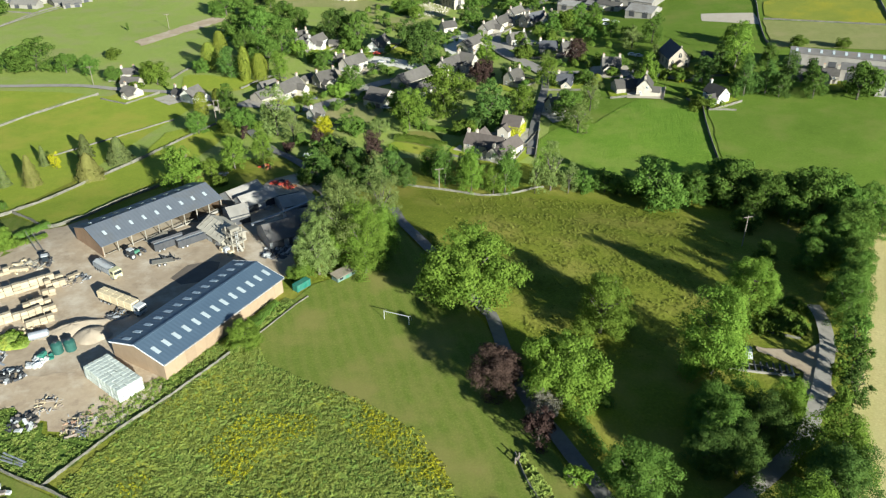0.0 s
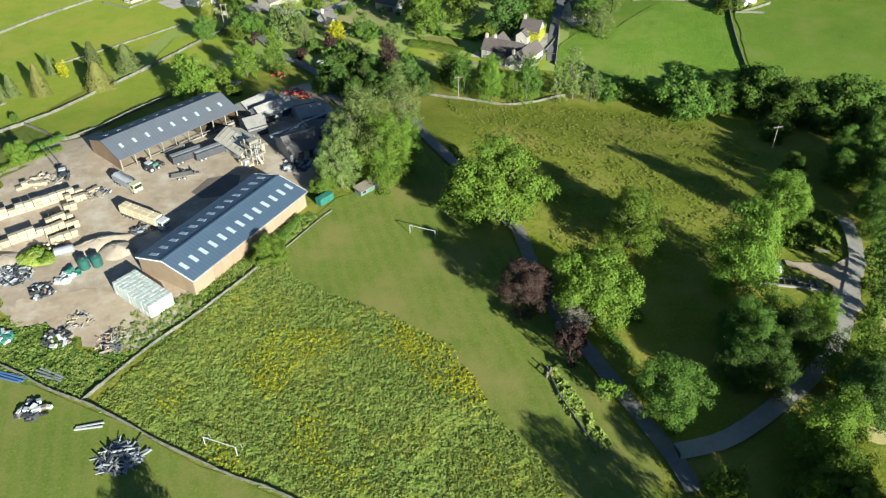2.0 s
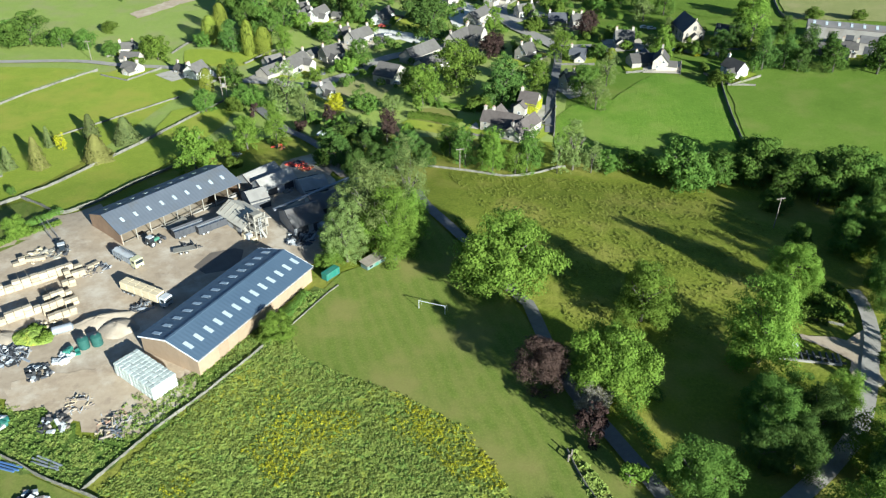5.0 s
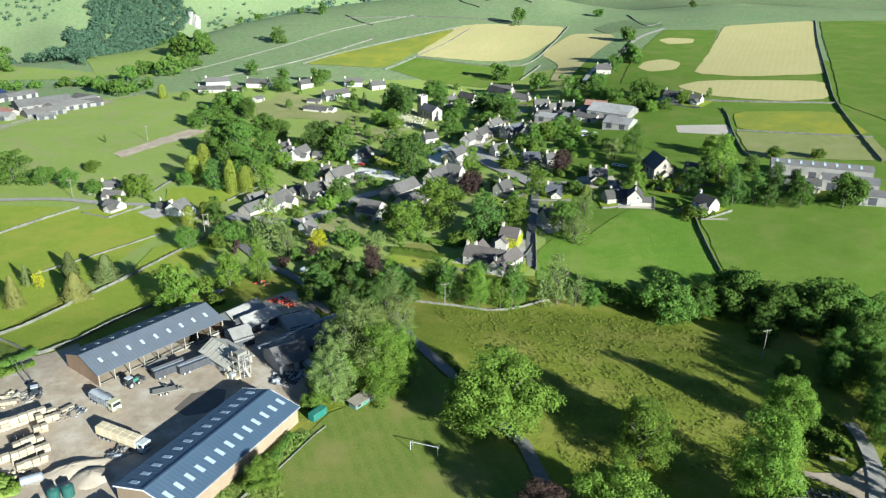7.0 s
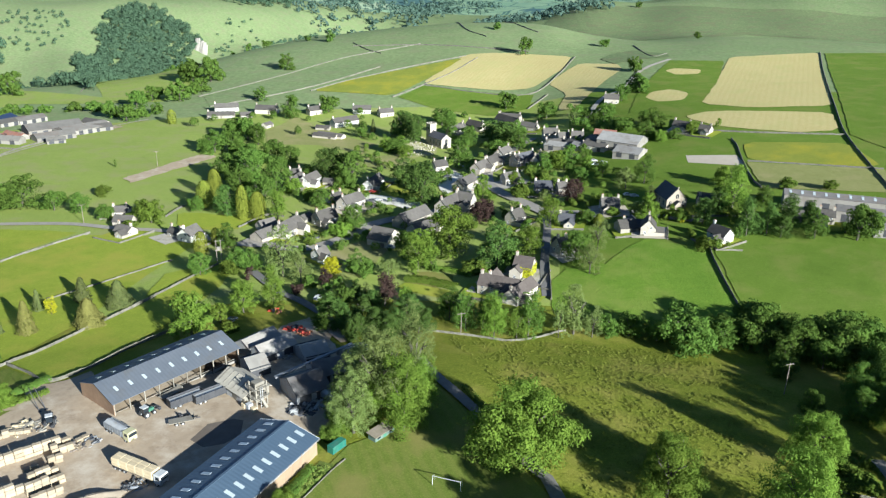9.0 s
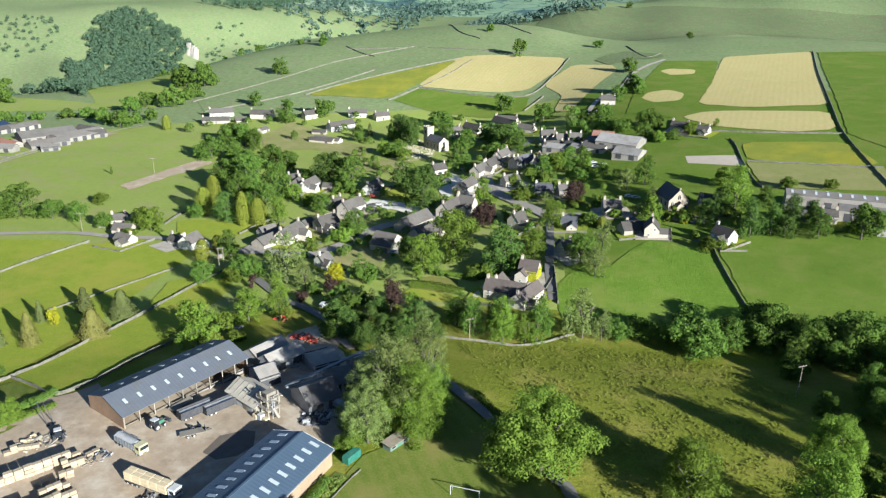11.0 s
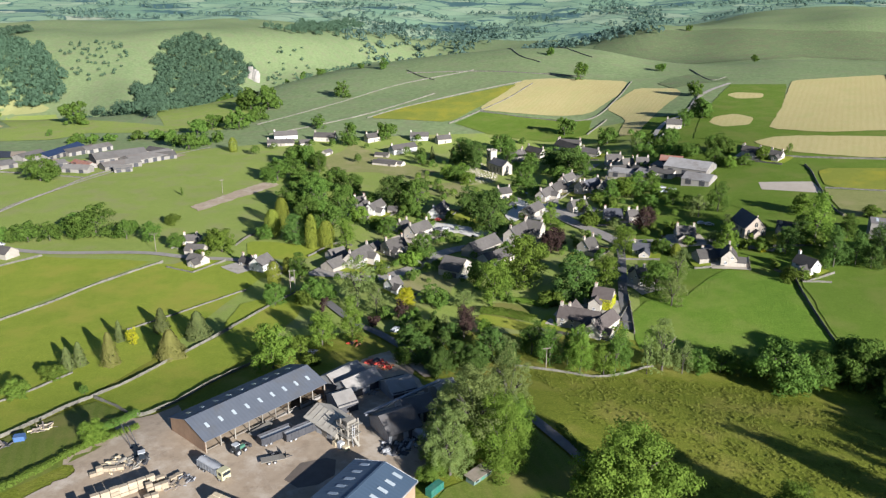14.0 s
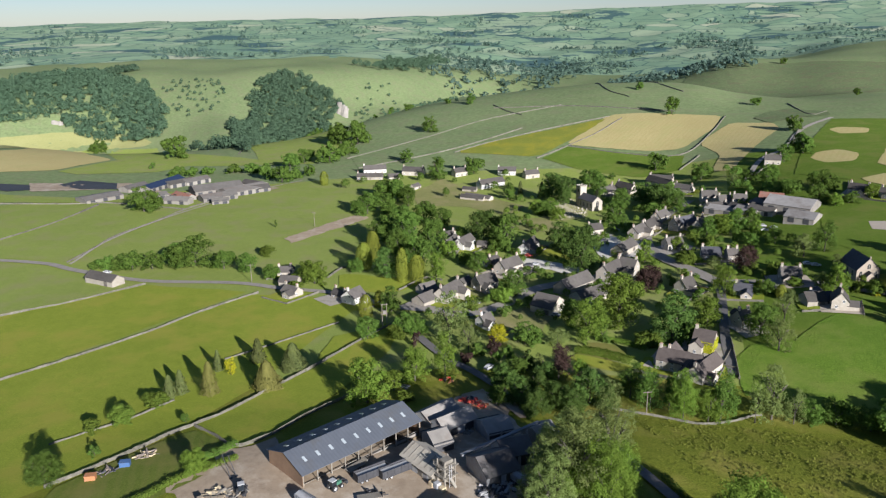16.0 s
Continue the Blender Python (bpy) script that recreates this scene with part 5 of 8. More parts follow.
# ---------------------------------------------------------------- the two sheds of the yard
def boarded_shed(x, y, turn, length, depth, eave, ridge, z):
    ob = thing("timber_shed", x, y, turn, "long timber-clad shed with a blue-grey sheet roof and roof lights", "shed", z=z)
    part("frame", gable_body(length - 0.3, depth - 0.3, eave - 0.1, ridge - 0.1, 1.5), "boards_brown", ob)
    n = 13
    w = length / n
    panel = Mesh().box(0.02, -0.05, -1.2, w - 0.012, 0.05, eave)
    panel = panel.data("board_panel", "boards")
    for i in range(n):
        for s in (-1, 1):
            part("board_panel", panel, "", ob, at=pose(-length / 2 + w * i + (w if s > 0 else 0), s * (depth / 2 - 0.08), 0, 0, 0, 0 if s < 0 else 180))
    for s in (-1, 1):
        for i in range(6):
            g = Mesh()
            w2 = depth / 6
            for k in range(1):
                y0, y1 = -depth / 2 + w2 * i, -depth / 2 + w2 * (i + 1) - 0.015
                top = [eave + (ridge - eave) * (1 - abs(q) / (depth / 2)) - 0.05 for q in (y0, y1)]
                xx = s * (length / 2)
                g.add([(xx - 0.05, y0, -1.2), (xx - 0.05, y1, -1.2), (xx - 0.05, y1, top[1]), (xx - 0.05, y0, top[0]), (xx + 0.03, y0, -1.2), (xx + 0.03, y1, -1.2), (xx + 0.03, y1, top[1]), (xx + 0.03, y0, top[0])],
                      [(0, 1, 2, 3), (7, 6, 5, 4), (0, 4, 5, 1), (1, 5, 6, 2), (2, 6, 7, 3), (3, 7, 4, 0)])
            part("gable_panel", g, "boards", ob)
    k = (ridge - eave) / (depth / 2)
    ang = math.degrees(math.atan(k))
    for s in (-1, 1):
        r = part("roof", corrugated(length + 0.7, depth / 2 + 0.45, ang), "roof_blue", ob, at=pose(0, 0, ridge, 0, 0, 0 if s < 0 else 180))
        for i in range(13):
            px = -length / 2 + 1.6 + (length - 3.0) * i / 12
            part("roof_light", shared("shed_light", lambda: Mesh().box(-0.46, -1.2, 0, 0.46, 1.2, 0.05).data("roof_light", "rooflight")), "", r, at=pose(px, -depth * 0.27, -depth * 0.27 * k + 0.16, ang, 0, 0))
        part("gutter", Mesh().box(-length / 2 - 0.3, -depth / 2 - 0.62, eave - 0.32, length / 2 + 0.3, -depth / 2 - 0.45, eave - 0.16), "grey_steel", ob, at=pose(0, 0, 0, 0, 0, 0 if s < 0 else 180))
        for e in (-1, 1):
            part("barge_board", Mesh().add([(xx, yy, zz + dz) for xx in (e * (length / 2 + 0.36), e * (length / 2 + 0.42)) for yy, zz in ((0, ridge), (s * (depth / 2 + 0.45), ridge - k * (depth / 2 + 0.45))) for dz in (-0.18, 0.14)], [(0, 1, 3, 2), (4, 6, 7, 5), (0, 2, 6, 4), (1, 5, 7, 3), (0, 4, 5, 1), (2, 3, 7, 6)]), "white_frame", ob)
    part("ridge_cap", Mesh().box(-length / 2 - 0.35, -0.3, ridge + 0.10, length / 2 + 0.35, 0.3, ridge + 0.2), "roof_blue", ob)


def corrugated(length, run, ang):
    """A sheet-metal slope with raised ribs, falling to -y from the ridge at 0."""
    m = Mesh()
    t = math.tan(radians(ang))
    c = math.cos(radians(ang))
    n = int(length / 0.5)
    v, f = [], []
    for i in range(n + 1):
        x, up = -length / 2 + length * i / n, 0.10 + 0.03 * (i % 2)
        v += [(x, 0, 0), (x, 0, up), (x, -run, -run * t + up), (x, -run, -run * t)]
    for i in range(n):
        for q in range(4):
            f.append((4 * i + q, 4 * i + 4 + q, 4 * i + 4 + (q + 1) % 4, 4 * i + (q + 1) % 4))
    m.add(v, f + [(0, 1, 2, 3), (4 * n + 3, 4 * n + 2, 4 * n + 1, 4 * n)])
    return m


def open_barn(x, y, turn, length, depth, eave, ridge, z):
    ob = thing("open_barn", x, y, turn, "open-fronted cattle barn with a grey-blue sheet roof and brown boarded ends", "barn", z=z)
    k = (ridge - eave) / (depth / 2)
    ang = math.degrees(math.atan(k))
    for s in (-1, 1):
        r = part("roof", corrugated(length + 0.8, depth / 2 + 0.6, ang), "roof_barn", ob, at=pose(0, 0, ridge, 0, 0, 0 if s < 0 else 180))
        for i in range(9):
            px = -length / 2 + 3 + (length - 6) * i / 8
            part("roof_light", shared("barn_light", lambda: Mesh().box(-0.38, -0.85, 0, 0.38, 0.85, 0.05).data("roof_light", "rooflight")), "", r, at=pose(px, -depth * 0.27, -depth * 0.27 * k + 0.16, ang, 0, 0))
    part("back_wall", Mesh().box(-length / 2, depth / 2 - 0.15, -3, length / 2, depth / 2, eave - 0.2), "boards_brown", ob)
    part("back_wall_base", Mesh().box(-length / 2, depth / 2 - 0.6, -3, length / 2, depth / 2 - 0.2, 1.4), "wall_grey", ob)
    for s in (-1, 1):
        for i in range(5):
            y0, y1 = -depth / 2 + depth * i / 5, -depth / 2 + depth * (i + 1) / 5 - 0.02
            tz = [eave + (ridge - eave) * (1 - abs(q) / (depth / 2)) - 0.12 for q in (y0, y1)]
            xx, mid = s * length / 2, [(0, ridge - 0.12)] if y0 < 0 < y1 else []
            prof = [(y0, -3), (y1, -3), (y1, tz[1])] + mid + [(y0, tz[0])]
            q = len(prof)
            part("gable_panel", Mesh().add([(xx - 0.06, *p) for p in prof] + [(xx + 0.06, *p) for p in prof], [tuple(range(q)), tuple(range(2 * q - 1, q - 1, -1))] + [(k, (k + 1) % q, q + (k + 1) % q, q + k) for k in range(q)]), "boards_brown", ob)
    n = 9
    for i in range(n + 1):
        px = -length / 2 + 0.2 + (length - 0.4) * i / n
        part("post", shared("barn_post", lambda: Mesh().box(-0.11, -0.11, -3, 0.11, 0.11, eave - 0.1).data("post", "pale_steel")), "", ob, at=pose(px, -depth / 2 + 0.1, 0))
        part("rafter", shared("rafter", lambda: Mesh().add([(-0.1, -depth / 2, eave - 0.4), (0.1, -depth / 2, eave - 0.4), (0.1, 0, ridge - 0.4), (-0.1, 0, ridge - 0.4), (-0.1, -depth / 2, eave - 0.1), (0.1, -depth / 2, eave - 0.1), (0.1, 0, ridge - 0.1), (-0.1, 0, ridge - 0.1)],
             [(0, 3, 2, 1), (4, 5, 6, 7), (0, 1, 5, 4), (1, 2, 6, 5), (2, 3, 7, 6), (3, 0, 4, 7)]).data("rafter", "grey_steel")), "", ob, at=pose(px, 0, 0))
    for i in range(n):
        px = -length / 2 + 0.2 + (length - 0.4) * i / n
        w = (length - 0.4) / n
        part("feed_barrier", Mesh().box(px + 0.2, -depth / 2 + 0.5, -0.3, px + w - 0.2, -depth / 2 + 0.75, 0.75).box(px + 0.2, -depth / 2 + 0.55, 1.2, px + w - 0.2, -depth / 2 + 0.65, 1.32), "wall_grey" if i % 3 else "pale_steel", ob)
    # floor slab with the roof's shade painted into its dark colour
    part("litter_floor", Mesh().box(-length / 2, -depth / 2, -1.5, length / 2, depth / 2 - 0.6, 0.05), "litter", ob)


# ---------------------------------------------------------------- yard things
def wheel(parent, x, y, r, w=0.32):
    m = shared(("wheel", r, w), lambda: Mesh().tube((0, -w / 2, 0), (0, w / 2, 0), r, r, 16).data("wheel", "rubber"))
    wh = part("wheel", m, "", parent, at=pose(x, y, r))
    part("rim", shared(("rim", r, w), lambda: Mesh().tube((0, -w / 2 - 0.02, 0), (0, w / 2 + 0.02, 0), r * 0.55, r * 0.5, 12).data("rim", "grey_steel")), "", wh)


def lorry(x, y, turn, length, cab_mat, load, label):
    """A lorry that points to +x."""
    ob = thing("lorry", x, y, turn, label, "lorry")
    a = length / 2
    part("chassis", Mesh().box(-a, -0.5, 0.75, a, 0.5, 1.0).box(-a, -1.2, 1.0, a - 2.2, 1.2, 1.12), "dark_steel", ob)
    cab = part("cab", Mesh().soft_box(a - 2.1, -1.22, 0.6, a, 1.22, 2.95, 0.14), cab_mat, ob)
    part("windscreen", Mesh().box(a - 0.05, -1.05, 1.75, a + 0.03, 1.05, 2.6), "glass", cab)
    for s in (-1, 1):
        part("side_window", Mesh().box(a - 1.4, s * 1.22 - 0.03, 1.8, a - 0.35, s * 1.22 + 0.03, 2.55), "glass", cab)
        part("headlight", Mesh().box(a - 0.02, s * 0.85 - 0.18, 0.75, a + 0.04, s * 0.85 + 0.18, 0.95), "white_paint", cab)
    for px in ([a - 1.3] + [-a + 1.0 + 1.35 * i for i in range(3 if length > 10 else 2)]):
        for s in (-1, 1):
            wheel(ob, px, s * 1.05, 0.5)
    if load == "bulk":
        m = Mesh()
        b0, b1 = -a, a - 2.3
        m.box(b0, -1.25, 1.12, b1, -1.15, 2.6).box(b0, 1.15, 1.12, b1, 1.25, 2.6).box(b0, -1.15, 1.12, b0 + 0.1, 1.15, 2.6).box(b1 - 0.1, -1.15, 1.12, b1, 1.15, 2.8)
        for i in range(7):
            px = b0 + (b1 - b0) * (i + 0.3) / 7
            m.box(px, -1.32, 1.12, px + 0.12, -1.25, 2.6).box(px, 1.25, 1.12, px + 0.12, 1.32, 2.6)
        part("tipper_body", m, "galvanised", ob)
        part("tarpaulin", Mesh().tube((b0 + 0.1, 0, 1.75), (b1 - 0.1, 0, 1.75), 1.2, 1.2, 18), "grey_steel", ob, "grey sheeted cover")
    else:
        b0, b1 = -a, a - 2.4
        n = 5
        for i in range(n):
            w = (b1 - b0) / n
            for j in (-1, 1):
                for k in range(2):
                    part("load_bale", shared(("lb", round(w, 2)), lambda: Mesh().soft_box(0.03, -0.62, 0, w - 0.03, 0.62, 1.05, 0.1).data("load_bale", "load_cream")), "", ob, at=pose(b0 + w * i, j * 0.63, 1.13 + 1.06 * k))


def tractor(x, y, turn, mat, label):
    ob = thing("tractor", x, y, turn, label, "tractor")
    part("bonnet", Mesh().soft_box(0.1, -0.45, 0.9, 1.9, 0.45, 1.7, 0.12), mat, ob)
    cab = part("cab", Mesh().soft_box(-1.3, -0.75, 1.0, 0.1, 0.75, 2.7, 0.1), "glass", ob)
    part("cab_roof", Mesh().soft_box(-1.4, -0.85, 2.65, 0.2, 0.85, 2.85, 0.06), "white_paint", cab)
    part("exhaust", Mesh().tube((0.5, 0.4, 1.6), (0.5, 0.4, 2.7), 0.05, 0.05, 8), "dark_steel", ob)
    for s in (-1, 1):
        wheel(ob, -0.8, s * 0.95, 0.85, 0.5)
        wheel(ob, 1.4, s * 0.85, 0.55, 0.4)
    part("loader", Mesh().box(1.0, -0.7, 0.9, 3.0, -0.55, 1.1).box(1.0, 0.55, 0.9, 3.0, 0.7, 1.1).box(2.9, -0.9, 0.3, 3.5, 0.9, 1.1), "dark_steel", ob)


def container(x, y, turn, length, mat, label, name="container"):
    ob = thing(name, x, y, turn, label, "container")
    ob.scale = (0.8, 0.72, 0.72)
    m = Mesh().box(-length / 2, -1.22, 0.12, length / 2, 1.22, 2.6)
    n = int(length / 0.3)
    for i in range(n):
        px = -length / 2 + length * (i + 0.25) / n
        m.box(px, -1.27, 0.25, px + 0.13, -1.22, 2.45).box(px, 1.22, 0.25, px + 0.13, 1.27, 2.45)
    part("body", m, mat, ob)
    part("roof", Mesh().soft_box(-length / 2 - 0.04, -1.28, 2.6, length / 2 + 0.04, 1.28, 2.68, 0.03), mat, ob)
    for s in (-1, 1):
        part("door", Mesh().box(length / 2, s * 0.6 - 0.57, 0.25, length / 2 + 0.06, s * 0.6 + 0.57, 2.5), mat, ob)
    part("base_rail", Mesh().box(-length / 2, -1.2, -0.5, length / 2, -1.0, 0.12).box(-length / 2, 1.0, -0.5, length / 2, 1.2, 0.12), "dark_steel", ob)


def open_skip(x, y, turn, length):
    ob = thing("trailer", x, y, turn, "dark open bulk trailer parked in the yard", "trailer")
    a = length / 2
    part("body", Mesh().box(-a, -1.25, 0.7, a, 1.25, 0.85).box(-a, -1.25, 0.85, a, -1.15, 2.7).box(-a, 1.15, 0.85, a, 1.25, 2.7).box(-a, -1.15, 0.85, -a + 0.1, 1.15, 2.7).box(a - 0.1, -1.15, 0.85, a, 1.15, 2.7), "dark_steel", ob)
    for i in range(9):
        px = -a + length * (i + 0.4) / 9
        for t in (-1, 1):
            part("rib", shared("rib", lambda: Mesh().box(-0.06, -0.04, 0.8, 0.06, 0.04, 2.7).data("rib", "dark_steel")), "", ob, at=pose(px, t * 1.29, 0))
    part("load", Mesh().soft_box(-a + 0.12, -1.13, 0.9, a - 0.12, 1.13, 2.3, 0.3), "grey_steel", ob)
    for i in range(2):
        for s in (-1, 1):
            wheel(ob, -a + 1.2 + 1.3 * i, s * 1.05, 0.5)


def bale_stack(x, y, turn, nx, ny):
    """Wrapped bales laid in rows, two and three high."""
    bale = Mesh().soft_box(-0.585, -0.575, -0.53, 0.585, 0.575, 0.53, 0.15).data("bale", "bale_wrap")
    g = random.Random(4)
    for k in range(3):
        for i in range(nx):
            for j in range(ny):
                m = pose(x, y, land(x, y) + 0.1, 0, 0, turn) @ pose((i - (nx - 1) / 2) * 1.19 + g.uniform(-.05, .05), (j - (ny - 1) / 2) * 1.17 + g.uniform(-.04, .04), 0.53 + k * 1.07, g.uniform(-3, 3), g.uniform(-3, 3), g.uniform(-4, 4))
                ob = new("bale", bale)
                ob.matrix_basis = m
                tagged(ob, "white-green plastic-wrapped silage bale in a stack", "bale", "stacked bales")


def block_row(x, y, turn, count, high, size, gap=0.06, group="row of stone blocks", z0=0.0):
    me = shared(("block", size), lambda: Mesh().soft_box(-size[0] / 2, -size[1] / 2, 0, size[0] / 2, size[1] / 2, size[2], 0.07).data("block", "block_stone"))
    g = random.Random(int(x * 10))
    for k in range(high):
        for i in range(count - k // 2):
            if k and k == high - 1 and g.random() < 0.22:
                continue
            px = (i - (count - 1) / 2) * (size[0] + gap) + g.uniform(-.06, .06)
            side = g.uniform(-.16, .16)
            wx, wy = x + px * math.cos(radians(turn)) - side * math.sin(radians(turn)), y + px * math.sin(radians(turn)) + side * math.cos(radians(turn))
            ob = new("stone_block", me)
            ob.matrix_basis = pose(wx, wy, land(wx, wy) + 0.12 + z0 + k * (size[2] + 0.03), 0, 0, turn + g.uniform(-3, 3))
            tagged(ob, "sawn cream limestone block on the yard", "stone block", group)


def heap(x, y, rx, ry, h, mat, label, name="sand_mound", turn=0, category="mound"):
    """A loose rounded heap."""
    n, rings = 26, 8
    v, f = [], []
    for k in range(rings + 1):
        t = k / rings
        for i in range(n):
            a = 2 * math.pi * i / n
            w = 1 + 0.25 * noise.noise((math.cos(a) * 1.5 + x, math.sin(a) * 1.5 + y, t))
            v.append((rx * (1 - t) * w * math.cos(a), ry * (1 - t) * w * math.sin(a), -0.4 * (1 - min(t * 8, 1)) + h * (math.sin(t * math.pi / 2) ** 1.2) * (1 + 0.2 * noise.noise((a, t * 4, x)))))
    for k in range(rings):
        for i in range(n):
            f.append((k * n + i, k * n + (i + 1) % n, (k + 1) * n + (i + 1) % n, (k + 1) * n + i))
    ob = new(name, Mesh().add(v, f).data(name, mat, True))
    ob.matrix_basis = pose(x, y, land(x, y), 0, 0, turn)
    tagged(ob, label, category)


def scrap(x, y, radius, count, mats, label, long=(1.0, 3.5), thick=(0.08, 0.35)):
    """A tangle of loose rails, pipes and sheets."""
    g = random.Random(int(x * 3 + y * 5))
    ob = thing("scrap_pile", x, y, g.uniform(0, 360), label, "scrap pile")
    for k in range(count):
        mat = mats[k % len(mats)]
        r = radius * math.sqrt(g.random())
        a = g.uniform(0, 6.283)
        l, w, t = g.uniform(*long), g.uniform(*thick), g.uniform(*thick)
        z = 0.15 + max(0, 1 - r / radius) * g.uniform(0.1, 1.1)
        part("scrap_piece", shared(("unit", mat), lambda: Mesh().soft_box(-0.5, -0.5, -0.5, 0.5, 0.5, 0.5, 0.06).data("scrap_piece", mat)), "", ob,
             at=pose(r * math.cos(a), r * math.sin(a), z, g.uniform(-15, 15), g.uniform(-18, 18), g.uniform(0, 360)) @ Matrix.Diagonal((l, w, t, 1)))


def beam_stack(x, y, turn, count, length, mat, label):
    """Long rails laid side by side on bearers."""
    ob = thing("beam_stack", x, y, turn, label, "beams")
    g = random.Random(int(x * 9 + y))
    for k in range(count):
        yy = (k - (count - 1) / 2) * 0.62
        part("beam", Mesh().soft_box(-length / 2, -0.16, 0.12, length / 2, 0.16, 0.4, 0.03), mat, ob, at=pose(g.uniform(-.5, .5), yy, 0, 0, 0, g.uniform(-3, 3)))
    for px in (-length * 0.32, length * 0.32):
        part("bearer", Mesh().box(px - 0.08, -count * 0.34, 0, px + 0.08, count * 0.34, 0.12), "pole_wood", ob)


def goal(x, y, turn):
    """A youth football goal of white tube, with stays behind."""
    ob = thing("football_goal", x, y, turn, "white metal football goal without a net", "goal")
    for s in (-1, 1):
        part("post", Mesh().tube((s * 3.2, 0, 0), (s * 3.2, 0, 2.44), 0.075, 0.075, 10), "white_paint", ob)
        part("stay", Mesh().tube((s * 3.2, 0, 2.44), (s * 3.2, 1.3, 1.9), 0.025, 0.025, 6).tube((s * 3.2, 1.3, 1.9), (s * 3.2, 1.7, 0), 0.025, 0.025, 6), "white_paint", ob)
    part("crossbar", Mesh().tube((-3.28, 0, 2.44), (3.28, 0, 2.44), 0.075, 0.075, 10), "white_paint", ob)


def pole(x, y, height, kind="single"):
    ob = thing("utility_pole", x, y, 20, "weathered wooden utility pole", "pole")
    if kind == "double":
        for s in (-0.9, 0.9):
            part("post", Mesh().tube((s, 0, -0.5), (s, 0, height), 0.16, 0.12, 8), "pole_wood", ob)
        part("platform", Mesh().box(-1.3, -0.3, height * 0.55, 1.3, 0.3, height * 0.58), "pole_wood", ob)
        part("transformer", Mesh().soft_box(-0.6, -0.45, height * 0.58, 0.6, 0.45, height * 0.58 + 1.3, 0.08), "wall_grey", ob)
    else:
        part("post", Mesh().tube((0, 0, -0.5), (0, 0, height), 0.16, 0.11, 8), "pole_wood", ob)
    part("crossarm", Mesh().box(-1.4, -0.08, height - 0.5, 1.4, 0.08, height - 0.32), "pole_wood", ob)
    for px in (-1.2, 0, 1.2):
        part("insulator", Mesh().tube((px, 0, height - 0.32), (px, 0, height - 0.1), 0.06, 0.04, 6), "dark_steel", ob)


def car(x, y, turn, mat, label):
    r = math.hypot(x, y)
    ob = thing("car", x, y, turn, label, "car", z=land(x, y) + (0.46 + 0.0003 * r if r > 250 else 0.2))
    prof = [(-2.1, 0.3), (2.1, 0.3), (2.15, 0.75), (1.15, 0.92), (0.55, 1.42), (-1.1, 1.45), (-1.85, 0.98), (-2.15, 0.9)]
    n = len(prof)
    v = [(px, s * (0.85 if z < 1 else 0.68), z) for s in (-1, 1) for px, z in prof]
    part("body", Mesh().add(v, [tuple(range(n - 1, -1, -1)), tuple(range(n, 2 * n))] + [(i, (i + 1) % n, n + (i + 1) % n, n + i) for i in range(n)]), mat, ob)
    part("windscreen", Mesh().add([(1.05, -0.66, 1.0), (1.05, 0.66, 1.0), (0.62, 0.6, 1.38), (0.62, -0.6, 1.38), (1.07, -0.66, 1.03), (1.07, 0.66, 1.03), (0.65, 0.6, 1.41), (0.65, -0.6, 1.41)], [(0, 1, 2, 3), (7, 6, 5, 4), (0, 4, 5, 1), (2, 6, 7, 3), (1, 5, 6, 2), (3, 7, 4, 0)]), "glass", ob)
    for s in (-1, 1):
        part("side_window", Mesh().box(-1.1, s * 0.78 - 0.03, 1.0, 0.5, s * 0.78 + 0.03, 1.33), "glass", ob)
        for px in (-1.3, 1.35):
            wheel(ob, px, s * 0.78, 0.32, 0.2)


def tank(x, y, r, h, mat, label):
    ob = thing("tank", x, y, 0, label, "tank")
    part("shell", Mesh().tube((0, 0, 0), (0, 0, h), r, r, 20).tube((0, 0, h), (0, 0, h + 0.35), r, 0.35, 20), mat, ob, smooth=False)
    part("lid", Mesh().tube((0, 0, h + 0.35), (0, 0, h + 0.5), 0.35, 0.3, 12), "dark_steel", ob)
    m = Mesh()
    for k in range(4):
        m.tube((0, 0, h * (k + 0.5) / 4), (0, 0, h * (k + 0.5) / 4 + 0.1), r + 0.05, r + 0.05, 20)
    part("hoop", m, mat, ob)


def lying_tank(x, y, turn):
    ob = thing("tank", x, y, turn, "grey cylindrical tank lying on the yard", "tank")
    part("shell", Mesh().tube((-2, 0, 1.0), (2, 0, 1.0), 0.95, 0.95, 20).tube((2, 0, 1.0), (2.3, 0, 1.0), 0.95, 0.4, 20).tube((-2.3, 0, 1.0), (-2, 0, 1.0), 0.4, 0.95, 20), "galvanised", ob)
    for s in (-1.3, 1.3):
        part("cradle", Mesh().box(s - 0.1, -0.8, 0, s + 0.1, 0.8, 0.5), "dark_steel", ob)


def mast(x, y, h):
    ob = thing("crane_jib", x, y, 30, "thin steel lifting jib leaning over the yard", "jib")
    part("jib", Mesh().tube((0, 0, 0), (-1.5, 0.6, h), 0.12, 0.07, 8), "dark_steel", ob)
    part("foot", Mesh().box(-0.4, -0.4, 0, 0.4, 0.4, 0.3), "dark_steel", ob)


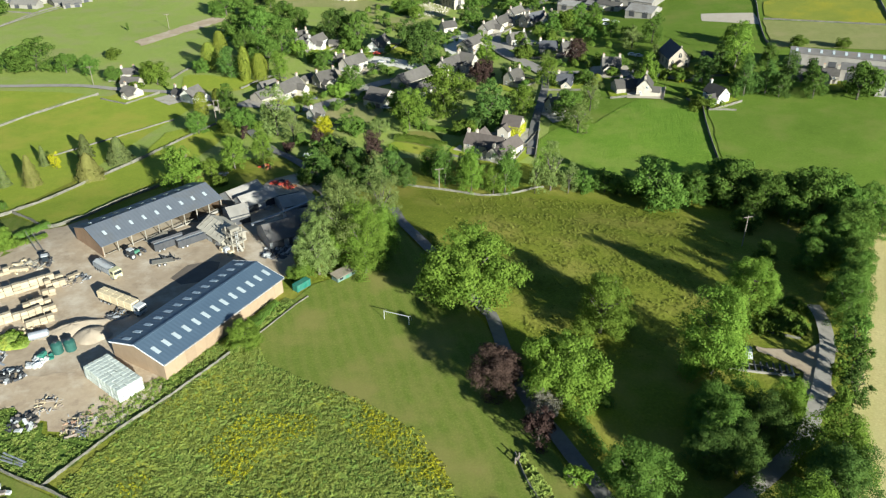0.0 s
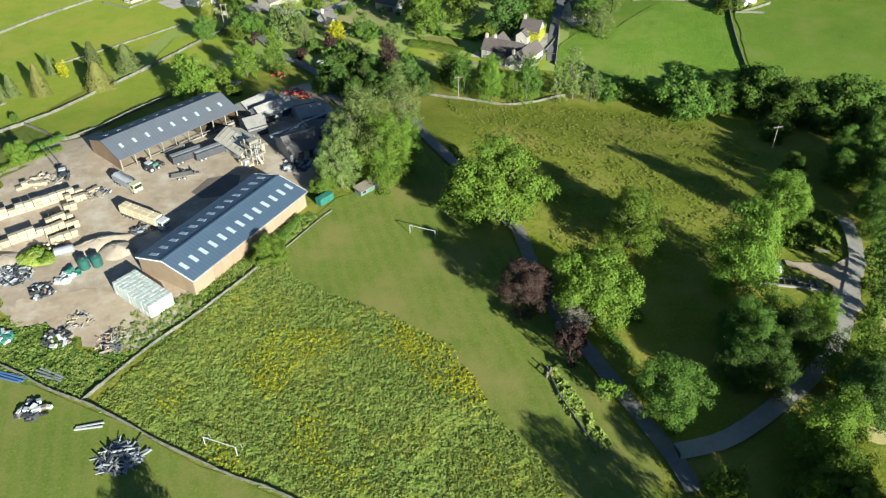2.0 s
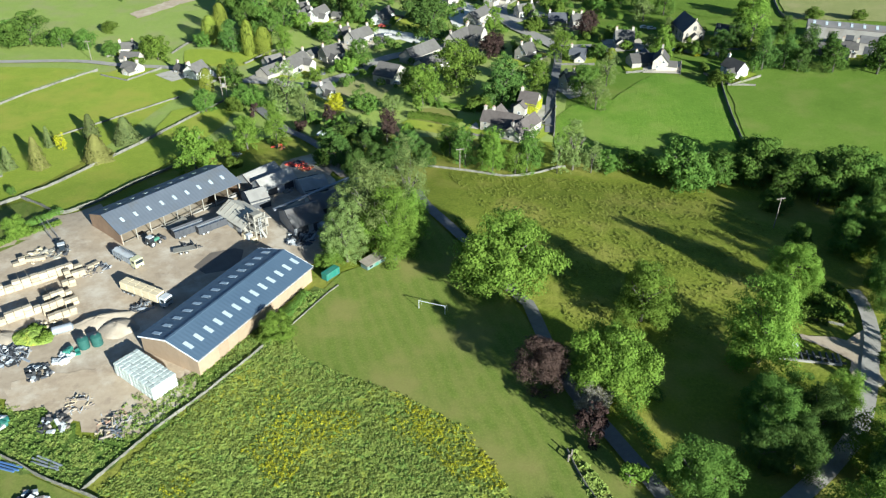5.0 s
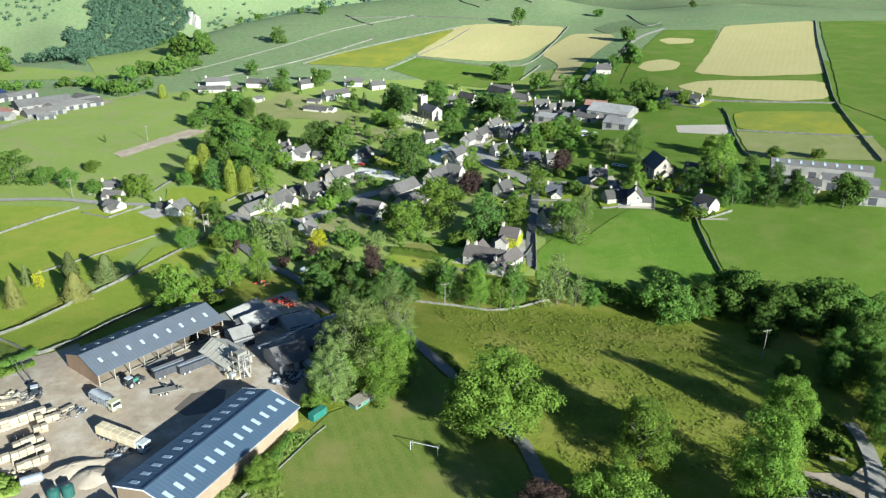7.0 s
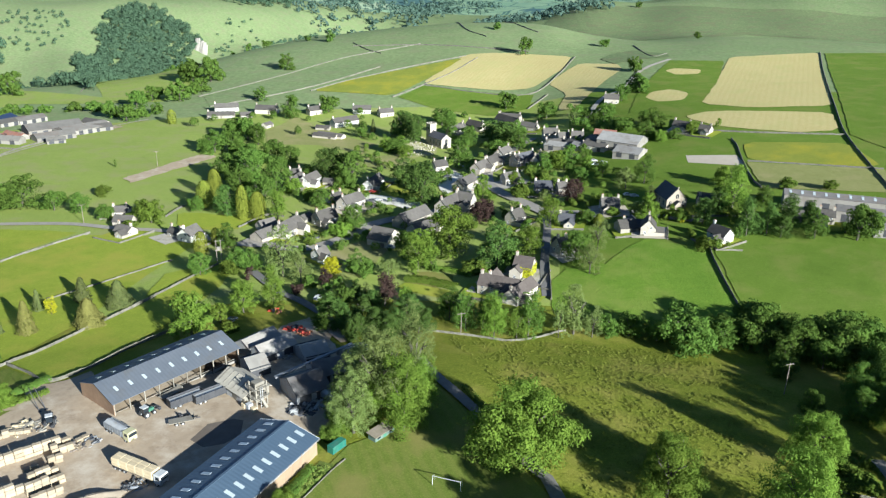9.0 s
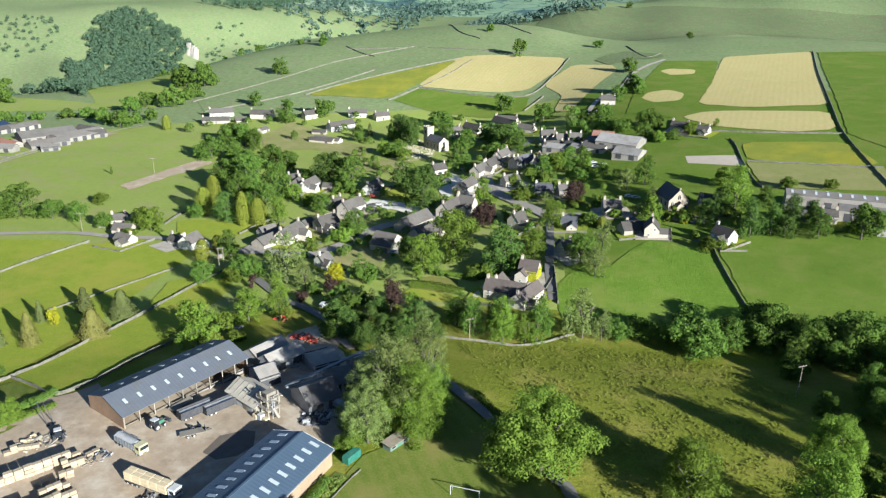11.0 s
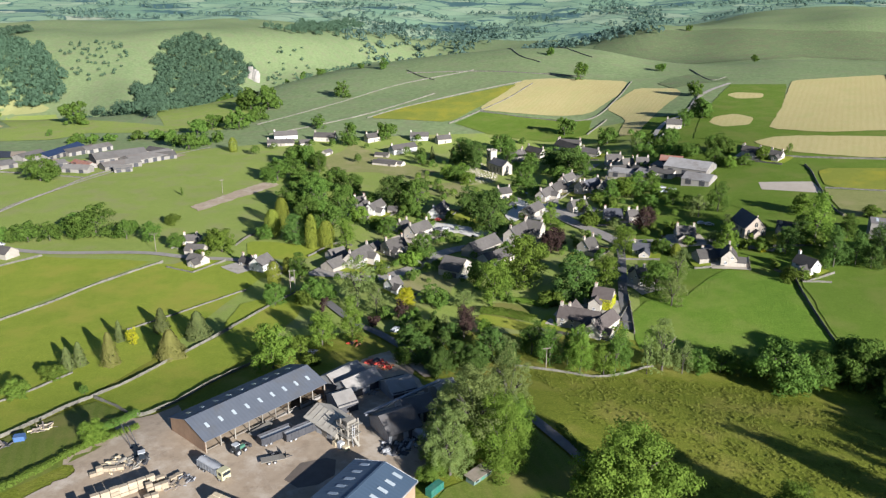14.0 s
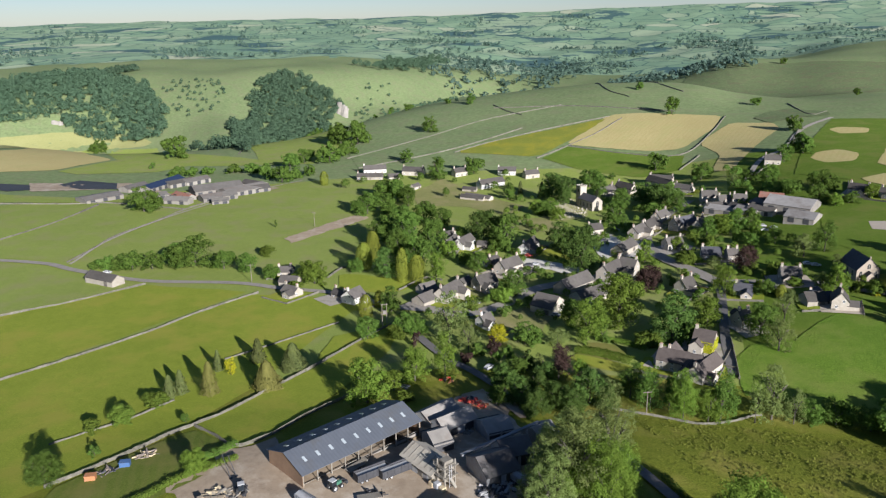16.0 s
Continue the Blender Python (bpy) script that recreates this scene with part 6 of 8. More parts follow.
def flat_trailer(x, y, turn):
    ob = thing("trailer", x, y, turn, "pale flat farm trailer parked on the yard", "trailer")
    part("deck", Mesh().box(-3, -1.15, 0.95, 3, 1.15, 1.1), "pale_steel", ob)
    part("drawbar", Mesh().box(3, -0.1, 0.7, 4.4, 0.1, 0.85), "dark_steel", ob)
    part("headboard", Mesh().box(2.9, -1.15, 1.1, 3.0, 1.15, 1.9), "pale_steel", ob)
    for s in (-1, 1):
        wheel(ob, -1.2, s * 0.95, 0.45)
        wheel(ob, 0.2, s * 0.95, 0.45)


def crate(x, y, turn, mat, label):
    ob = thing("crate", x, y, turn, label, "crate")
    part("body", Mesh().soft_box(-1.3, -0.9, 0.1, 1.3, 0.9, 1.5, 0.08), mat, ob)
    part("lid", Mesh().box(-1.36, -0.96, 1.5, 1.36, 0.96, 1.6), mat, ob)


def stone_plant(x, y, turn):
    """The stone-works: a dusty pitched roof and a lattice screening tower at its end."""
    ob = thing("stone_plant", x, y, turn, "dusty cream stone-crushing plant with a pitched roof and lattice tower", "plant")
    body = gable_body(12, 7.5, 2.9, 4.9, 1.0)
    part("wall", body, "pale_steel", ob, at=pose(-3.6, 0, 0))
    for s in (-1, 1):
        part("roof", roof_slope(12, 7.5, 2.9, 4.9, s, 0.7, 0.16, 0.5), "dusty_roof", ob, at=pose(-3.6, 0, 0))
    for i in range(6):
        part("ridge_rib", Mesh().box(-0.06, -4.2, -0.03, 0.06, 0.05, 0.06, pose(-9 + 2.1 * i, 0, 5.1, 28, 0, 0)), "pale_steel", ob)
    for i in range(5):
        part("front_sheet", Mesh().box(-1.0, -0.04, 0, 1.0, 0.04, 2.3 + 0.5 * (i % 2), pose(-8.6 + 2.2 * i, -3.95, -0.4, 0, 0, 4 * (i % 3 - 1))), "pale_steel" if i % 2 else "grey_steel", ob)
    for px in (3.2, 6.0):
        for py in (-2.6, 0.6):
            part("leg", Mesh().box(px - 0.16, py - 0.16, -1, px + 0.16, py + 0.16, 7.2), "pale_steel", ob)
    for z in (0.4, 2.3, 4.2):
        for py in (-2.6, 0.6):
            part("brace", Mesh().tube((3.2, py, z), (6.0, py, z + 1.9), 0.09, 0.09, 6), "pale_steel", ob)
        for px in (3.2, 6.0):
            part("brace", Mesh().tube((px, 0.6, z), (px, -2.6, z + 1.9), 0.09, 0.09, 6), "pale_steel", ob)
            part("rail", Mesh().box(px - 0.1, -2.6, z + 1.8, px + 0.1, 0.6, z + 2.0), "pale_steel", ob)
    for z in (3.1, 5.6):
        part("deck", Mesh().box(2.6, -3.4, z, 6.6, 1.2, z + 0.12), "pale_steel", ob)
        for px in (2.7, 4.6, 6.5):
            part("handrail_post", Mesh().box(px - 0.04, -3.38, z + 0.12, px + 0.04, -3.3, z + 1.1), "pale_steel", ob)
        part("handrail", Mesh().box(2.65, -3.38, z + 1.1, 6.55, -3.3, z + 1.18), "pale_steel", ob)
    part("screen_box", Mesh().soft_box(3.4, -2.2, 5.75, 5.6, 0.4, 7.0, 0.08), "pale_steel", ob)
    part("hopper", Mesh().add([(3.3, -2.4, 3.0), (5.9, -2.4, 3.0), (5.9, 0.4, 3.0), (3.3, 0.4, 3.0), (4.2, -1.5, 1.0), (5.0, -1.5, 1.0), (5.0, -0.6, 1.0), (4.2, -0.6, 1.0)], [(0, 1, 2, 3), (7, 6, 5, 4), (0, 4, 5, 1), (1, 5, 6, 2), (2, 6, 7, 3), (3, 7, 4, 0)]), "pale_steel", ob)
    part("feed_chute", Mesh().box(-2.6, -0.4, -0.25, 2.6, 0.4, 0.25, pose(1.6, -1.0, 5.4, 0, -22, 0)), "pale_steel", ob)
    part("discharge_chute", Mesh().box(-1.8, -0.35, -0.2, 1.8, 0.35, 0.2, pose(7.0, -1.2, 2.2, 0, 38, 0)), "pale_steel", ob)
    for i in range(3):
        part("bin", Mesh().soft_box(2.4 + 1.7 * i, -4.9 + 0.2 * i, -1, 3.9 + 1.7 * i, -3.5 + 0.2 * i, 1.5 + 0.5 * (i % 2), 0.1), "grey_steel" if i % 2 else "load_cream", ob)
    part("ladder", Mesh().box(6.7, -1.8, -1, 6.8, -1.7, 6.6).box(6.7, -1.2, -1, 6.8, -1.1, 6.6).box(6.7, -1.7, 1, 6.8, -1.2, 1.1).box(6.7, -1.7, 3, 6.8, -1.2, 3.1).box(6.7, -1.7, 5, 6.8, -1.2, 5.1), "grey_steel", ob)


def conveyor(x, y, turn):
    ob = thing("conveyor", x, y, turn, "long inclined steel conveyor across the yard", "conveyor")
    part("belt_frame", Mesh().box(0, -0.45, 0, 24, 0.45, 0.5, pose(0, 0, 3.6, 0, -6, 0)), "galvanised", ob)
    for px, h in ((3, 3.9), (11, 4.7), (20, 5.6)):
        part("trestle", Mesh().tube((px, -0.9, -2), (px, -0.2, h), 0.1, 0.08, 6).tube((px, 0.9, -2), (px, 0.2, h), 0.1, 0.08, 6), "grey_steel", ob)


def low_hut(x, y, turn):
    ob = thing("low_hut", x, y, turn, "low green timber hut with a weathered flat roof beside trees", "hut")
    part("wall", Mesh().box(-3.2, -1.2, -0.5, 3.2, 1.2, 1.5), "hut_green", ob)
    part("roof", Mesh().add([(-3.5, -1.6, 1.45), (3.5, -1.6, 1.45), (3.5, 1.6, 1.8), (-3.5, 1.6, 1.8), (-3.5, -1.6, 1.6), (3.5, -1.6, 1.6), (3.5, 1.6, 1.95), (-3.5, 1.6, 1.95)], [(0, 3, 2, 1), (4, 5, 6, 7), (0, 1, 5, 4), (1, 2, 6, 5), (2, 3, 7, 6), (3, 0, 4, 7)]), "hut_roof", ob)
    part("door", Mesh().box(-0.5, -1.26, 0, 0.5, -1.2, 1.42), "tractor_green", ob)
    for s in (-2.0, 2.0):
        part("window", Mesh().box(s - 0.5, -1.25, 0.6, s + 0.5, -1.2, 1.2), "glass", ob)


def parking_rack(x, y, turn):
    """A low kerb with dark sleepers laid side by side behind it."""
    ob = thing("parking_rack", x, y, turn, "parking bays marked by dark sleepers behind a pale kerb", "parking bay")
    part("kerb", Mesh().box(-7, -0.25, 0, 7, 0.15, 0.45), "wall_grey", ob)
    part("end_kerb", Mesh().box(6.8, 0.15, 0, 7.1, 3.4, 0.45), "wall_grey", ob)
    for i in range(10):
        part("sleeper", shared("sleeper", lambda: Mesh().box(-0.16, 0.3, 0, 0.16, 3.4, 0.5).data("sleeper", "dark_steel")), "", ob, at=pose(-6.3 + 1.35 * i, 0, 0))


def gate_post(x, y):
    ob = thing("gate", x, y, 60, "small timber field gate with two posts", "gate")
    for s in (-0.7, 0.7):
        part("post", Mesh().box(s - 0.1, -0.1, -0.3, s + 0.1, 0.1, 1.9), "pole_wood", ob)
    part("rail", Mesh().box(-0.6, -0.04, 0.4, 0.6, 0.04, 0.55).box(-0.6, -0.04, 1.1, 0.6, 0.04, 1.25).box(-0.05, -0.03, 0.4, 0.05, 0.03, 1.25), "pole_wood", ob)


def inside_poly(x, y, pts):
    hit, n = False, len(pts)
    for i in range(n):
        (ax, ay), (bx, by) = pts[i], pts[(i + 1) % n]
        if (ay > y) != (by > y) and x < (bx - ax) * (y - ay) / (by - ay) + ax:
            hit = not hit
    return hit


def wood_in(name, label, count, tall, pts):
    xs, ys = [p[0] for p in pts], [p[1] for p in pts]
    wood(name, label, "hazed_gorge_leaf", lambda x, y: inside_poly(x + 25 * noise.noise((x * 0.012, y * 0.012, 1.0)), y + 25 * noise.noise((x * 0.012, y * 0.012, 5.0)), pts), count, tall, 130, 0.10,
         lambda g: (g.uniform(min(xs) - 20, max(xs) + 20), g.uniform(min(ys) - 20, max(ys) + 20)))


def gravestones(pts):
    g = random.Random(3)
    m = Mesh()
    xs, ys = [p[0] for p in pts], [p[1] for p in pts]
    for _ in range(620):
        x, y = g.uniform(min(xs), max(xs)), g.uniform(min(ys), max(ys))
        if inside_poly(x, y, pts):
            h = g.uniform(0.5, 1.0)
            m.box(-0.3, -0.1, -0.4, 0.3, 0.1, h, pose(x, y, land(x, y), g.uniform(-6, 6), 0, 40 + g.uniform(-10, 10)))
    ob = new("gravestones", m.data("gravestones", "limestone"))
    tagged(ob, "old cream headstones crowded in the churchyard", "gravestones", "", "stuff")


def tufts(mat, count, size, label, pts):
    """Standing tussocks, thicker in some places than in others."""
    g = np.random.default_rng(count)
    xs, ys = [p[0] for p in pts], [p[1] for p in pts]
    cs, ns = [], []
    tries = 0
    while len(cs) < count and tries < count * 12:
        tries += 1
        x, y = g.uniform(min(xs), max(xs)), g.uniform(min(ys), max(ys))
        if 0.8 * noise.noise((x * 0.16, y * 0.16, 1.0)) + 0.9 * noise.noise((x * 0.7, y * 0.7, 3.0)) < g.uniform(-0.1, 0.45) or not inside_poly(x, y, pts):
            continue
        cs.append((x, y, land(x, y) + 0.16 + size * g.uniform(0.0, 0.3)))
        ns.append((0.25 + g.normal() * 0.35, -0.25 + g.normal() * 0.35, 0.9))
    v = sprigs(np.array(cs), np.array(ns), size * g.uniform(0.6, 1.8, (len(cs), 1)), 0.4)
    me = bpy.data.meshes.new("tussocks")
    me.from_pydata(v.tolist(), [], np.arange(len(v)).reshape(-1, 3).tolist())
    me.materials.append(MATS[mat])
    tagged(new("tussocks", me), label, "grass", "", "stuff")


def clumps(mat, count, radius, tall, label, pts, patchy=0.0):
    """Leafy clumps of tall plants, each a small dome of sprays; patchy gathers them in drifts."""
    g = np.random.default_rng(count + 1)
    xs, ys = [p[0] for p in pts], [p[1] for p in pts]
    cs, ns = [], []
    made = tries = 0
    while made < count and tries < count * 15:
        tries += 1
        x, y = g.uniform(min(xs), max(xs)), g.uniform(min(ys), max(ys))
        if noise.noise((x * 0.09, y * 0.09, 4.0)) < patchy - 0.35 + g.uniform(-0.25, 0.25) or not inside_poly(x, y, pts):
            continue
        made += 1
        r, h = radius * g.uniform(0.6, 1.4), tall * g.uniform(0.6, 1.3)
        d = g.normal(0, 1, (12, 3))
        d[:, 2] = np.abs(d[:, 2]) + 0.2
        d /= np.linalg.norm(d, axis=1)[:, None]
        cs.append(np.array([x, y, land(x, y) + 0.12]) + d * np.array([r, r, h]))
        ns.append(d)
    v = sprigs(np.concatenate(cs), np.concatenate(ns), radius * 0.42, 0.3)
    me = bpy.data.meshes.new("weed_clumps")
    me.from_pydata(v.tolist(), [], np.arange(len(v)).reshape(-1, 3).tolist())
    me.materials.append(MATS[mat])
    tagged(new("weed_clumps", me), label, "weeds", "", "stuff")


def crag(x, y, turn, wide, tall, label):
    """A broken limestone face in steps."""
    g = random.Random(int(x))
    ob = thing("crag", x, y, turn, label, "rock")
    for i in range(9):
        w, h = wide * g.uniform(0.12, 0.3), tall * g.uniform(0.4, 1.0)
        px = wide * (i / 8 - 0.5)
        v, f = [], []
        n = 9
        for k in range(4):
            for q in range(n):
                a = 2 * math.pi * q / n
                rr = w * (1 - 0.16 * k) * (1 + 0.3 * noise.noise((i, q * 0.9, k)))
                v.append((px + rr * math.cos(a), rr * 0.6 * math.sin(a) + k * 2, -8 + (h + 8) * k / 3 + 2 * noise.noise((q, k, i))))
        for k in range(3):
            for q in range(n):
                f.append((k * n + q, k * n + (q + 1) % n, (k + 1) * n + (q + 1) % n, (k + 1) * n + q))
        f.append(tuple(range(3 * n, 4 * n)))
        part("rock_face", Mesh().add(v, f), "crag", ob)

# ---------------------------------------------------------------- the sawmill and farm yard
boarded_shed(-48.8, 133.4, 65.7, 38.4, 16.0, 4.6, 6.6, 0.0)
open_barn(-81.0, 179.0, 53.5, 37.4, 15.6, 4.6, 7.2, -0.2)
goal(-3.6, 137.8, -16)
goal(-31.2, 73.4, -15)
bale_stack(-60.0, 110.6, -33, 11, 5)
lorry(-81.1, 151.9, -32, 9.5, "yellow_paint", "bulk", "tipper lorry with a yellow cab and sheeted grey body")
lorry(-70.7, 137.7, -24, 14.5, "white_paint", "bales", "flatbed lorry with a white cab loaded with cream bales")
tractor(-78.3, 160.6, 60, "tractor_green", "green tractor with a white cab roof beside the barn")
tractor(-100.0, 155.4, 120, "blue_paint", "dark blue loader tractor among sawn stone")
open_skip(-70.9, 167.0, 45, 9.0)
open_skip(-65.4, 169.6, 45, 9.0)
container(-29.5, 150.0, 57, 5.6, "teal_paint", "green steel storage container beside the shed")
tank(-77.3, 119.4, 1.15, 2.6, "green_tank", "dark green plastic tank on the yard")
tank(-74.9, 120.6, 1.15, 2.6, "green_tank", "dark green plastic tank on the yard")
pole(90.0, 191.0, 10)
pole(-1.4, 222.9, 8)
pole(-99.1, 283.6, 10, "double")
church(-19.9, 523.4, -52)
chapel(97.6, 358.6, -80)

# ---------------------------------------------------------------- village and farms
block_row(-101.8, 139.3, 40.3, 14, 3, (1.9, 1.2, 0.85), group="long wall of stone blocks")
block_row(-99.2, 125.4, 41.5, 9, 3, (1.9, 1.2, 0.85), group="second wall of stone blocks")
block_row(-86.9, 129.2, 40.5, 4, 2, (1.5, 1.2, 0.9), group="stacked stone blocks")
block_row(-88.8, 132.2, 45.7, 5, 3, (1.5, 1.2, 0.9), group="stacked stone blocks")
block_row(-90.7, 134.9, 43.8, 4, 3, (1.5, 1.2, 0.9), group="stacked stone blocks")
block_row(-91.1, 140.8, 37.8, 2, 2, (1.5, 1.2, 0.9), group="stacked stone blocks")
block_row(-91.3, 144.4, 40.4, 3, 3, (1.5, 1.2, 0.9), group="stacked stone blocks")
block_row(-94.0, 146.6, 37.5, 3, 2, (1.5, 1.2, 0.9), group="stacked stone blocks")
block_row(-95.2, 138.1, 42.2, 2, 1, (1.5, 1.2, 0.9), group="stacked stone blocks")
block_row(-104.9, 151.0, 18.8, 3, 1, (1.5, 1.2, 0.9), group="stacked stone blocks")
block_row(-107.9, 148.8, 37.2, 2, 2, (1.5, 1.2, 0.9), group="stacked stone blocks")
block_row(-89.1, 149.2, 49.1, 2, 1, (1.5, 1.2, 0.9), group="stacked stone blocks")
heap(-78.2, 127.9, 9.5, 3.0, 1.8, "spoil", "long ridge of pale dug sand", turn=35)
heap(-72.8, 126.2, 5.0, 4.0, 1.9, "spoil", "heap of pale dug sand beside the shed")
heap(-90.1, 122.1, 5.5, 4.0, 1.8, "meadow", "weed-covered green soil mound", "soil_mound")
heap(-97.1, 120.7, 5.0, 3.5, 1.2, "spoil", "low heap of pale rubble")
lying_tank(-84.4, 124.1, 30)
scrap(-70.6, 133.9, 2.6, 30, ("dark_steel", "galvanised"), "dark farm implements parked together", (0.8, 2.4), (0.12, 0.5))
scrap(-87.1, 148.4, 2.0, 22, ("dark_steel", "grey_steel"), "dark steel machine parts beside the blocks", (0.8, 2.6), (0.12, 0.5))
scrap(-105.2, 153.0, 3.0, 36, ("pale_steel", "load_cream"), "pale sawing machinery and timber", (0.8, 3.2), (0.15, 0.7))
scrap(-100.7, 154.1, 3.2, 34, ("pale_steel", "dark_steel"), "pale machine frame and dark loader parts", (0.8, 3.2), (0.12, 0.6))
scrap(-61.5, 98.3, 3.6, 70, ("clay", "load_cream", "pole_wood", "grey_steel"), "flat litter of broken tiles, boards and rubble", (0.5, 2.2), (0.05, 0.25))
scrap(-70.8, 102.9, 3.0, 50, ("load_cream", "grey_steel", "pole_wood"), "flat litter of stone chips and boards", (0.4, 1.6), (0.05, 0.3))
scrap(-93.2, 115.7, 3.4, 60, ("galvanised", "grey_steel", "white_paint"), "pale bent sheeting and rails in weeds", (1.0, 3.2), (0.06, 0.35))
scrap(-89.0, 126.7, 2.6, 34, ("block_stone", "load_cream"), "broken stone offcuts beside the blocks", (0.4, 1.3), (0.3, 0.8))
scrap(-89.4, 146.9, 2.6, 30, ("block_stone", "pole_wood"), "stone offcuts and pallets in the yard", (0.4, 1.3), (0.2, 0.6))
scrap(-69.6, 160.1, 1.4, 9, ("rubber", "dark_steel"), "dark implement abandoned in the yard", (0.8, 2.0), (0.2, 0.6))
tree("bush", -90.7, 123.0, 1.9, 2.3)
tree("hedge_tree", -87.5, 121.0, 1.8, 1.9)
mast(-104.9, 160.0, 7.0)
mast(-104.0, 161.2, 6.0)
flat_trailer(-68.8, 158.0, 25)
flat_trailer(-75.8, 169.8, 60)
beam_stack(-44.4, 71.1, 51, 1, 3.5, "grey_steel", "pale steel channel leaning out of a scrap heap")
scrap(-48.3, 70.6, 3.6, 130, ("galvanised", "galvanised", "dark_steel", "grey_steel"), "tangled heap of galvanised rails and pipes on grass", (1.0, 4.0), (0.08, 0.3))
beam_stack(-56.1, 76.5, 17, 2, 4.8, "grey_steel", "two pale steel beams lying on grass")
scrap(-68.0, 79.2, 2.6, 30, ("rubber", "white_paint", "dark_steel", "pole_wood"), "white bags, tyres and scrap on grass", (0.6, 1.8), (0.4, 1.1))
scrap(-91.6, 115.3, 3.8, 80, ("galvanised", "dark_steel", "grey_steel", "rubber"), "pile of weathered galvanised sheeting", (1.0, 3.4), (0.1, 0.6))
scrap(-73.0, 97.4, 3.0, 46, ("rubber", "dark_steel", "pole_wood", "white_paint"), "old tyres and scrap metal in weeds", (0.6, 1.8), (0.3, 0.8))
scrap(-83.1, 110.9, 2.6, 40, ("rubber", "dark_steel", "white_paint"), "scrap metal and white sacks in weeds", (0.6, 1.8), (0.3, 0.9))
scrap(-61.0, 96.1, 2.4, 26, ("pole_wood", "galvanised", "dark_steel"), "weathered boards and sheets on bare ground", (1.0, 2.6), (0.08, 0.4))
scrap(-84.0, 96.4, 2.4, 24, ("teal_paint", "white_paint"), "teal tarpaulin and white sacks", (1.2, 2.6), (0.5, 1.4))
beam_stack(-77.2, 86.7, -14, 3, 7.0, "blue_paint", "blue steel beams beside the wall")
beam_stack(-69.5, 87.8, -17, 3, 6.1, "galvanised", "long pale pipes lying in weeds")
scrap(-79.4, 117.4, 1.6, 12, ("teal_paint", "white_paint"), "teal sheets and a white bag", (1.0, 2.0), (0.5, 1.0))
scrap(-80.1, 114.9, 1.5, 10, ("white_paint",), "white plastic bags of waste", (0.9, 1.3), (0.8, 1.1))
scrap(-133.3, 169.3, 2.4, 22, ("load_cream", "pole_wood"), "pale pallets and planks by the wall", (1.5, 4.0), (0.1, 0.5))
crate(-135.6, 162.8, 20, "blue_paint", "blue painted steel crate by the wall")
crate(-140.4, 155.4, 20, "orange_paint", "rusty orange machine body by the wall")
scrap(-138.5, 159.5, 2.2, 16, ("pole_wood", "dark_steel"), "dark timber and junk along the wall", (1.5, 3.5), (0.15, 0.5))
scrap(-54.9, 219.2, 2.8, 30, ("red_paint", "red_paint", "dark_steel"), "red farm machinery parked together", (0.8, 2.4), (0.3, 0.9))
scrap(-50.5, 215.8, 2.4, 24, ("red_paint", "orange_paint"), "red farm machinery parked together", (0.8, 2.4), (0.3, 0.9))
scrap(-64.9, 236.0, 2.2, 18, ("orange_paint", "red_paint", "dark_steel"), "rust-red implements on grass", (0.8, 2.4), (0.2, 0.7))
scrap(-40.9, 165.9, 3.4, 44, ("dark_steel", "grey_steel", "dark_steel"), "dark crushing machinery and scrap", (0.8, 3.0), (0.2, 1.0))
scrap(-37.0, 168.8, 3.0, 36, ("dark_steel", "grey_steel"), "dark machine parts beside the shed", (0.8, 3.0), (0.2, 1.0))
scrap(-52.9, 195.7, 2.6, 28, ("grey_steel", "pale_steel"), "steel machine parts outside the old shed", (0.8, 2.6), (0.2, 0.8))
lorry(-35.3, 171.0, 140, 8.0, "white_paint", "bulk", "blue and white lorry parked in the shade")
stone_plant(-55.2, 171.3, -40)
conveyor(-49.9, 175.2, 40)
low_hut(-19.8, 156.2, 52)
scrap(-77.0, 226.5, 1.8, 14, ("white_paint", "pale_steel"), "white garden seats and boards on grass", (0.8, 2.0), (0.1, 0.4))
car(-32.6, 308.5, -10, "white_paint", "white car parked in front of a barn")
car(-50.9, 395.2, 5, "red_paint", "red car on the lawn beside a drive")
car(-49.4, 377.7, 5, "dark_steel", "dark car parked on a concrete drive")
car(-45.9, 380.0, 15, "grey_steel", "grey car parked on a concrete drive")
car(-67.4, 318.0, 20, "dark_steel", "dark car on the village road")
car(-69.7, 317.0, 20, "white_paint", "white car on the village road")
car(78.6, 437.3, 10, "white_paint", "white van parked on grass")
car(73.2, 434.2, 10, "white_paint", "white car parked on grass")
car(73.8, 442.8, 10, "grey_steel", "grey car parked on grass")
car(-255.5, 333.4, 10, "white_paint", "white car at the road junction")
car(80.6, 374.5, 0, "white_paint", "white car beside a stone house")
car(83.5, 372.0, 0, "white_paint", "white car beside a stone house")
car(-11.4, 429.8, 0, "dark_steel", "dark car in the street")
car(-4.5, 456.0, 30, "white_paint", "white car in the street")
car(-52.5, 249.0, 60, "white_paint", "white car under garden trees")
car(76.7, 133.7, 80, "white_paint", "white car in the parking bays")
parking_rack(77.8, 127.3, -6)
pole(-187.9, 446.8, 9)
pole(-177.4, 331.1, 9)
gate_post(25.1, 95.5)
crag(-473.9, 1353.4, -20, 34, 20, "white limestone cliff above the gorge")
crag(-863.1, 1104.4, 10, 16, 9, "pale limestone crag on a knoll")

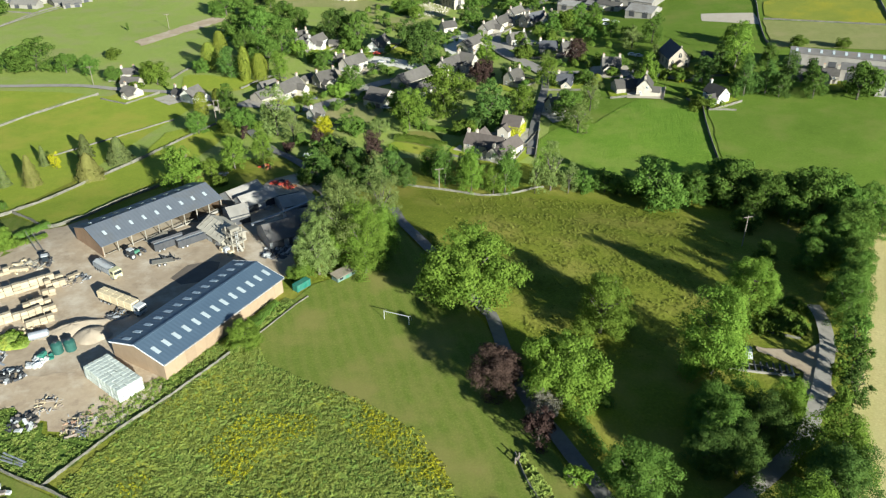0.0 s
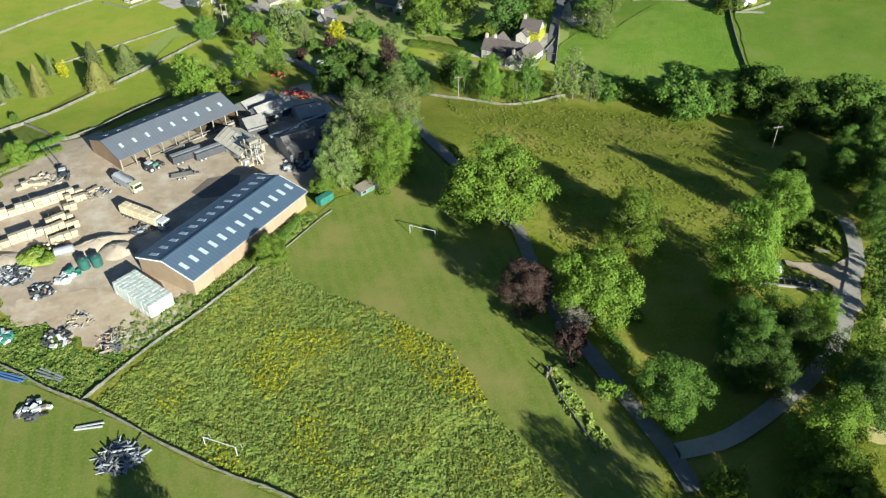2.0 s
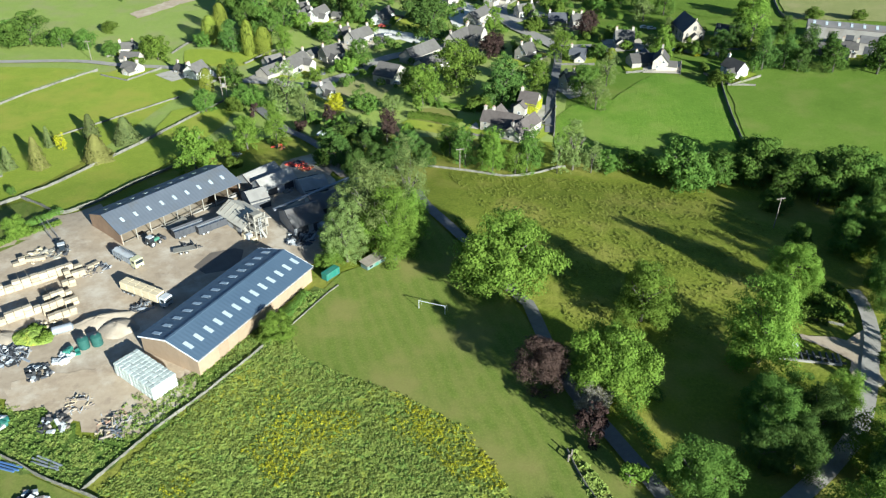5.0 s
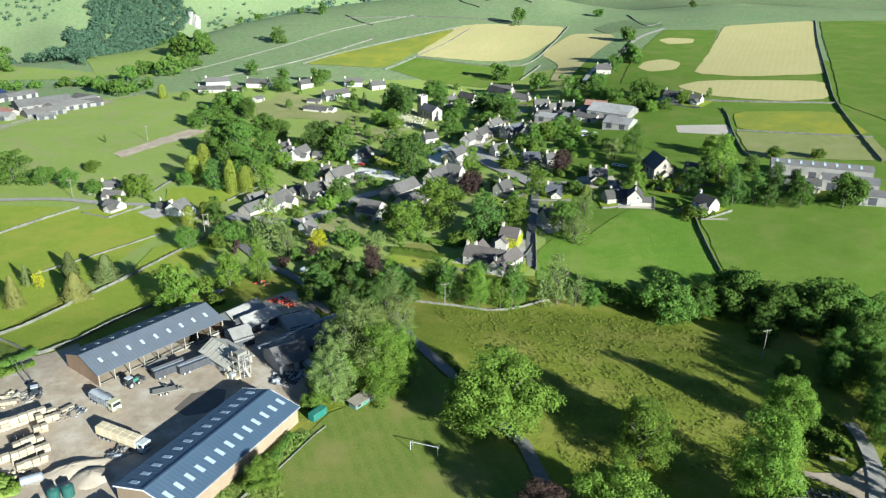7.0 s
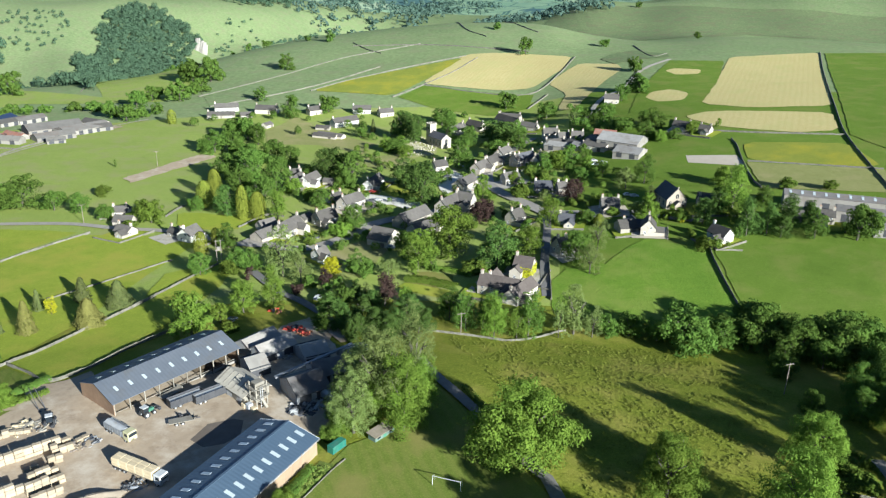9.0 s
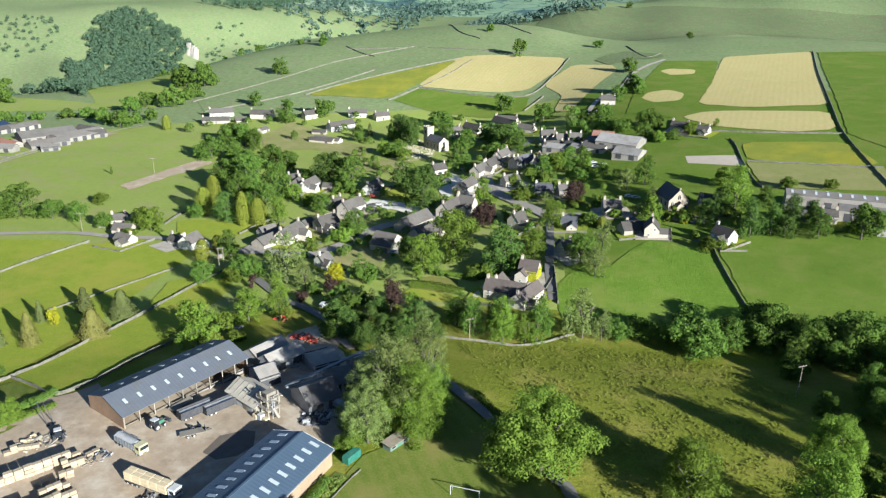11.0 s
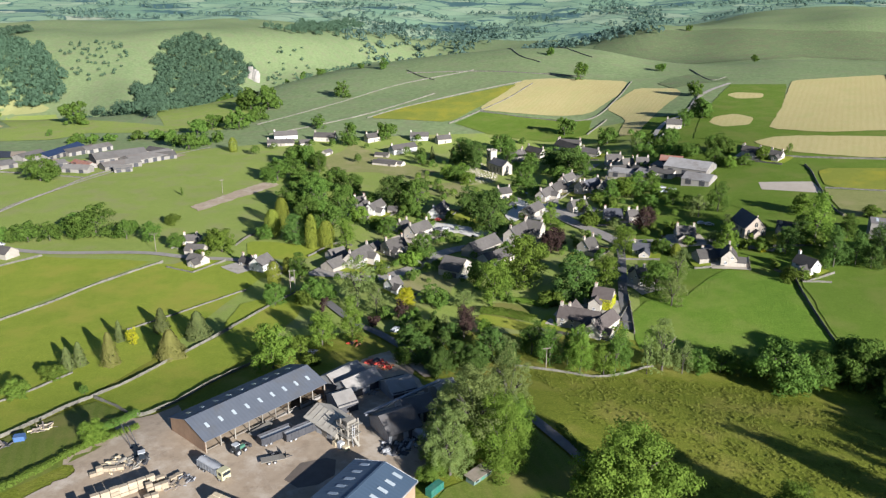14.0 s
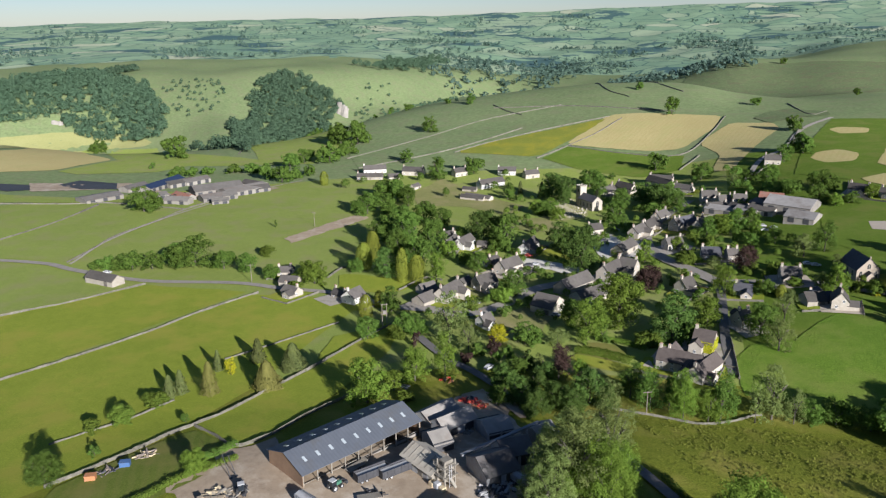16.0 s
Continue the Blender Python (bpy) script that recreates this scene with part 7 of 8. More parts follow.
house("stone", -166.1, 345.3, 12.4, 6.9, 5.9, 2.9, 4.5)
house("stone", -151.0, 315.8, -23.7, 8.1, 6.0, 2.9, 4.6)
house("render", -120.6, 311.4, 66.9, 8.3, 6.9, 4.3, 6.5)
house("stone", -80.2, 323.7, 67.7, 14.9, 7.4, 4.6, 7.4)
house("barn", -88.5, 317.6, 59.8, 13.3, 7.4, 3.0, 5.1)
house("barn", -92.2, 331.4, 48.1, 8.3, 5.5, 2.8, 4.6)
house("stone", -66.7, 340.4, 43.9, 10.1, 7.4, 4.8, 7.4)
house("stone", -58.6, 368.2, 55.9, 13.5, 7.3, 4.7, 7.3)
house("stone", -67.7, 378.7, 55.1, 6.3, 5.4, 3.2, 5.0)
house("render", -51.9, 407.5, 74.1, 16.4, 6.3, 4.5, 6.7)
house("render", -87.5, 409.9, 67.7, 13.0, 6.3, 4.5, 6.7)
house("stone", -97.9, 418.2, 32.4, 6.6, 6.3, 4.9, 7.2)
house("stone", -94.9, 408.4, 79.7, 14.7, 5.4, 4.5, 6.3)
house("barn", -26.1, 346.1, 55.7, 20.1, 8.3, 4.1, 6.9)
house("barn", -19.3, 333.3, 45.5, 15.5, 8.3, 3.2, 5.5)
house("barn", -36.2, 316.1, -25.8, 10.3, 12.1, 4.2, 7.4)
house("stone", -9.2, 365.7, 59.3, 15.0, 7.3, 5.0, 7.8)
house("stone", -1.3, 371.0, -26.3, 9.5, 7.3, 5.5, 8.2)
house("barn", -1.4, 408.4, 62.1, 17.4, 7.2, 4.0, 6.3)
house("stone", -17.1, 450.5, 31.8, 8.7, 6.3, 4.0, 6.3)
house("stone", 7.2, 441.7, 61.5, 13.1, 6.3, 4.8, 7.2)
house("stone", 14.5, 455.6, 63.2, 16.3, 6.3, 4.8, 7.2)
house("stone", 22.4, 477.7, 59.7, 13.0, 6.3, 4.8, 7.1)
house("slate", 34.5, 455.5, 42.6, 12.9, 7.2, 4.8, 7.2)
house("stone", 41.4, 449.5, 67.9, 11.5, 5.4, 4.8, 7.2)
house("stone", 23.5, 412.9, 29.0, 9.5, 6.3, 4.5, 6.7)
house("slate", 39.9, 392.3, -1.0, 9.4, 7.2, 4.0, 6.3)
house("stone", 49.3, 389.3, 9.6, 5.4, 6.3, 3.8, 5.9)
house("stone", 22.7, 343.4, 50.4, 8.0, 6.4, 4.8, 7.4)
house("stone", 68.0, 353.8, 2.5, 8.6, 6.4, 4.6, 6.9)
house("slate", 46.2, 339.8, -13.1, 7.3, 7.4, 2.8, 4.6)
house("slate", 73.5, 327.5, 4.6, 8.7, 9.2, 2.8, 4.4)
house("stone", 79.2, 320.4, 78.0, 8.8, 6.3, 4.8, 7.4)
house("render", 106.9, 309.2, -58.6, 9.0, 6.0, 4.3, 6.5)
house("cowshed", 166.7, 341.2, -16.4, 42.6, 8.2, 7.1, 7.3)
house("cowshed", 172.4, 324.1, -20.1, 22.3, 8.2, 5.7, 6.4)
house("cowshed", 179.2, 306.8, -17.6, 19.6, 8.3, 4.8, 5.5)
house("stone", 156.8, 325.0, -18.6, 6.7, 7.3, 4.6, 5.9)
house("barn", 146.0, 329.8, -14.7, 5.6, 7.3, 3.1, 4.6)
house("stone", 136.1, 491.0, -37.7, 11.1, 6.2, 4.1, 6.2)
house("stone", 147.6, 479.9, -43.3, 7.5, 5.3, 3.6, 5.3)
house("palesheet", 95.1, 471.7, -30.6, 25.8, 19.6, 5.4, 8.0)
house("palesheet", 95.7, 449.2, -29.7, 15.7, 16.1, 3.6, 5.4)
house("barn", 80.4, 471.9, -37.4, 15.5, 12.5, 3.6, 5.4)
house("rustshed", 88.4, 493.6, -18.3, 13.5, 10.7, 4.5, 6.2)
house("stone", 30.4, 583.5, -52.8, 25.0, 6.2, 4.6, 7.1)
house("stone", 44.2, 556.2, -34.5, 13.0, 6.2, 4.1, 6.2)
house("stone", 55.7, 520.7, 7.4, 10.0, 6.2, 4.8, 7.1)
house("stone", 55.6, 489.0, 16.4, 13.1, 7.1, 4.3, 6.2)
house("stone", 68.0, 479.9, -55.2, 13.4, 7.1, 3.6, 5.4)
house("stone", 71.2, 499.6, -2.7, 7.9, 6.2, 4.5, 6.7)
house("stone", 62.5, 503.0, 11.9, 7.7, 6.2, 4.5, 6.7)
house("render", -199.0, 624.6, 21.0, 18.9, 7.2, 4.3, 6.7)
house("stone", -196.5, 601.6, 10.3, 20.8, 8.1, 3.0, 4.9)
house("stone", -163.9, 617.7, -5.2, 17.9, 7.2, 4.3, 6.7)
house("stone", -125.1, 616.5, 41.8, 11.6, 6.3, 4.5, 6.7)
house("render", -95.5, 584.0, 43.7, 22.1, 7.1, 4.3, 6.7)
house("render", -87.1, 623.0, 5.2, 14.7, 7.2, 4.1, 6.3)
house("barn", -152.1, 570.7, 68.7, 8.7, 5.3, 2.7, 4.0)
house("barn", -102.5, 540.5, -19.1, 18.3, 5.3, 2.3, 3.5)
house("barn", -109.1, 568.1, -6.8, 10.5, 5.3, 2.3, 3.5)
house("stone", 108.2, 591.0, -8.5, 10.8, 7.1, 4.6, 7.1)
house("render", -59.9, 292.2, 51.9, 5.5, 5.6, 3.7, 5.6)
house("stone", -7.5, 570.3, 63.8, 15.1, 6.2, 4.6, 7.1)
house("stone", 5.6, 577.6, -47.0, 16.0, 6.2, 4.6, 7.1)
house("stone", -67.0, 615.0, 31.1, 12.1, 6.3, 4.1, 6.3)
house("longhouse", 12.5, 263.5, -20.6, 14.9, 7.1, 4.8, 7.1)
house("longhouse", 20.0, 259.3, 58.1, 16.0, 6.2, 4.2, 6.2)
house("longhouse", 10.3, 270.8, 67.8, 7.6, 5.7, 4.2, 6.2)
house("ivy", 22.9, 281.2, -21.1, 7.4, 7.5, 5.3, 8.0)
house("stone", 39.6, 302.8, 25.5, 4.9, 6.5, 4.7, 7.0)
house("stone", -128.0, 315.2, -36.5, 7.7, 4.6, 2.8, 4.2)
house("barn", -77.0, 344.9, 66.6, 7.0, 4.6, 2.4, 3.7)
house("barn", -176.9, 602.1, 29.2, 8.9, 5.4, 2.7, 4.5)
house("barn", -247.6, 319.8, -16.9, 18.7, 7.2, 3.6, 5.4)
house("oldfarm", -376.1, 504.8, 59.9, 27.8, 17.9, 3.6, 4.5)
house("solarshed", -359.2, 562.3, 83.8, 43.9, 12.6, 4.5, 6.3)
house("rustshed", -315.2, 517.6, -29.6, 20.6, 8.0, 3.0, 4.5)
house("oldfarm", -303.8, 546.2, 41.8, 37.2, 21.5, 4.9, 7.2)
house("oldfarm", -280.5, 544.3, 57.8, 35.2, 17.8, 4.5, 6.2)
house("oldfarm", -309.7, 499.6, -2.9, 19.1, 8.0, 3.6, 5.3)
house("barn", -283.2, 569.3, -22.4, 19.2, 10.8, 3.6, 5.4)
house("oldfarm", -349.2, 570.9, 61.2, 23.4, 12.6, 4.1, 5.4)
house("stone", -284.3, 790.4, -50.6, 24.8, 6.5, 4.6, 6.5)
house("barn", -157.7, 330.4, -4.7, 8.8, 6.4, 2.7, 4.6)
house("oldfarm", -374.3, 546.7, 73.6, 20.8, 10.8, 4.0, 5.4)
house("oldfarm", -288.4, 517.8, 47.3, 25.8, 12.4, 3.7, 5.3)
house("oldfarm", -338.5, 515.1, 50.1, 18.9, 10.7, 3.2, 4.5)
house("oldfarm", -273.4, 548.3, 41.1, 22.2, 10.7, 3.7, 5.4)
house("oldfarm", -279.2, 503.5, 28.0, 11.7, 6.2, 3.0, 4.4)
house("oldfarm", -340.9, 582.0, 62.0, 22.7, 10.8, 4.0, 5.4)
house("barn", 114.4, 354.4, -23.4, 10.0, 6.4, 4.2, 5.9)
house("palesheet", 58.1, 484.0, -24.9, 17.3, 9, 3.5, 5)
house("palesheet", 71.8, 473.7, -42.7, 13.9, 9, 3.2, 4.6)
house("oldfarm", 82.7, 481.2, -64.3, 17.8, 10, 3.5, 5)
house("barn", 70.4, 324.9, 12.4, 7.9, 8, 3.0, 5.2)
house("slate", 113.2, 349.2, -1.8, 9.7, 8, 4.0, 6.5)
house("barn", -77.5, 411.4, -9.8, 5.3, 5, 2.6, 3.8)
house("stone", 31.9, 592.2, -16.9, 16.8, 7, 4.6, 7)
house("stone", -9.4, 566.0, 45.9, 13.8, 7, 4.6, 7)
house("barn", -98.9, 543.2, -23.2, 21.3, 6, 2.4, 3.6)
house("stone", 33.2, 455.1, 43.8, 16.8, 7, 5, 7.5)
house("oldshed", -61.4, 201.5, 54.2, 11.6, 7.8, 3.9, 5.4)
house("oldshed", -55.8, 197.1, 49.6, 11.6, 6.8, 3.9, 5.4)
house("oldshed", -58.2, 185.7, 38.2, 5.4, 7.9, 3.5, 4.9)
house("darkshed", -41.8, 174.2, 36.3, 9.3, 10.9, 4.0, 5.9)
house("oldshed", -44.1, 196.1, 32.2, 7.6, 8.8, 3.5, 4.9)
house("palesheet", -31.1, 192.5, 49.5, 6.6, 8.8, 4.3, 5.9)
house("darkshed", -37.8, 182.7, 29.7, 8.1, 8.9, 4.4, 5.9)

# ---------------------------------------------------------------- trees and hedges
tree("lime", 13.8, 147.8, 18.0, 10.6)
tree("lime", -37.0, 126.0, 6.0, 3.7)
tree("oak", -28.5, 46.5, 10.0, 4.6)
tree("gold", -130.7, 378.0, 16.1, 3.9)
tree("gold", -130.4, 361.0, 14.2, 4.3)
tree("gold", -106.7, 344.2, 17.2, 3.0)
tree("gold", -100.0, 346.1, 13.6, 4.1)
tree("gold", -109.5, 292.6, 10.4, 3.1)
tree("gold", -108.0, 307.3, 7.6, 2.2)
tree("gold", -227.5, 578.0, 11.4, 3.6)
tree("oak", -133.7, 356.0, 7.0, 4.6)
tree("dark_broadleaf", -115.9, 350.5, 14.6, 6.7)
tree("oak", -133.7, 412.5, 16.6, 9.8)
tree("oak", -115.1, 395.9, 22.2, 8.7)
tree("oak", -102.9, 395.8, 19.5, 8.1)
tree("oak", -101.9, 364.2, 15.5, 8.1)
tree("oak", -118.3, 383.7, 15.4, 6.1)
tree("lime", -90.5, 346.1, 14.1, 4.7)
tree("oak", -123.7, 470.2, 12.7, 8.1)
tree("oak", -133.0, 458.1, 12.0, 10.1)
tree("oak", -108.1, 453.6, 12.6, 6.0)
tree("oak", -101.1, 302.3, 11.5, 4.4)
tree("lime", -147.0, 334.2, 11.0, 6.8)
tree("bush", -157.5, 334.0, 4.4, 3.3)
tree("oak", -101.9, 268.9, 9.3, 4.4)
tree("ash", -70.8, 271.6, 20.7, 7.5)
tree("lime", -65.7, 236.7, 16.5, 3.9)
tree("ash", -62.2, 264.7, 13.6, 4.5)
tree("oak", -89.9, 277.3, 9.0, 4.5)
tree("oak", -84.9, 279.3, 7.9, 4.6)
tree("bush", -91.5, 272.6, 5.1, 4.0)
tree("copper", -82.3, 266.5, 5.3, 2.0)
tree("copper", -61.5, 253.8, 3.9, 2.3)
tree("copper", -52.7, 264.3, 6.6, 2.6)
tree("lime", -75.1, 233.2, 11.6, 4.8)
tree("lime", -85.2, 211.8, 15.1, 6.4)
tree("lime", -79.8, 223.2, 6.7, 3.2)
tree("bush", -74.7, 217.3, 2.9, 3.3)
tree("dark_broadleaf", -78.6, 423.3, 18.5, 8.9)
tree("oak", -65.1, 413.0, 18.6, 9.3)
tree("ash", -85.7, 424.9, 13.4, 4.0)
tree("oak", -73.9, 369.6, 9.0, 5.3)
tree("bush", -81.9, 378.7, 6.2, 3.6)
tree("bush", -69.9, 410.0, 5.7, 4.8)
tree("lime", -93.1, 391.6, 8.3, 4.6)
tree("dark_broadleaf", -34.9, 410.0, 15.8, 8.3)
tree("dark_broadleaf", -23.4, 373.6, 23.3, 8.1)
tree("oak", -51.8, 332.2, 12.2, 5.3)
tree("lime", -57.1, 324.9, 6.5, 5.2)
tree("bush", -67.8, 311.0, 6.4, 3.0)
tree("lime", -6.9, 305.2, 21.3, 8.7)
tree("lime", -19.4, 284.9, 17.5, 6.4)
tree("oak", -26.7, 299.3, 11.3, 4.3)
tree("oak", -42.4, 276.5, 8.9, 5.6)
tree("ash", -30.4, 277.1, 7.3, 4.3)
tree("oak", -13.6, 285.7, 6.8, 3.2)
tree("oak", -47.9, 499.7, 9.3, 6.9)
tree("lime", 8.0, 388.7, 12.1, 4.5)
tree("copper", 7.6, 349.8, 10.0, 6.0)
tree("copper", 52.0, 371.5, 12.0, 5.4)
tree("lime", 38.4, 337.8, 14.6, 4.7)
tree("dark_broadleaf", 12.3, 290.5, 19.3, 8.3)
tree("lime", 26.5, 303.6, 12.0, 5.5)
tree("oak", 19.7, 284.5, 9.2, 3.6)
tree("bush", 2.4, 284.8, 4.7, 5.5)
tree("dark_broadleaf", 8.0, 288.5, 6.5, 3.9)
tree("oak", 44.6, 293.0, 13.0, 6.0)
tree("ash", 54.7, 302.8, 14.7, 4.5)
tree("ash", 48.3, 280.1, 12.1, 5.3)
tree("oak", 55.2, 336.5, 6.9, 4.4)
tree("gold", 59.8, 332.0, 6.1, 2.3)
tree("bush", 26.0, 412.0, 6.5, 4.4)
tree("bush", 26.7, 385.7, 6.4, 5.4)
tree("bush", 42.7, 412.2, 5.7, 4.4)
tree("ash", 40.1, 378.9, 5.1, 4.4)
tree("oak", 92.8, 394.5, 15.7, 5.4)
tree("ash", 82.1, 388.3, 11.0, 6.2)
tree("lime", 81.8, 336.5, 13.1, 5.2)
tree("ash", 77.6, 342.2, 7.7, 3.9)
tree("ash", 90.5, 363.9, 8.2, 3.9)
tree("bush", 95.9, 335.1, 6.2, 4.4)
tree("yellow", 97.1, 332.4, 2.2, 1.5)
tree("bush", 90.7, 337.9, 4.8, 3.1)
tree("lime", 121.3, 341.4, 22.8, 7.2)
tree("lime", 130.7, 382.3, 9.5, 5.5)
tree("oak", 137.0, 346.1, 11.1, 4.2)
tree("dark_broadleaf", 105.3, 329.5, 11.8, 4.3)
tree("dark_broadleaf", 119.1, 313.2, 17.4, 4.3)
tree("dark_broadleaf", 128.0, 314.3, 14.3, 4.5)
tree("dark_broadleaf", 137.0, 316.3, 16.8, 4.8)
tree("dark_broadleaf", 132.5, 310.3, 10.0, 4.3)
tree("dark_broadleaf", 145.7, 317.1, 13.4, 3.1)
tree("bush", 158.5, 371.6, 5.7, 4.2)
tree("bush", 97.9, 300.1, 6.0, 4.2)
tree("bush", 102.8, 300.3, 5.5, 2.3)
tree("bush", 95.9, 313.9, 3.9, 2.9)
tree("oak", 114.6, 309.7, 5.7, 2.1)
tree("dark_broadleaf", 115.4, 341.1, 13.2, 4.7)
tree("oak", -179.5, 661.1, 12.6, 6.1)
tree("oak", -140.5, 601.6, 18.3, 7.4)
tree("oak", -114.6, 622.9, 13.8, 7.6)
tree("oak", -165.5, 486.7, 14.8, 9.1)
tree("oak", -166.3, 530.5, 14.4, 8.7)
tree("oak", -155.0, 527.7, 15.9, 9.8)
tree("oak", -143.9, 513.6, 14.3, 5.2)
tree("oak", -152.8, 489.4, 13.3, 8.0)
tree("oak", -170.8, 486.0, 9.5, 5.0)
tree("dark_broadleaf", -46.9, 543.3, 19.9, 8.3)
tree("dark_broadleaf", -37.4, 530.6, 20.3, 7.3)
tree("conifer", -54.4, 552.5, 12.5, 3.4)
tree("conifer", -70.5, 560.9, 11.0, 2.6)
tree("oak", -77.8, 544.2, 7.8, 4.6)
tree("oak", -20.6, 591.0, 13.8, 8.5)
tree("oak", -14.0, 558.7, 16.9, 5.5)
tree("oak", 0.1, 524.1, 14.2, 6.0)
tree("oak", -3.9, 468.1, 15.7, 6.8)
tree("lime", -52.6, 502.4, 9.6, 5.8)
tree("lime", -46.1, 518.5, 7.6, 3.6)
tree("lime", -40.3, 484.6, 7.7, 4.9)
tree("oak", 30.2, 628.5, 14.6, 8.5)
tree("oak", 59.3, 587.2, 12.7, 7.5)
tree("dark_broadleaf", 16.9, 537.8, 14.0, 10.6)
tree("dark_broadleaf", 26.1, 518.5, 16.0, 10.2)
tree("oak", 34.8, 497.7, 13.5, 5.3)
tree("oak", 20.2, 493.3, 9.1, 6.8)
tree("oak", -3.8, 614.8, 4.9, 2.8)
tree("oak", 83.8, 544.9, 11.0, 5.3)
tree("oak", 94.1, 537.4, 14.1, 6.8)
tree("oak", 102.6, 508.4, 8.3, 7.6)
tree("oak", 120.4, 504.2, 13.2, 7.1)
tree("oak", 117.9, 519.7, 9.0, 3.5)
tree("oak", 112.4, 482.9, 10.4, 6.5)
tree("lime", 118.3, 472.0, 7.4, 3.9)
tree("oak", 127.9, 474.6, 6.6, 4.6)
tree("lime", 140.0, 481.4, 7.5, 4.3)
tree("lime", 158.3, 490.8, 6.2, 1.8)
tree("ash", 75.4, 547.6, 9.4, 4.5)
tree("oak", 43.4, 432.6, 11.8, 5.0)
tree("lime", 51.8, 437.3, 11.0, 6.0)
tree("oak", 59.7, 437.5, 13.2, 5.6)
tree("oak", 67.0, 441.8, 12.0, 4.3)
tree("lime", 68.5, 429.3, 8.3, 3.6)
tree("bush", 35.5, 427.3, 5.3, 3.9)
tree("oak", -5.5, 236.9, 12.3, 4.1)
tree("oak", 0.1, 229.2, 13.8, 3.7)
tree("oak", 5.8, 230.1, 11.8, 3.2)
tree("lime", 9.3, 223.9, 15.5, 4.2)
tree("lime", 16.8, 224.9, 10.5, 3.5)
tree("oak", 20.6, 227.2, 16.3, 4.8)
tree("ash", 36.2, 231.8, 17.9, 6.2)
tree("ash", 30.8, 228.1, 13.5, 2.6)
tree("ash", 42.2, 230.0, 11.6, 3.3)
tree("dark_broadleaf", -18.3, 227.8, 11.4, 5.2)
tree("copper", -28.6, 247.1, 12.3, 4.2)
tree("copper", -21.3, 240.7, 5.5, 2.6)
tree("ash", -34.6, 248.2, 8.0, 2.8)
tree("oak", -42.9, 243.1, 8.0, 3.8)
tree("dark_broadleaf", -39.1, 221.6, 9.2, 4.4)
tree("dark_broadleaf", -28.4, 220.6, 9.2, 4.4)
tree("dark_broadleaf", -34.9, 233.8, 7.3, 3.5)
tree("lime", -21.3, 251.5, 6.3, 2.5)
tree("lime", 44.3, 139.0, 14.2, 6.3)
tree("lime", 34.1, 114.9, 14.1, 7.7)
tree("copper", 20.7, 115.1, 10.3, 4.6)
tree("copper", 29.0, 99.9, 8.7, 2.8)
tree("lime", 67.0, 126.0, 19.0, 6.7)
tree("lime", 81.4, 153.2, 13.9, 5.5)
tree("oak", 93.0, 180.2, 5.9, 3.2)
tree("oak", 95.0, 204.7, 6.8, 4.6)
tree("oak", 62.4, 106.5, 11.0, 4.8)
tree("oak", 68.3, 109.3, 9.5, 3.9)
tree("lime", 77.0, 109.1, 11.4, 3.1)
tree("dark_broadleaf", 70.7, 102.5, 11.5, 4.6)
tree("lime", 81.5, 96.5, 13.5, 6.2)
tree("oak", 115.4, 183.3, 12.5, 6.4)
tree("oak", 111.2, 166.4, 11.7, 4.5)
tree("oak", 102.8, 148.8, 13.0, 4.2)
tree("oak", 99.6, 135.4, 11.0, 3.0)
tree("bush", 94.3, 127.1, 5.2, 1.8)
tree("bush", 90.1, 116.2, 6.0, 1.9)
tree("oak", 93.5, 224.6, 11.2, 7.2)
tree("oak", 83.1, 224.4, 9.9, 3.8)
tree("oak", 104.0, 217.1, 12.9, 5.5)
tree("oak", 116.2, 215.0, 13.4, 8.0)
tree("oak", 124.4, 207.1, 9.8, 6.0)
tree("oak", 132.4, 212.1, 12.6, 5.0)
tree("oak", 108.7, 186.9, 12.0, 4.6)
tree("oak", 108.6, 209.3, 9.6, 5.0)
tree("oak", 133.4, 203.1, 10.3, 4.5)
tree("oak", 98.9, 213.8, 9.2, 4.4)
tree("bush", 82.3, 143.3, 3.2, 1.9)
tree("bush", 86.3, 142.4, 2.3, 1.6)
tree("bush", 90.4, 143.7, 3.1, 1.6)
tree("bush", 87.2, 150.1, 2.3, 1.8)
tree("bush", 94.7, 153.5, 2.3, 1.4)
tree("lime", 35.3, 90.8, 4.6, 2.6)
tree("oak", 45.7, 87.5, 11.5, 5.5)
tree("lime", 52.2, 71.4, 6.8, 3.0)
tree("oak", 62.3, 101.7, 10.7, 5.1)
tree("dark_broadleaf", 65.2, 96.3, 10.0, 4.3)
tree("dark_broadleaf", 59.0, 96.0, 9.0, 3.6)
tree("lime", 70.2, 80.0, 13.0, 6.0)
tree("lime", 69.0, 71.5, 10.5, 5.6)
tree("dark_broadleaf", 79.6, 89.0, 13.0, 5.2)
tree("oak", 49.3, 54.2, 12.0, 5.8)
tree("oak", 66.3, 55.5, 13.0, 6.2)
tree("oak", 73.8, 58.8, 14.0, 6.7)
tree("oak", 82.5, 64.2, 14.0, 6.7)
tree("oak", 97.0, 128.5, 10.0, 2.8)
tree("oak", 106.0, 155.5, 13.0, 4.6)
tree("oak", 108.5, 161.5, 12.5, 4.6)
tree("oak", 112.5, 174.0, 13.0, 5.2)
tree("oak", 118.5, 190.0, 13.0, 6.0)
tree("oak", 104.0, 176.0, 10.0, 4.6)
tree("oak", 123.0, 198.0, 13.0, 6.0)
tree("dark_broadleaf", 93.5, 118.5, 10.0, 2.8)
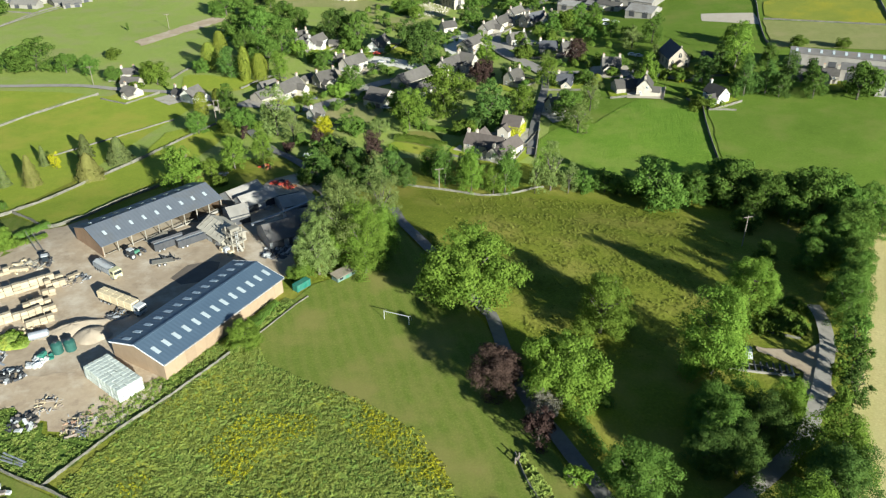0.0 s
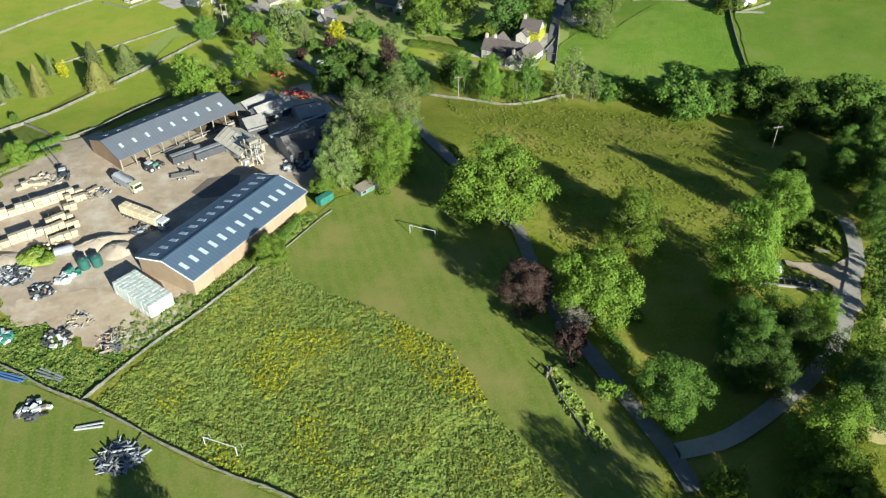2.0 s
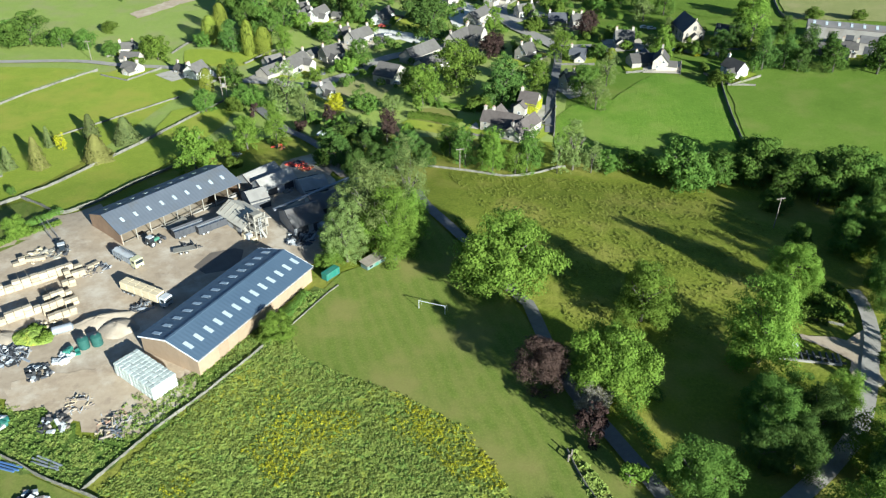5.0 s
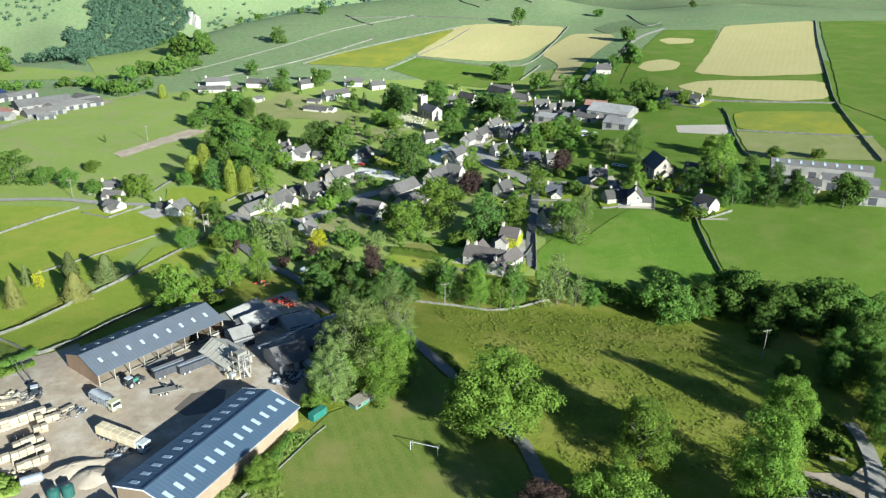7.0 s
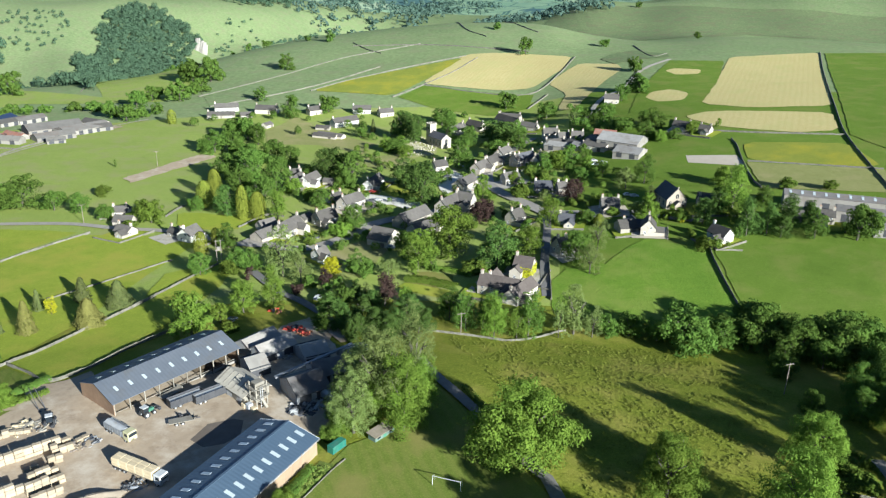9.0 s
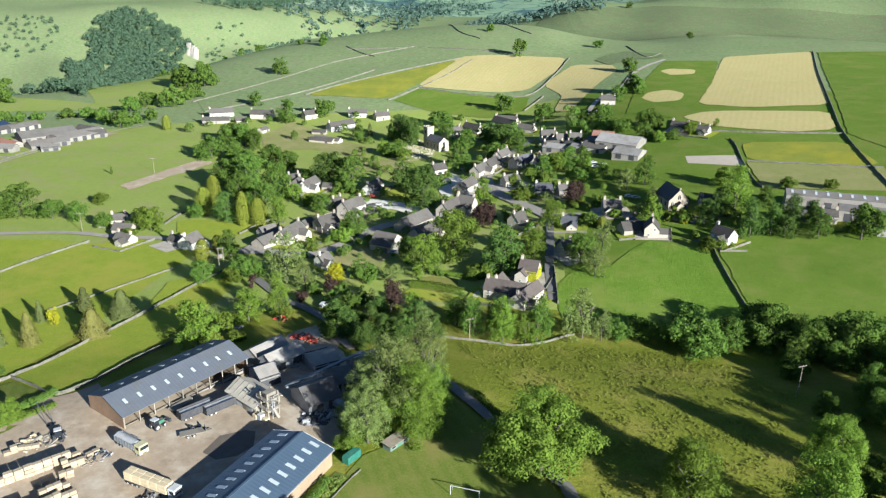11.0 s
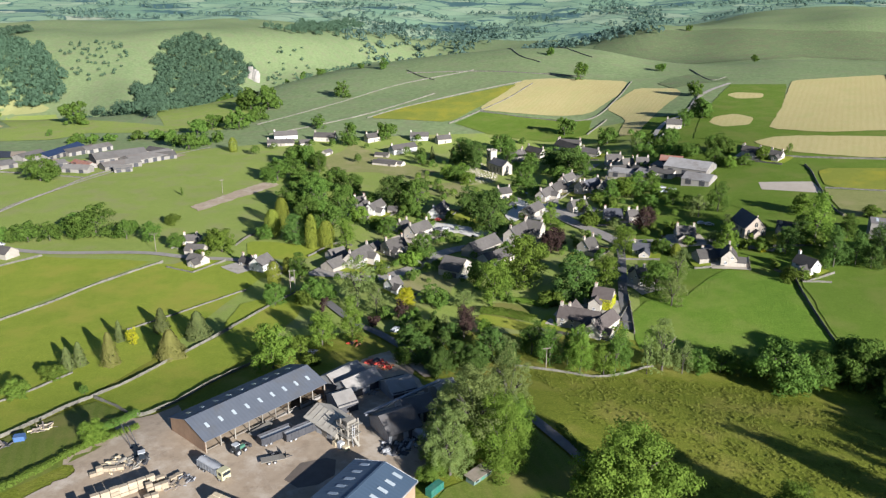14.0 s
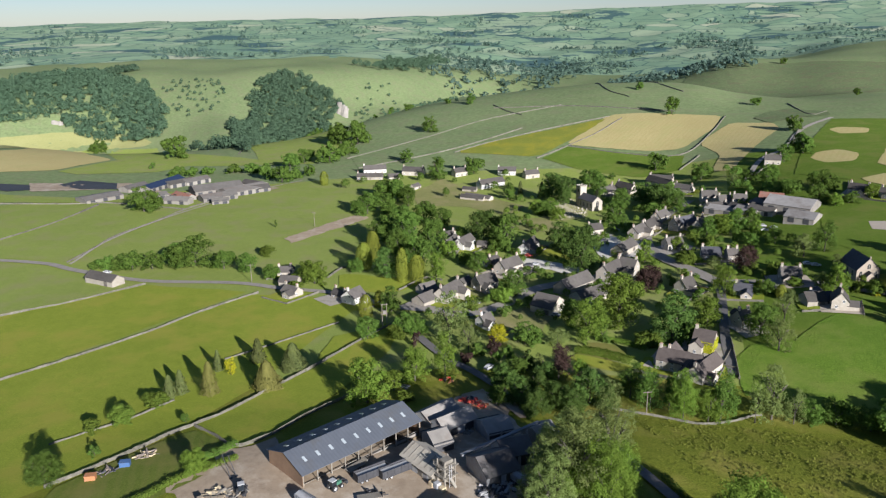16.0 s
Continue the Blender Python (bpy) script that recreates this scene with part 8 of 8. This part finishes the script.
tree("dark_broadleaf", -46.4, 233.2, 8.9, 4.2)
tree("dark_broadleaf", -34.1, 213.2, 8.0, 4.2)
tree("dark_broadleaf", -23.3, 217.1, 8.3, 3.9)
tree("oak", -51.0, 251.9, 5.7, 2.7)
tree("dark_broadleaf", -32.1, 241.6, 7.5, 3.6)
tree("oak", -58.4, 260.5, 5.3, 3.0)
tree("dark_broadleaf", -39.6, 251.3, 7.5, 3.1)
tree("oak", -47.2, 262.0, 4.4, 2.6)
tree("oak", -46.6, 220.6, 6.0, 3.3)
tree("dark_broadleaf", -12.8, 224.5, 8.0, 3.3)
tree("oak", -91.9, 428.1, 7.0, 4.0)
tree("oak", 27.1, 334.6, 4.8, 3.1)
tree("bush", 2.1, 338.8, 4.0, 3.7)
tree("oak", -14.8, 351.4, 3.9, 2.8)
tree("bush", 68.1, 347.0, 4.1, 3.8)
tree("oak", 73.4, 360.7, 5.8, 3.3)
tree("lime", -47.3, 401.8, 4.5, 3.1)
tree("bush", 18.6, 354.0, 3.4, 2.5)
tree("oak", 62.2, 412.5, 6.4, 4.4)
tree("oak", 73.9, 411.9, 7.8, 4.4)
tree("blossom", 30.4, 108.5, 5.5, 3.6)
tree("ash", -21.0, 164.3, 22.4, 8.2)
tree("ash", -26.5, 156.7, 15.0, 5.2)
tree("ash", -25.0, 165.7, 15.8, 6.5)
tree("lime", -17.6, 162.4, 13.9, 6.3)
tree("ash", -31.3, 163.0, 7.4, 3.4)
tree("lime", -12.0, 166.4, 14.5, 4.6)
tree("bush", -30.3, 154.3, 5.6, 3.2)
tree("ash", -13.2, 177.5, 23.5, 5.7)
tree("lime", -14.6, 158.4, 18.4, 5.3)
tree("ash", -24.5, 180.0, 12.6, 6.2)
tree("ash", -29.0, 169.5, 7.8, 4.0)
tree("oak", 54.7, 232.3, 7.9, 5.2)
tree("oak", 70.2, 223.2, 15.3, 9.2)
tree("oak", 84.6, 228.9, 9.3, 5.5)
tree("oak", 95.5, 228.6, 13.1, 9.0)
tree("oak", 105.3, 223.5, 11.4, 6.3)
tree("oak", 113.3, 225.5, 9.1, 6.4)
tree("oak", 117.1, 217.3, 14.0, 9.7)
tree("oak", 125.7, 215.9, 12.4, 7.1)
tree("oak", 63.4, 229.2, 7.5, 4.7)
tree("oak", 47.1, 232.4, 7.7, 4.0)
tree("yellow", -52.6, 275.5, 7.5, 3.5)
tree("bush", -151.5, 321.5, 4.7, 4.3)
tree("oak", -169.9, 338.4, 7.1, 4.2)
tree("bush", -189.6, 378.2, 5.7, 4.3)
tree("oak", 145.0, 307.0, 13.3, 4.5)
tree("oak", 161.1, 303.9, 15.4, 7.9)
tree("bush", 176.2, 366.5, 5.0, 3.5)
tree("oak", -210.8, 440.0, 5.1, 0.7)
tree("oak", -151.3, 152.6, 9.2, 4.2)
tree("bush", -157.4, 180.7, 4.1, 2.9)
tree("bush", -152.5, 188.0, 5.8, 3.6)
tree("bush", -149.3, 200.4, 4.1, 4.1)
tree("conifer", -148.3, 206.5, 8.1, 2.5)
tree("conifer", -146.3, 209.8, 8.6, 2.5)
tree("spruce", -136.7, 210.6, 11.8, 3.3)
tree("conifer", -143.4, 229.3, 8.2, 1.9)
tree("yellow", -137.3, 226.2, 6.4, 1.8)
tree("conifer", -133.2, 239.3, 9.3, 3.2)
tree("spruce", -120.7, 218.3, 9.7, 5.1)
tree("conifer", -118.7, 235.6, 9.9, 4.9)
tree("oak", -147.4, 167.1, 3.5, 1.6)
tree("lime", -116.1, 162.0, 6.5, 3.3)
tree("oak", -133.6, 189.7, 2.9, 1.4)
tree("oak", -318.4, 469.5, 17.3, 10.6)
tree("oak", -767.8, 1065.4, 20.2, 12.0)
tree("oak", -426.3, 707.8, 21.3, 13.2)
tree("oak", -565.9, 977.5, 16.5, 11.6)
tree("oak", -183.2, 780.5, 16.5, 7.4)
tree("oak", -254.7, 671.3, 18.7, 10.9)
tree("oak", -280.3, 673.5, 13.9, 8.8)
tree("oak", -271.4, 755.1, 20.8, 13.4)
tree("oak", -252.4, 752.1, 23.4, 12.1)
tree("oak", -448.4, 1167.4, 25.8, 17.2)
tree("oak", -246.8, 706.2, 12.6, 10.2)
tree("oak", -284.1, 648.5, 14.5, 8.5)
tree("oak", -218.9, 354.0, 15.6, 11.7)
tree("oak", -230.1, 356.7, 10.1, 7.5)
tree("oak", -200.9, 349.7, 9.9, 6.0)
tree("oak", -246.7, 341.5, 9.6, 6.7)
tree("oak", -237.3, 344.5, 9.4, 5.5)
tree("oak", -259.6, 341.6, 7.1, 5.5)
tree("oak", -266.6, 342.4, 4.5, 4.3)
tree("oak", -187.2, 346.9, 9.9, 4.8)
tree("oak", -253.5, 342.2, 8.0, 4.9)
tree("oak", -377.2, 616.5, 8.5, 7.4)
tree("oak", -364.3, 617.7, 7.5, 7.4)
tree("oak", -353.9, 628.8, 6.1, 6.4)
tree("oak", -332.2, 634.7, 7.5, 7.5)
tree("oak", -313.3, 634.7, 8.4, 8.4)
tree("oak", -286.8, 604.6, 12.8, 8.0)
tree("oak", -267.5, 588.6, 13.4, 7.8)
tree("oak", -261.5, 604.6, 8.0, 7.0)
tree("oak", -254.0, 618.1, 9.2, 6.1)
tree("oak", -419.6, 648.5, 6.2, 3.3)
tree("oak", 55.4, 791.2, 17.2, 7.0)
tree("oak", 29.9, 903.9, 8.3, 5.3)
tree("oak", 144.8, 692.6, 12.4, 7.0)
tree("oak", 133.1, 610.8, 14.9, 8.8)
tree("oak", 142.0, 840.1, 7.8, 5.5)
tree("oak", 269.1, 950.5, 7.8, 4.6)
tree("oak", 317.5, 1534.0, 11.5, 6.5)
tree("oak", -263.4, 931.4, 8.6, 5.2)
tree("oak", -240.0, 923.7, 7.7, 5.8)
tree("oak", -160.3, 903.4, 12.4, 5.6)
tree("oak", -191.9, 928.8, 6.4, 4.3)
tree("oak", -295.6, 972.9, 7.0, 4.6)
tree("oak", 116.0, 592.4, 13.1, 5.4)
tree("oak", 129.2, 617.0, 12.2, 5.6)
hedge(1.9, 1.3, [(-126.9, 141.2), (-122.6, 148.9), (-117.8, 158.0), (-112.9, 164.2), (-108.3, 169.5)], "bush", "long clipped green hedge beside the farm drive")
hedge(5, 2.0, [(-23.1, 273.9), (-13.7, 272.0), (-3.8, 267.9)], "lime", "broad clipped yellow-green garden hedge")
hedge(2.6, 1.7, [(-15.6, 286.6), (-7.2, 284.9), (2.1, 280.2)], "lime", "clipped yellow-green garden hedge")
hedge(3, 1.6, [(-117.0, 168.3), (-114.4, 172.1), (-112.0, 176.9)])
hedge(2.0, 1.4, [(-34.2, 142.0), (-37.7, 130.0), (-39.2, 126.7)])
hedge(2, 1.5, [(39.5, 117.7), (43.8, 112.9), (34.8, 117.2)])
hedge(2.0, 1.0, [(-0.0, 181.0), (6.2, 167.9), (11.1, 159.2)])
hedge(2.2, 1.2, [(35.1, 112.8), (38.9, 104.3), (41.1, 98.5)])
wood_in("gorge_wood", "dense dark broadleaf wood on the gorge side", 950, 14, [(-1093.3, 1178.4), (-1066.8, 1228.1), (-990.6, 1328.8), (-819.5, 1276.5), (-714.7, 1186.1), (-661.1, 1096.8), (-714.2, 1095.7), (-841.7, 1095.5), (-897.3, 1090.8), (-993.5, 1061.2)])
wood_in("gorge_wood", "dense dark broadleaf wood on the gorge side", 620, 13, [(-544.4, 1033.0), (-583.6, 1201.0), (-621.7, 1345.6), (-614.5, 1431.7), (-565.9, 1454.1), (-504.2, 1404.2), (-466.9, 1327.8), (-464.9, 1199.1), (-507.3, 1105.2)])
wood_in("gorge_wood", "trees along the gorge edge", 260, 12, [(-645.3, 1032.2), (-590.5, 1034.1), (-517.6, 1048.5), (-491.8, 1068.6), (-357.7, 712.3), (-617.7, 999.4)])
wood_in("scrub", "scattered hawthorn scrub on the hillside", 90, 6, [(-483.8, 1443.8), (-467.1, 1503.7), (-423.4, 1559.1), (-221.8, 1046.4), (-149.6, 921.5), (-191.6, 927.1), (-290.8, 1036.0)])
wood_in("scrub", "scattered hawthorn scrub on the hillside", 60, 6, [(-777.2, 1279.6), (-747.3, 1326.7), (-660.7, 1330.5), (-630.7, 1221.0), (-653.2, 1146.1), (-700.0, 1159.2)])
wood_in("far_copse", "copse on the distant hill", 60, 11, [(-928.8, 1324.8), (-924.6, 1432.2), (-877.5, 1398.6), (-875.3, 1295.4)])
wood_in("gorge_wood", "woods at the mouth of the gorge", 240, 12, [(-533.1, 1646.4), (-504.8, 1825.9), (-473.0, 2204.5), (-404.6, 2096.8), (-404.5, 1743.8), (-451.9, 1624.5)])
gravestones([(-48.9, 539.2), (-38.1, 557.6), (-20.9, 529.8), (-23.0, 497.0), (-38.3, 483.9), (-46.3, 509.3)])
tufts("weeds", 16000, 0.19, "tall weeds and nettles on the yard edge", [(-60.7, 82.7), (-81.8, 89.0), (-88.3, 101.0), (-76.6, 101.2), (-63.9, 93.5), (-60.9, 105.9), (-52.3, 112.2), (-45.6, 123.0), (-32.2, 144.5), (-29.7, 143.0), (-43.1, 114.2), (-52.2, 98.4)])
tufts("weeds", 12000, 0.2, "tussocks of long meadow grass", [(-58.1, 81.3), (-51.2, 97.7), (-42.8, 115.4), (-36.0, 130.8), (-30.3, 120.2), (-20.6, 115.3), (-7.7, 110.1), (4.6, 102.0), (10.5, 93.5), (16.0, 84.5), (23.7, 75.9), (28.4, 67.0), (-14.5, 64.4), (-27.8, 68.7), (-42.5, 74.4)])
tufts("tussock", 12000, 0.2, "tussocks of rough pasture grass", [(-6.1, 219.9), (30.8, 223.5), (74.5, 220.5), (87.5, 190.9), (66.1, 141.8), (46.2, 123.6), (26.9, 137.9), (25.8, 175.0), (7.8, 185.7)])
MEADOW = [(-58.1, 81.3), (-51.2, 97.7), (-42.8, 115.4), (-36.0, 130.8), (-30.3, 120.2), (-20.6, 115.3), (-7.7, 110.1), (4.6, 102.0), (10.5, 93.5), (16.0, 84.5), (23.7, 75.9), (28.4, 67.0), (-14.5, 64.4), (-27.8, 68.7), (-42.5, 74.4)]
clumps("weeds", 3800, 0.55, 0.12, "pale green clumps of docks and tall grass in the meadow", MEADOW)
clumps("nettle", 900, 0.55, 0.13, "darker green clumps of nettles in the meadow", MEADOW, 0.1)
clumps("flowers", 800, 0.35, 0.3, "drifts of yellow buttercups in the meadow", MEADOW, 0.78)
clumps("flowers", 420, 0.35, 0.3, "dense drift of yellow buttercups in the meadow", [(-35.4, 93.0), (-30.0, 103.6), (-15.2, 104.8), (-13.8, 98.6), (-22.6, 94.1), (-24.7, 86.9)])
clumps("flowers", 380, 0.35, 0.3, "dense drift of yellow buttercups in the meadow", [(-6.7, 108.9), (5.7, 102.6), (12.1, 92.8), (13.5, 87.5), (6.3, 88.2), (-3.3, 95.8)])
clumps("nettle", 700, 0.5, 0.4, "dark nettles along the boundary wall", [(-60.7, 82.7), (-81.8, 89.0), (-88.3, 101.0), (-76.6, 101.2), (-63.9, 93.5), (-60.9, 105.9), (-52.3, 112.2), (-45.6, 123.0), (-32.2, 144.5), (-29.7, 143.0), (-43.1, 114.2), (-52.2, 98.4)])
tufts("bush", 2600, 0.5, "leafy allotment plants in beds", [(84.9, 153.7), (94.5, 160.6), (99.0, 155.5), (92.2, 143.1), (81.6, 144.1)])
tufts("weeds", 1500, 0.4, "rough weeds in a fenced strip", [(26.3, 97.8), (30.1, 91.1), (35.6, 80.2), (33.0, 78.3), (27.8, 88.1), (25.1, 95.5)])


def polar(a0, a1, r0, r1):
    def pick(g):
        a, r = radians(g.uniform(a0, a1)), g.uniform(r0, r1)
        return r * math.sin(a), r * math.cos(a)
    return pick


anywhere = lambda x, y: True
wood("far_woods", "distant woods and hedgerow trees", "hazed_far_leaf", lambda x, y: noise.noise((x * 0.004, y * 0.004, 2.0)) > 0.18, 1300, 12, 22, 0.24, polar(-46, 26, 2100, 4400))
wood("far_woods", "distant wooded valley", "hazed_far_leaf", lambda x, y: noise.noise((x * 0.003, y * 0.003, 6.0)) > 0.04, 800, 13, 22, 0.24, polar(-14, 10, 1500, 3000))


# small garden trees and shrubs between the houses
def gardens(count, seed, a0, a1, r0, r1, low, high, single):
    g = random.Random(seed)
    taken = [(o.location.x, o.location.y, 8 if o.name.startswith(("house", "barn", "farm_shed", "chapel", "church")) else 4) for o in scene.objects if o.parent is None and o.name.split(".")[0] in ("house", "barn", "farm_shed", "church", "chapel", "car", "tree", "conifer")]
    taken += ROADSIDE
    spots = []
    for _ in range(count * 30):
        a, r = radians(g.uniform(a0, a1)), g.uniform(r0, r1)
        x, y = r * math.sin(a), r * math.cos(a)
        if len(spots) >= count or noise.noise((x * 0.02, y * 0.02, 9.0)) < -0.15 or any((x - p) ** 2 + (y - q) ** 2 < d * d for p, q, d in taken):
            continue
        spots.append((x, y))
        taken.append((x, y, 4))
        if single:
            h = g.uniform(low, high)
            tree(g.choice(("oak", "oak", "oak", "lime", "bush", "bush", "ash")), x, y, h, h * g.uniform(0.4, 0.6))
    if not single:
        left = iter(spots)
        wood("garden_shrubs", "small garden trees and shrubs between the houses", g.choice(("oak", "lime", "bush")), anywhere, len(spots), (low + high) / 2, 260, 0.085, lambda q: next(left), "shrubs")


gardens(12, 1, -13, 14, 305, 397, 2.0, 4.0, True)
gardens(50, 11, -13, 14, 305, 397, 2.0, 4.0, False)
gardens(28, 2, -9, 12, 397, 523, 3.0, 6.5, False)
gardens(44, 12, -9, 12, 397, 523, 2.5, 6.0, False)
gardens(24, 3, -16, -6, 303, 420, 3.0, 6.0, False)
gardens(20, 4, -5, 12, 523, 612, 5.0, 9.0, False)
gardens(16, 5, 8, 20, 318, 378, 3.0, 6.0, False)
gardens(14, 6, -20, -5, 532, 640, 4.0, 8.0, False)
gardens(76, 21, -12, 13, 318, 420, 2.0, 5.0, False)
gardens(64, 22, -8, 11, 420, 550, 2.5, 5.5, False)
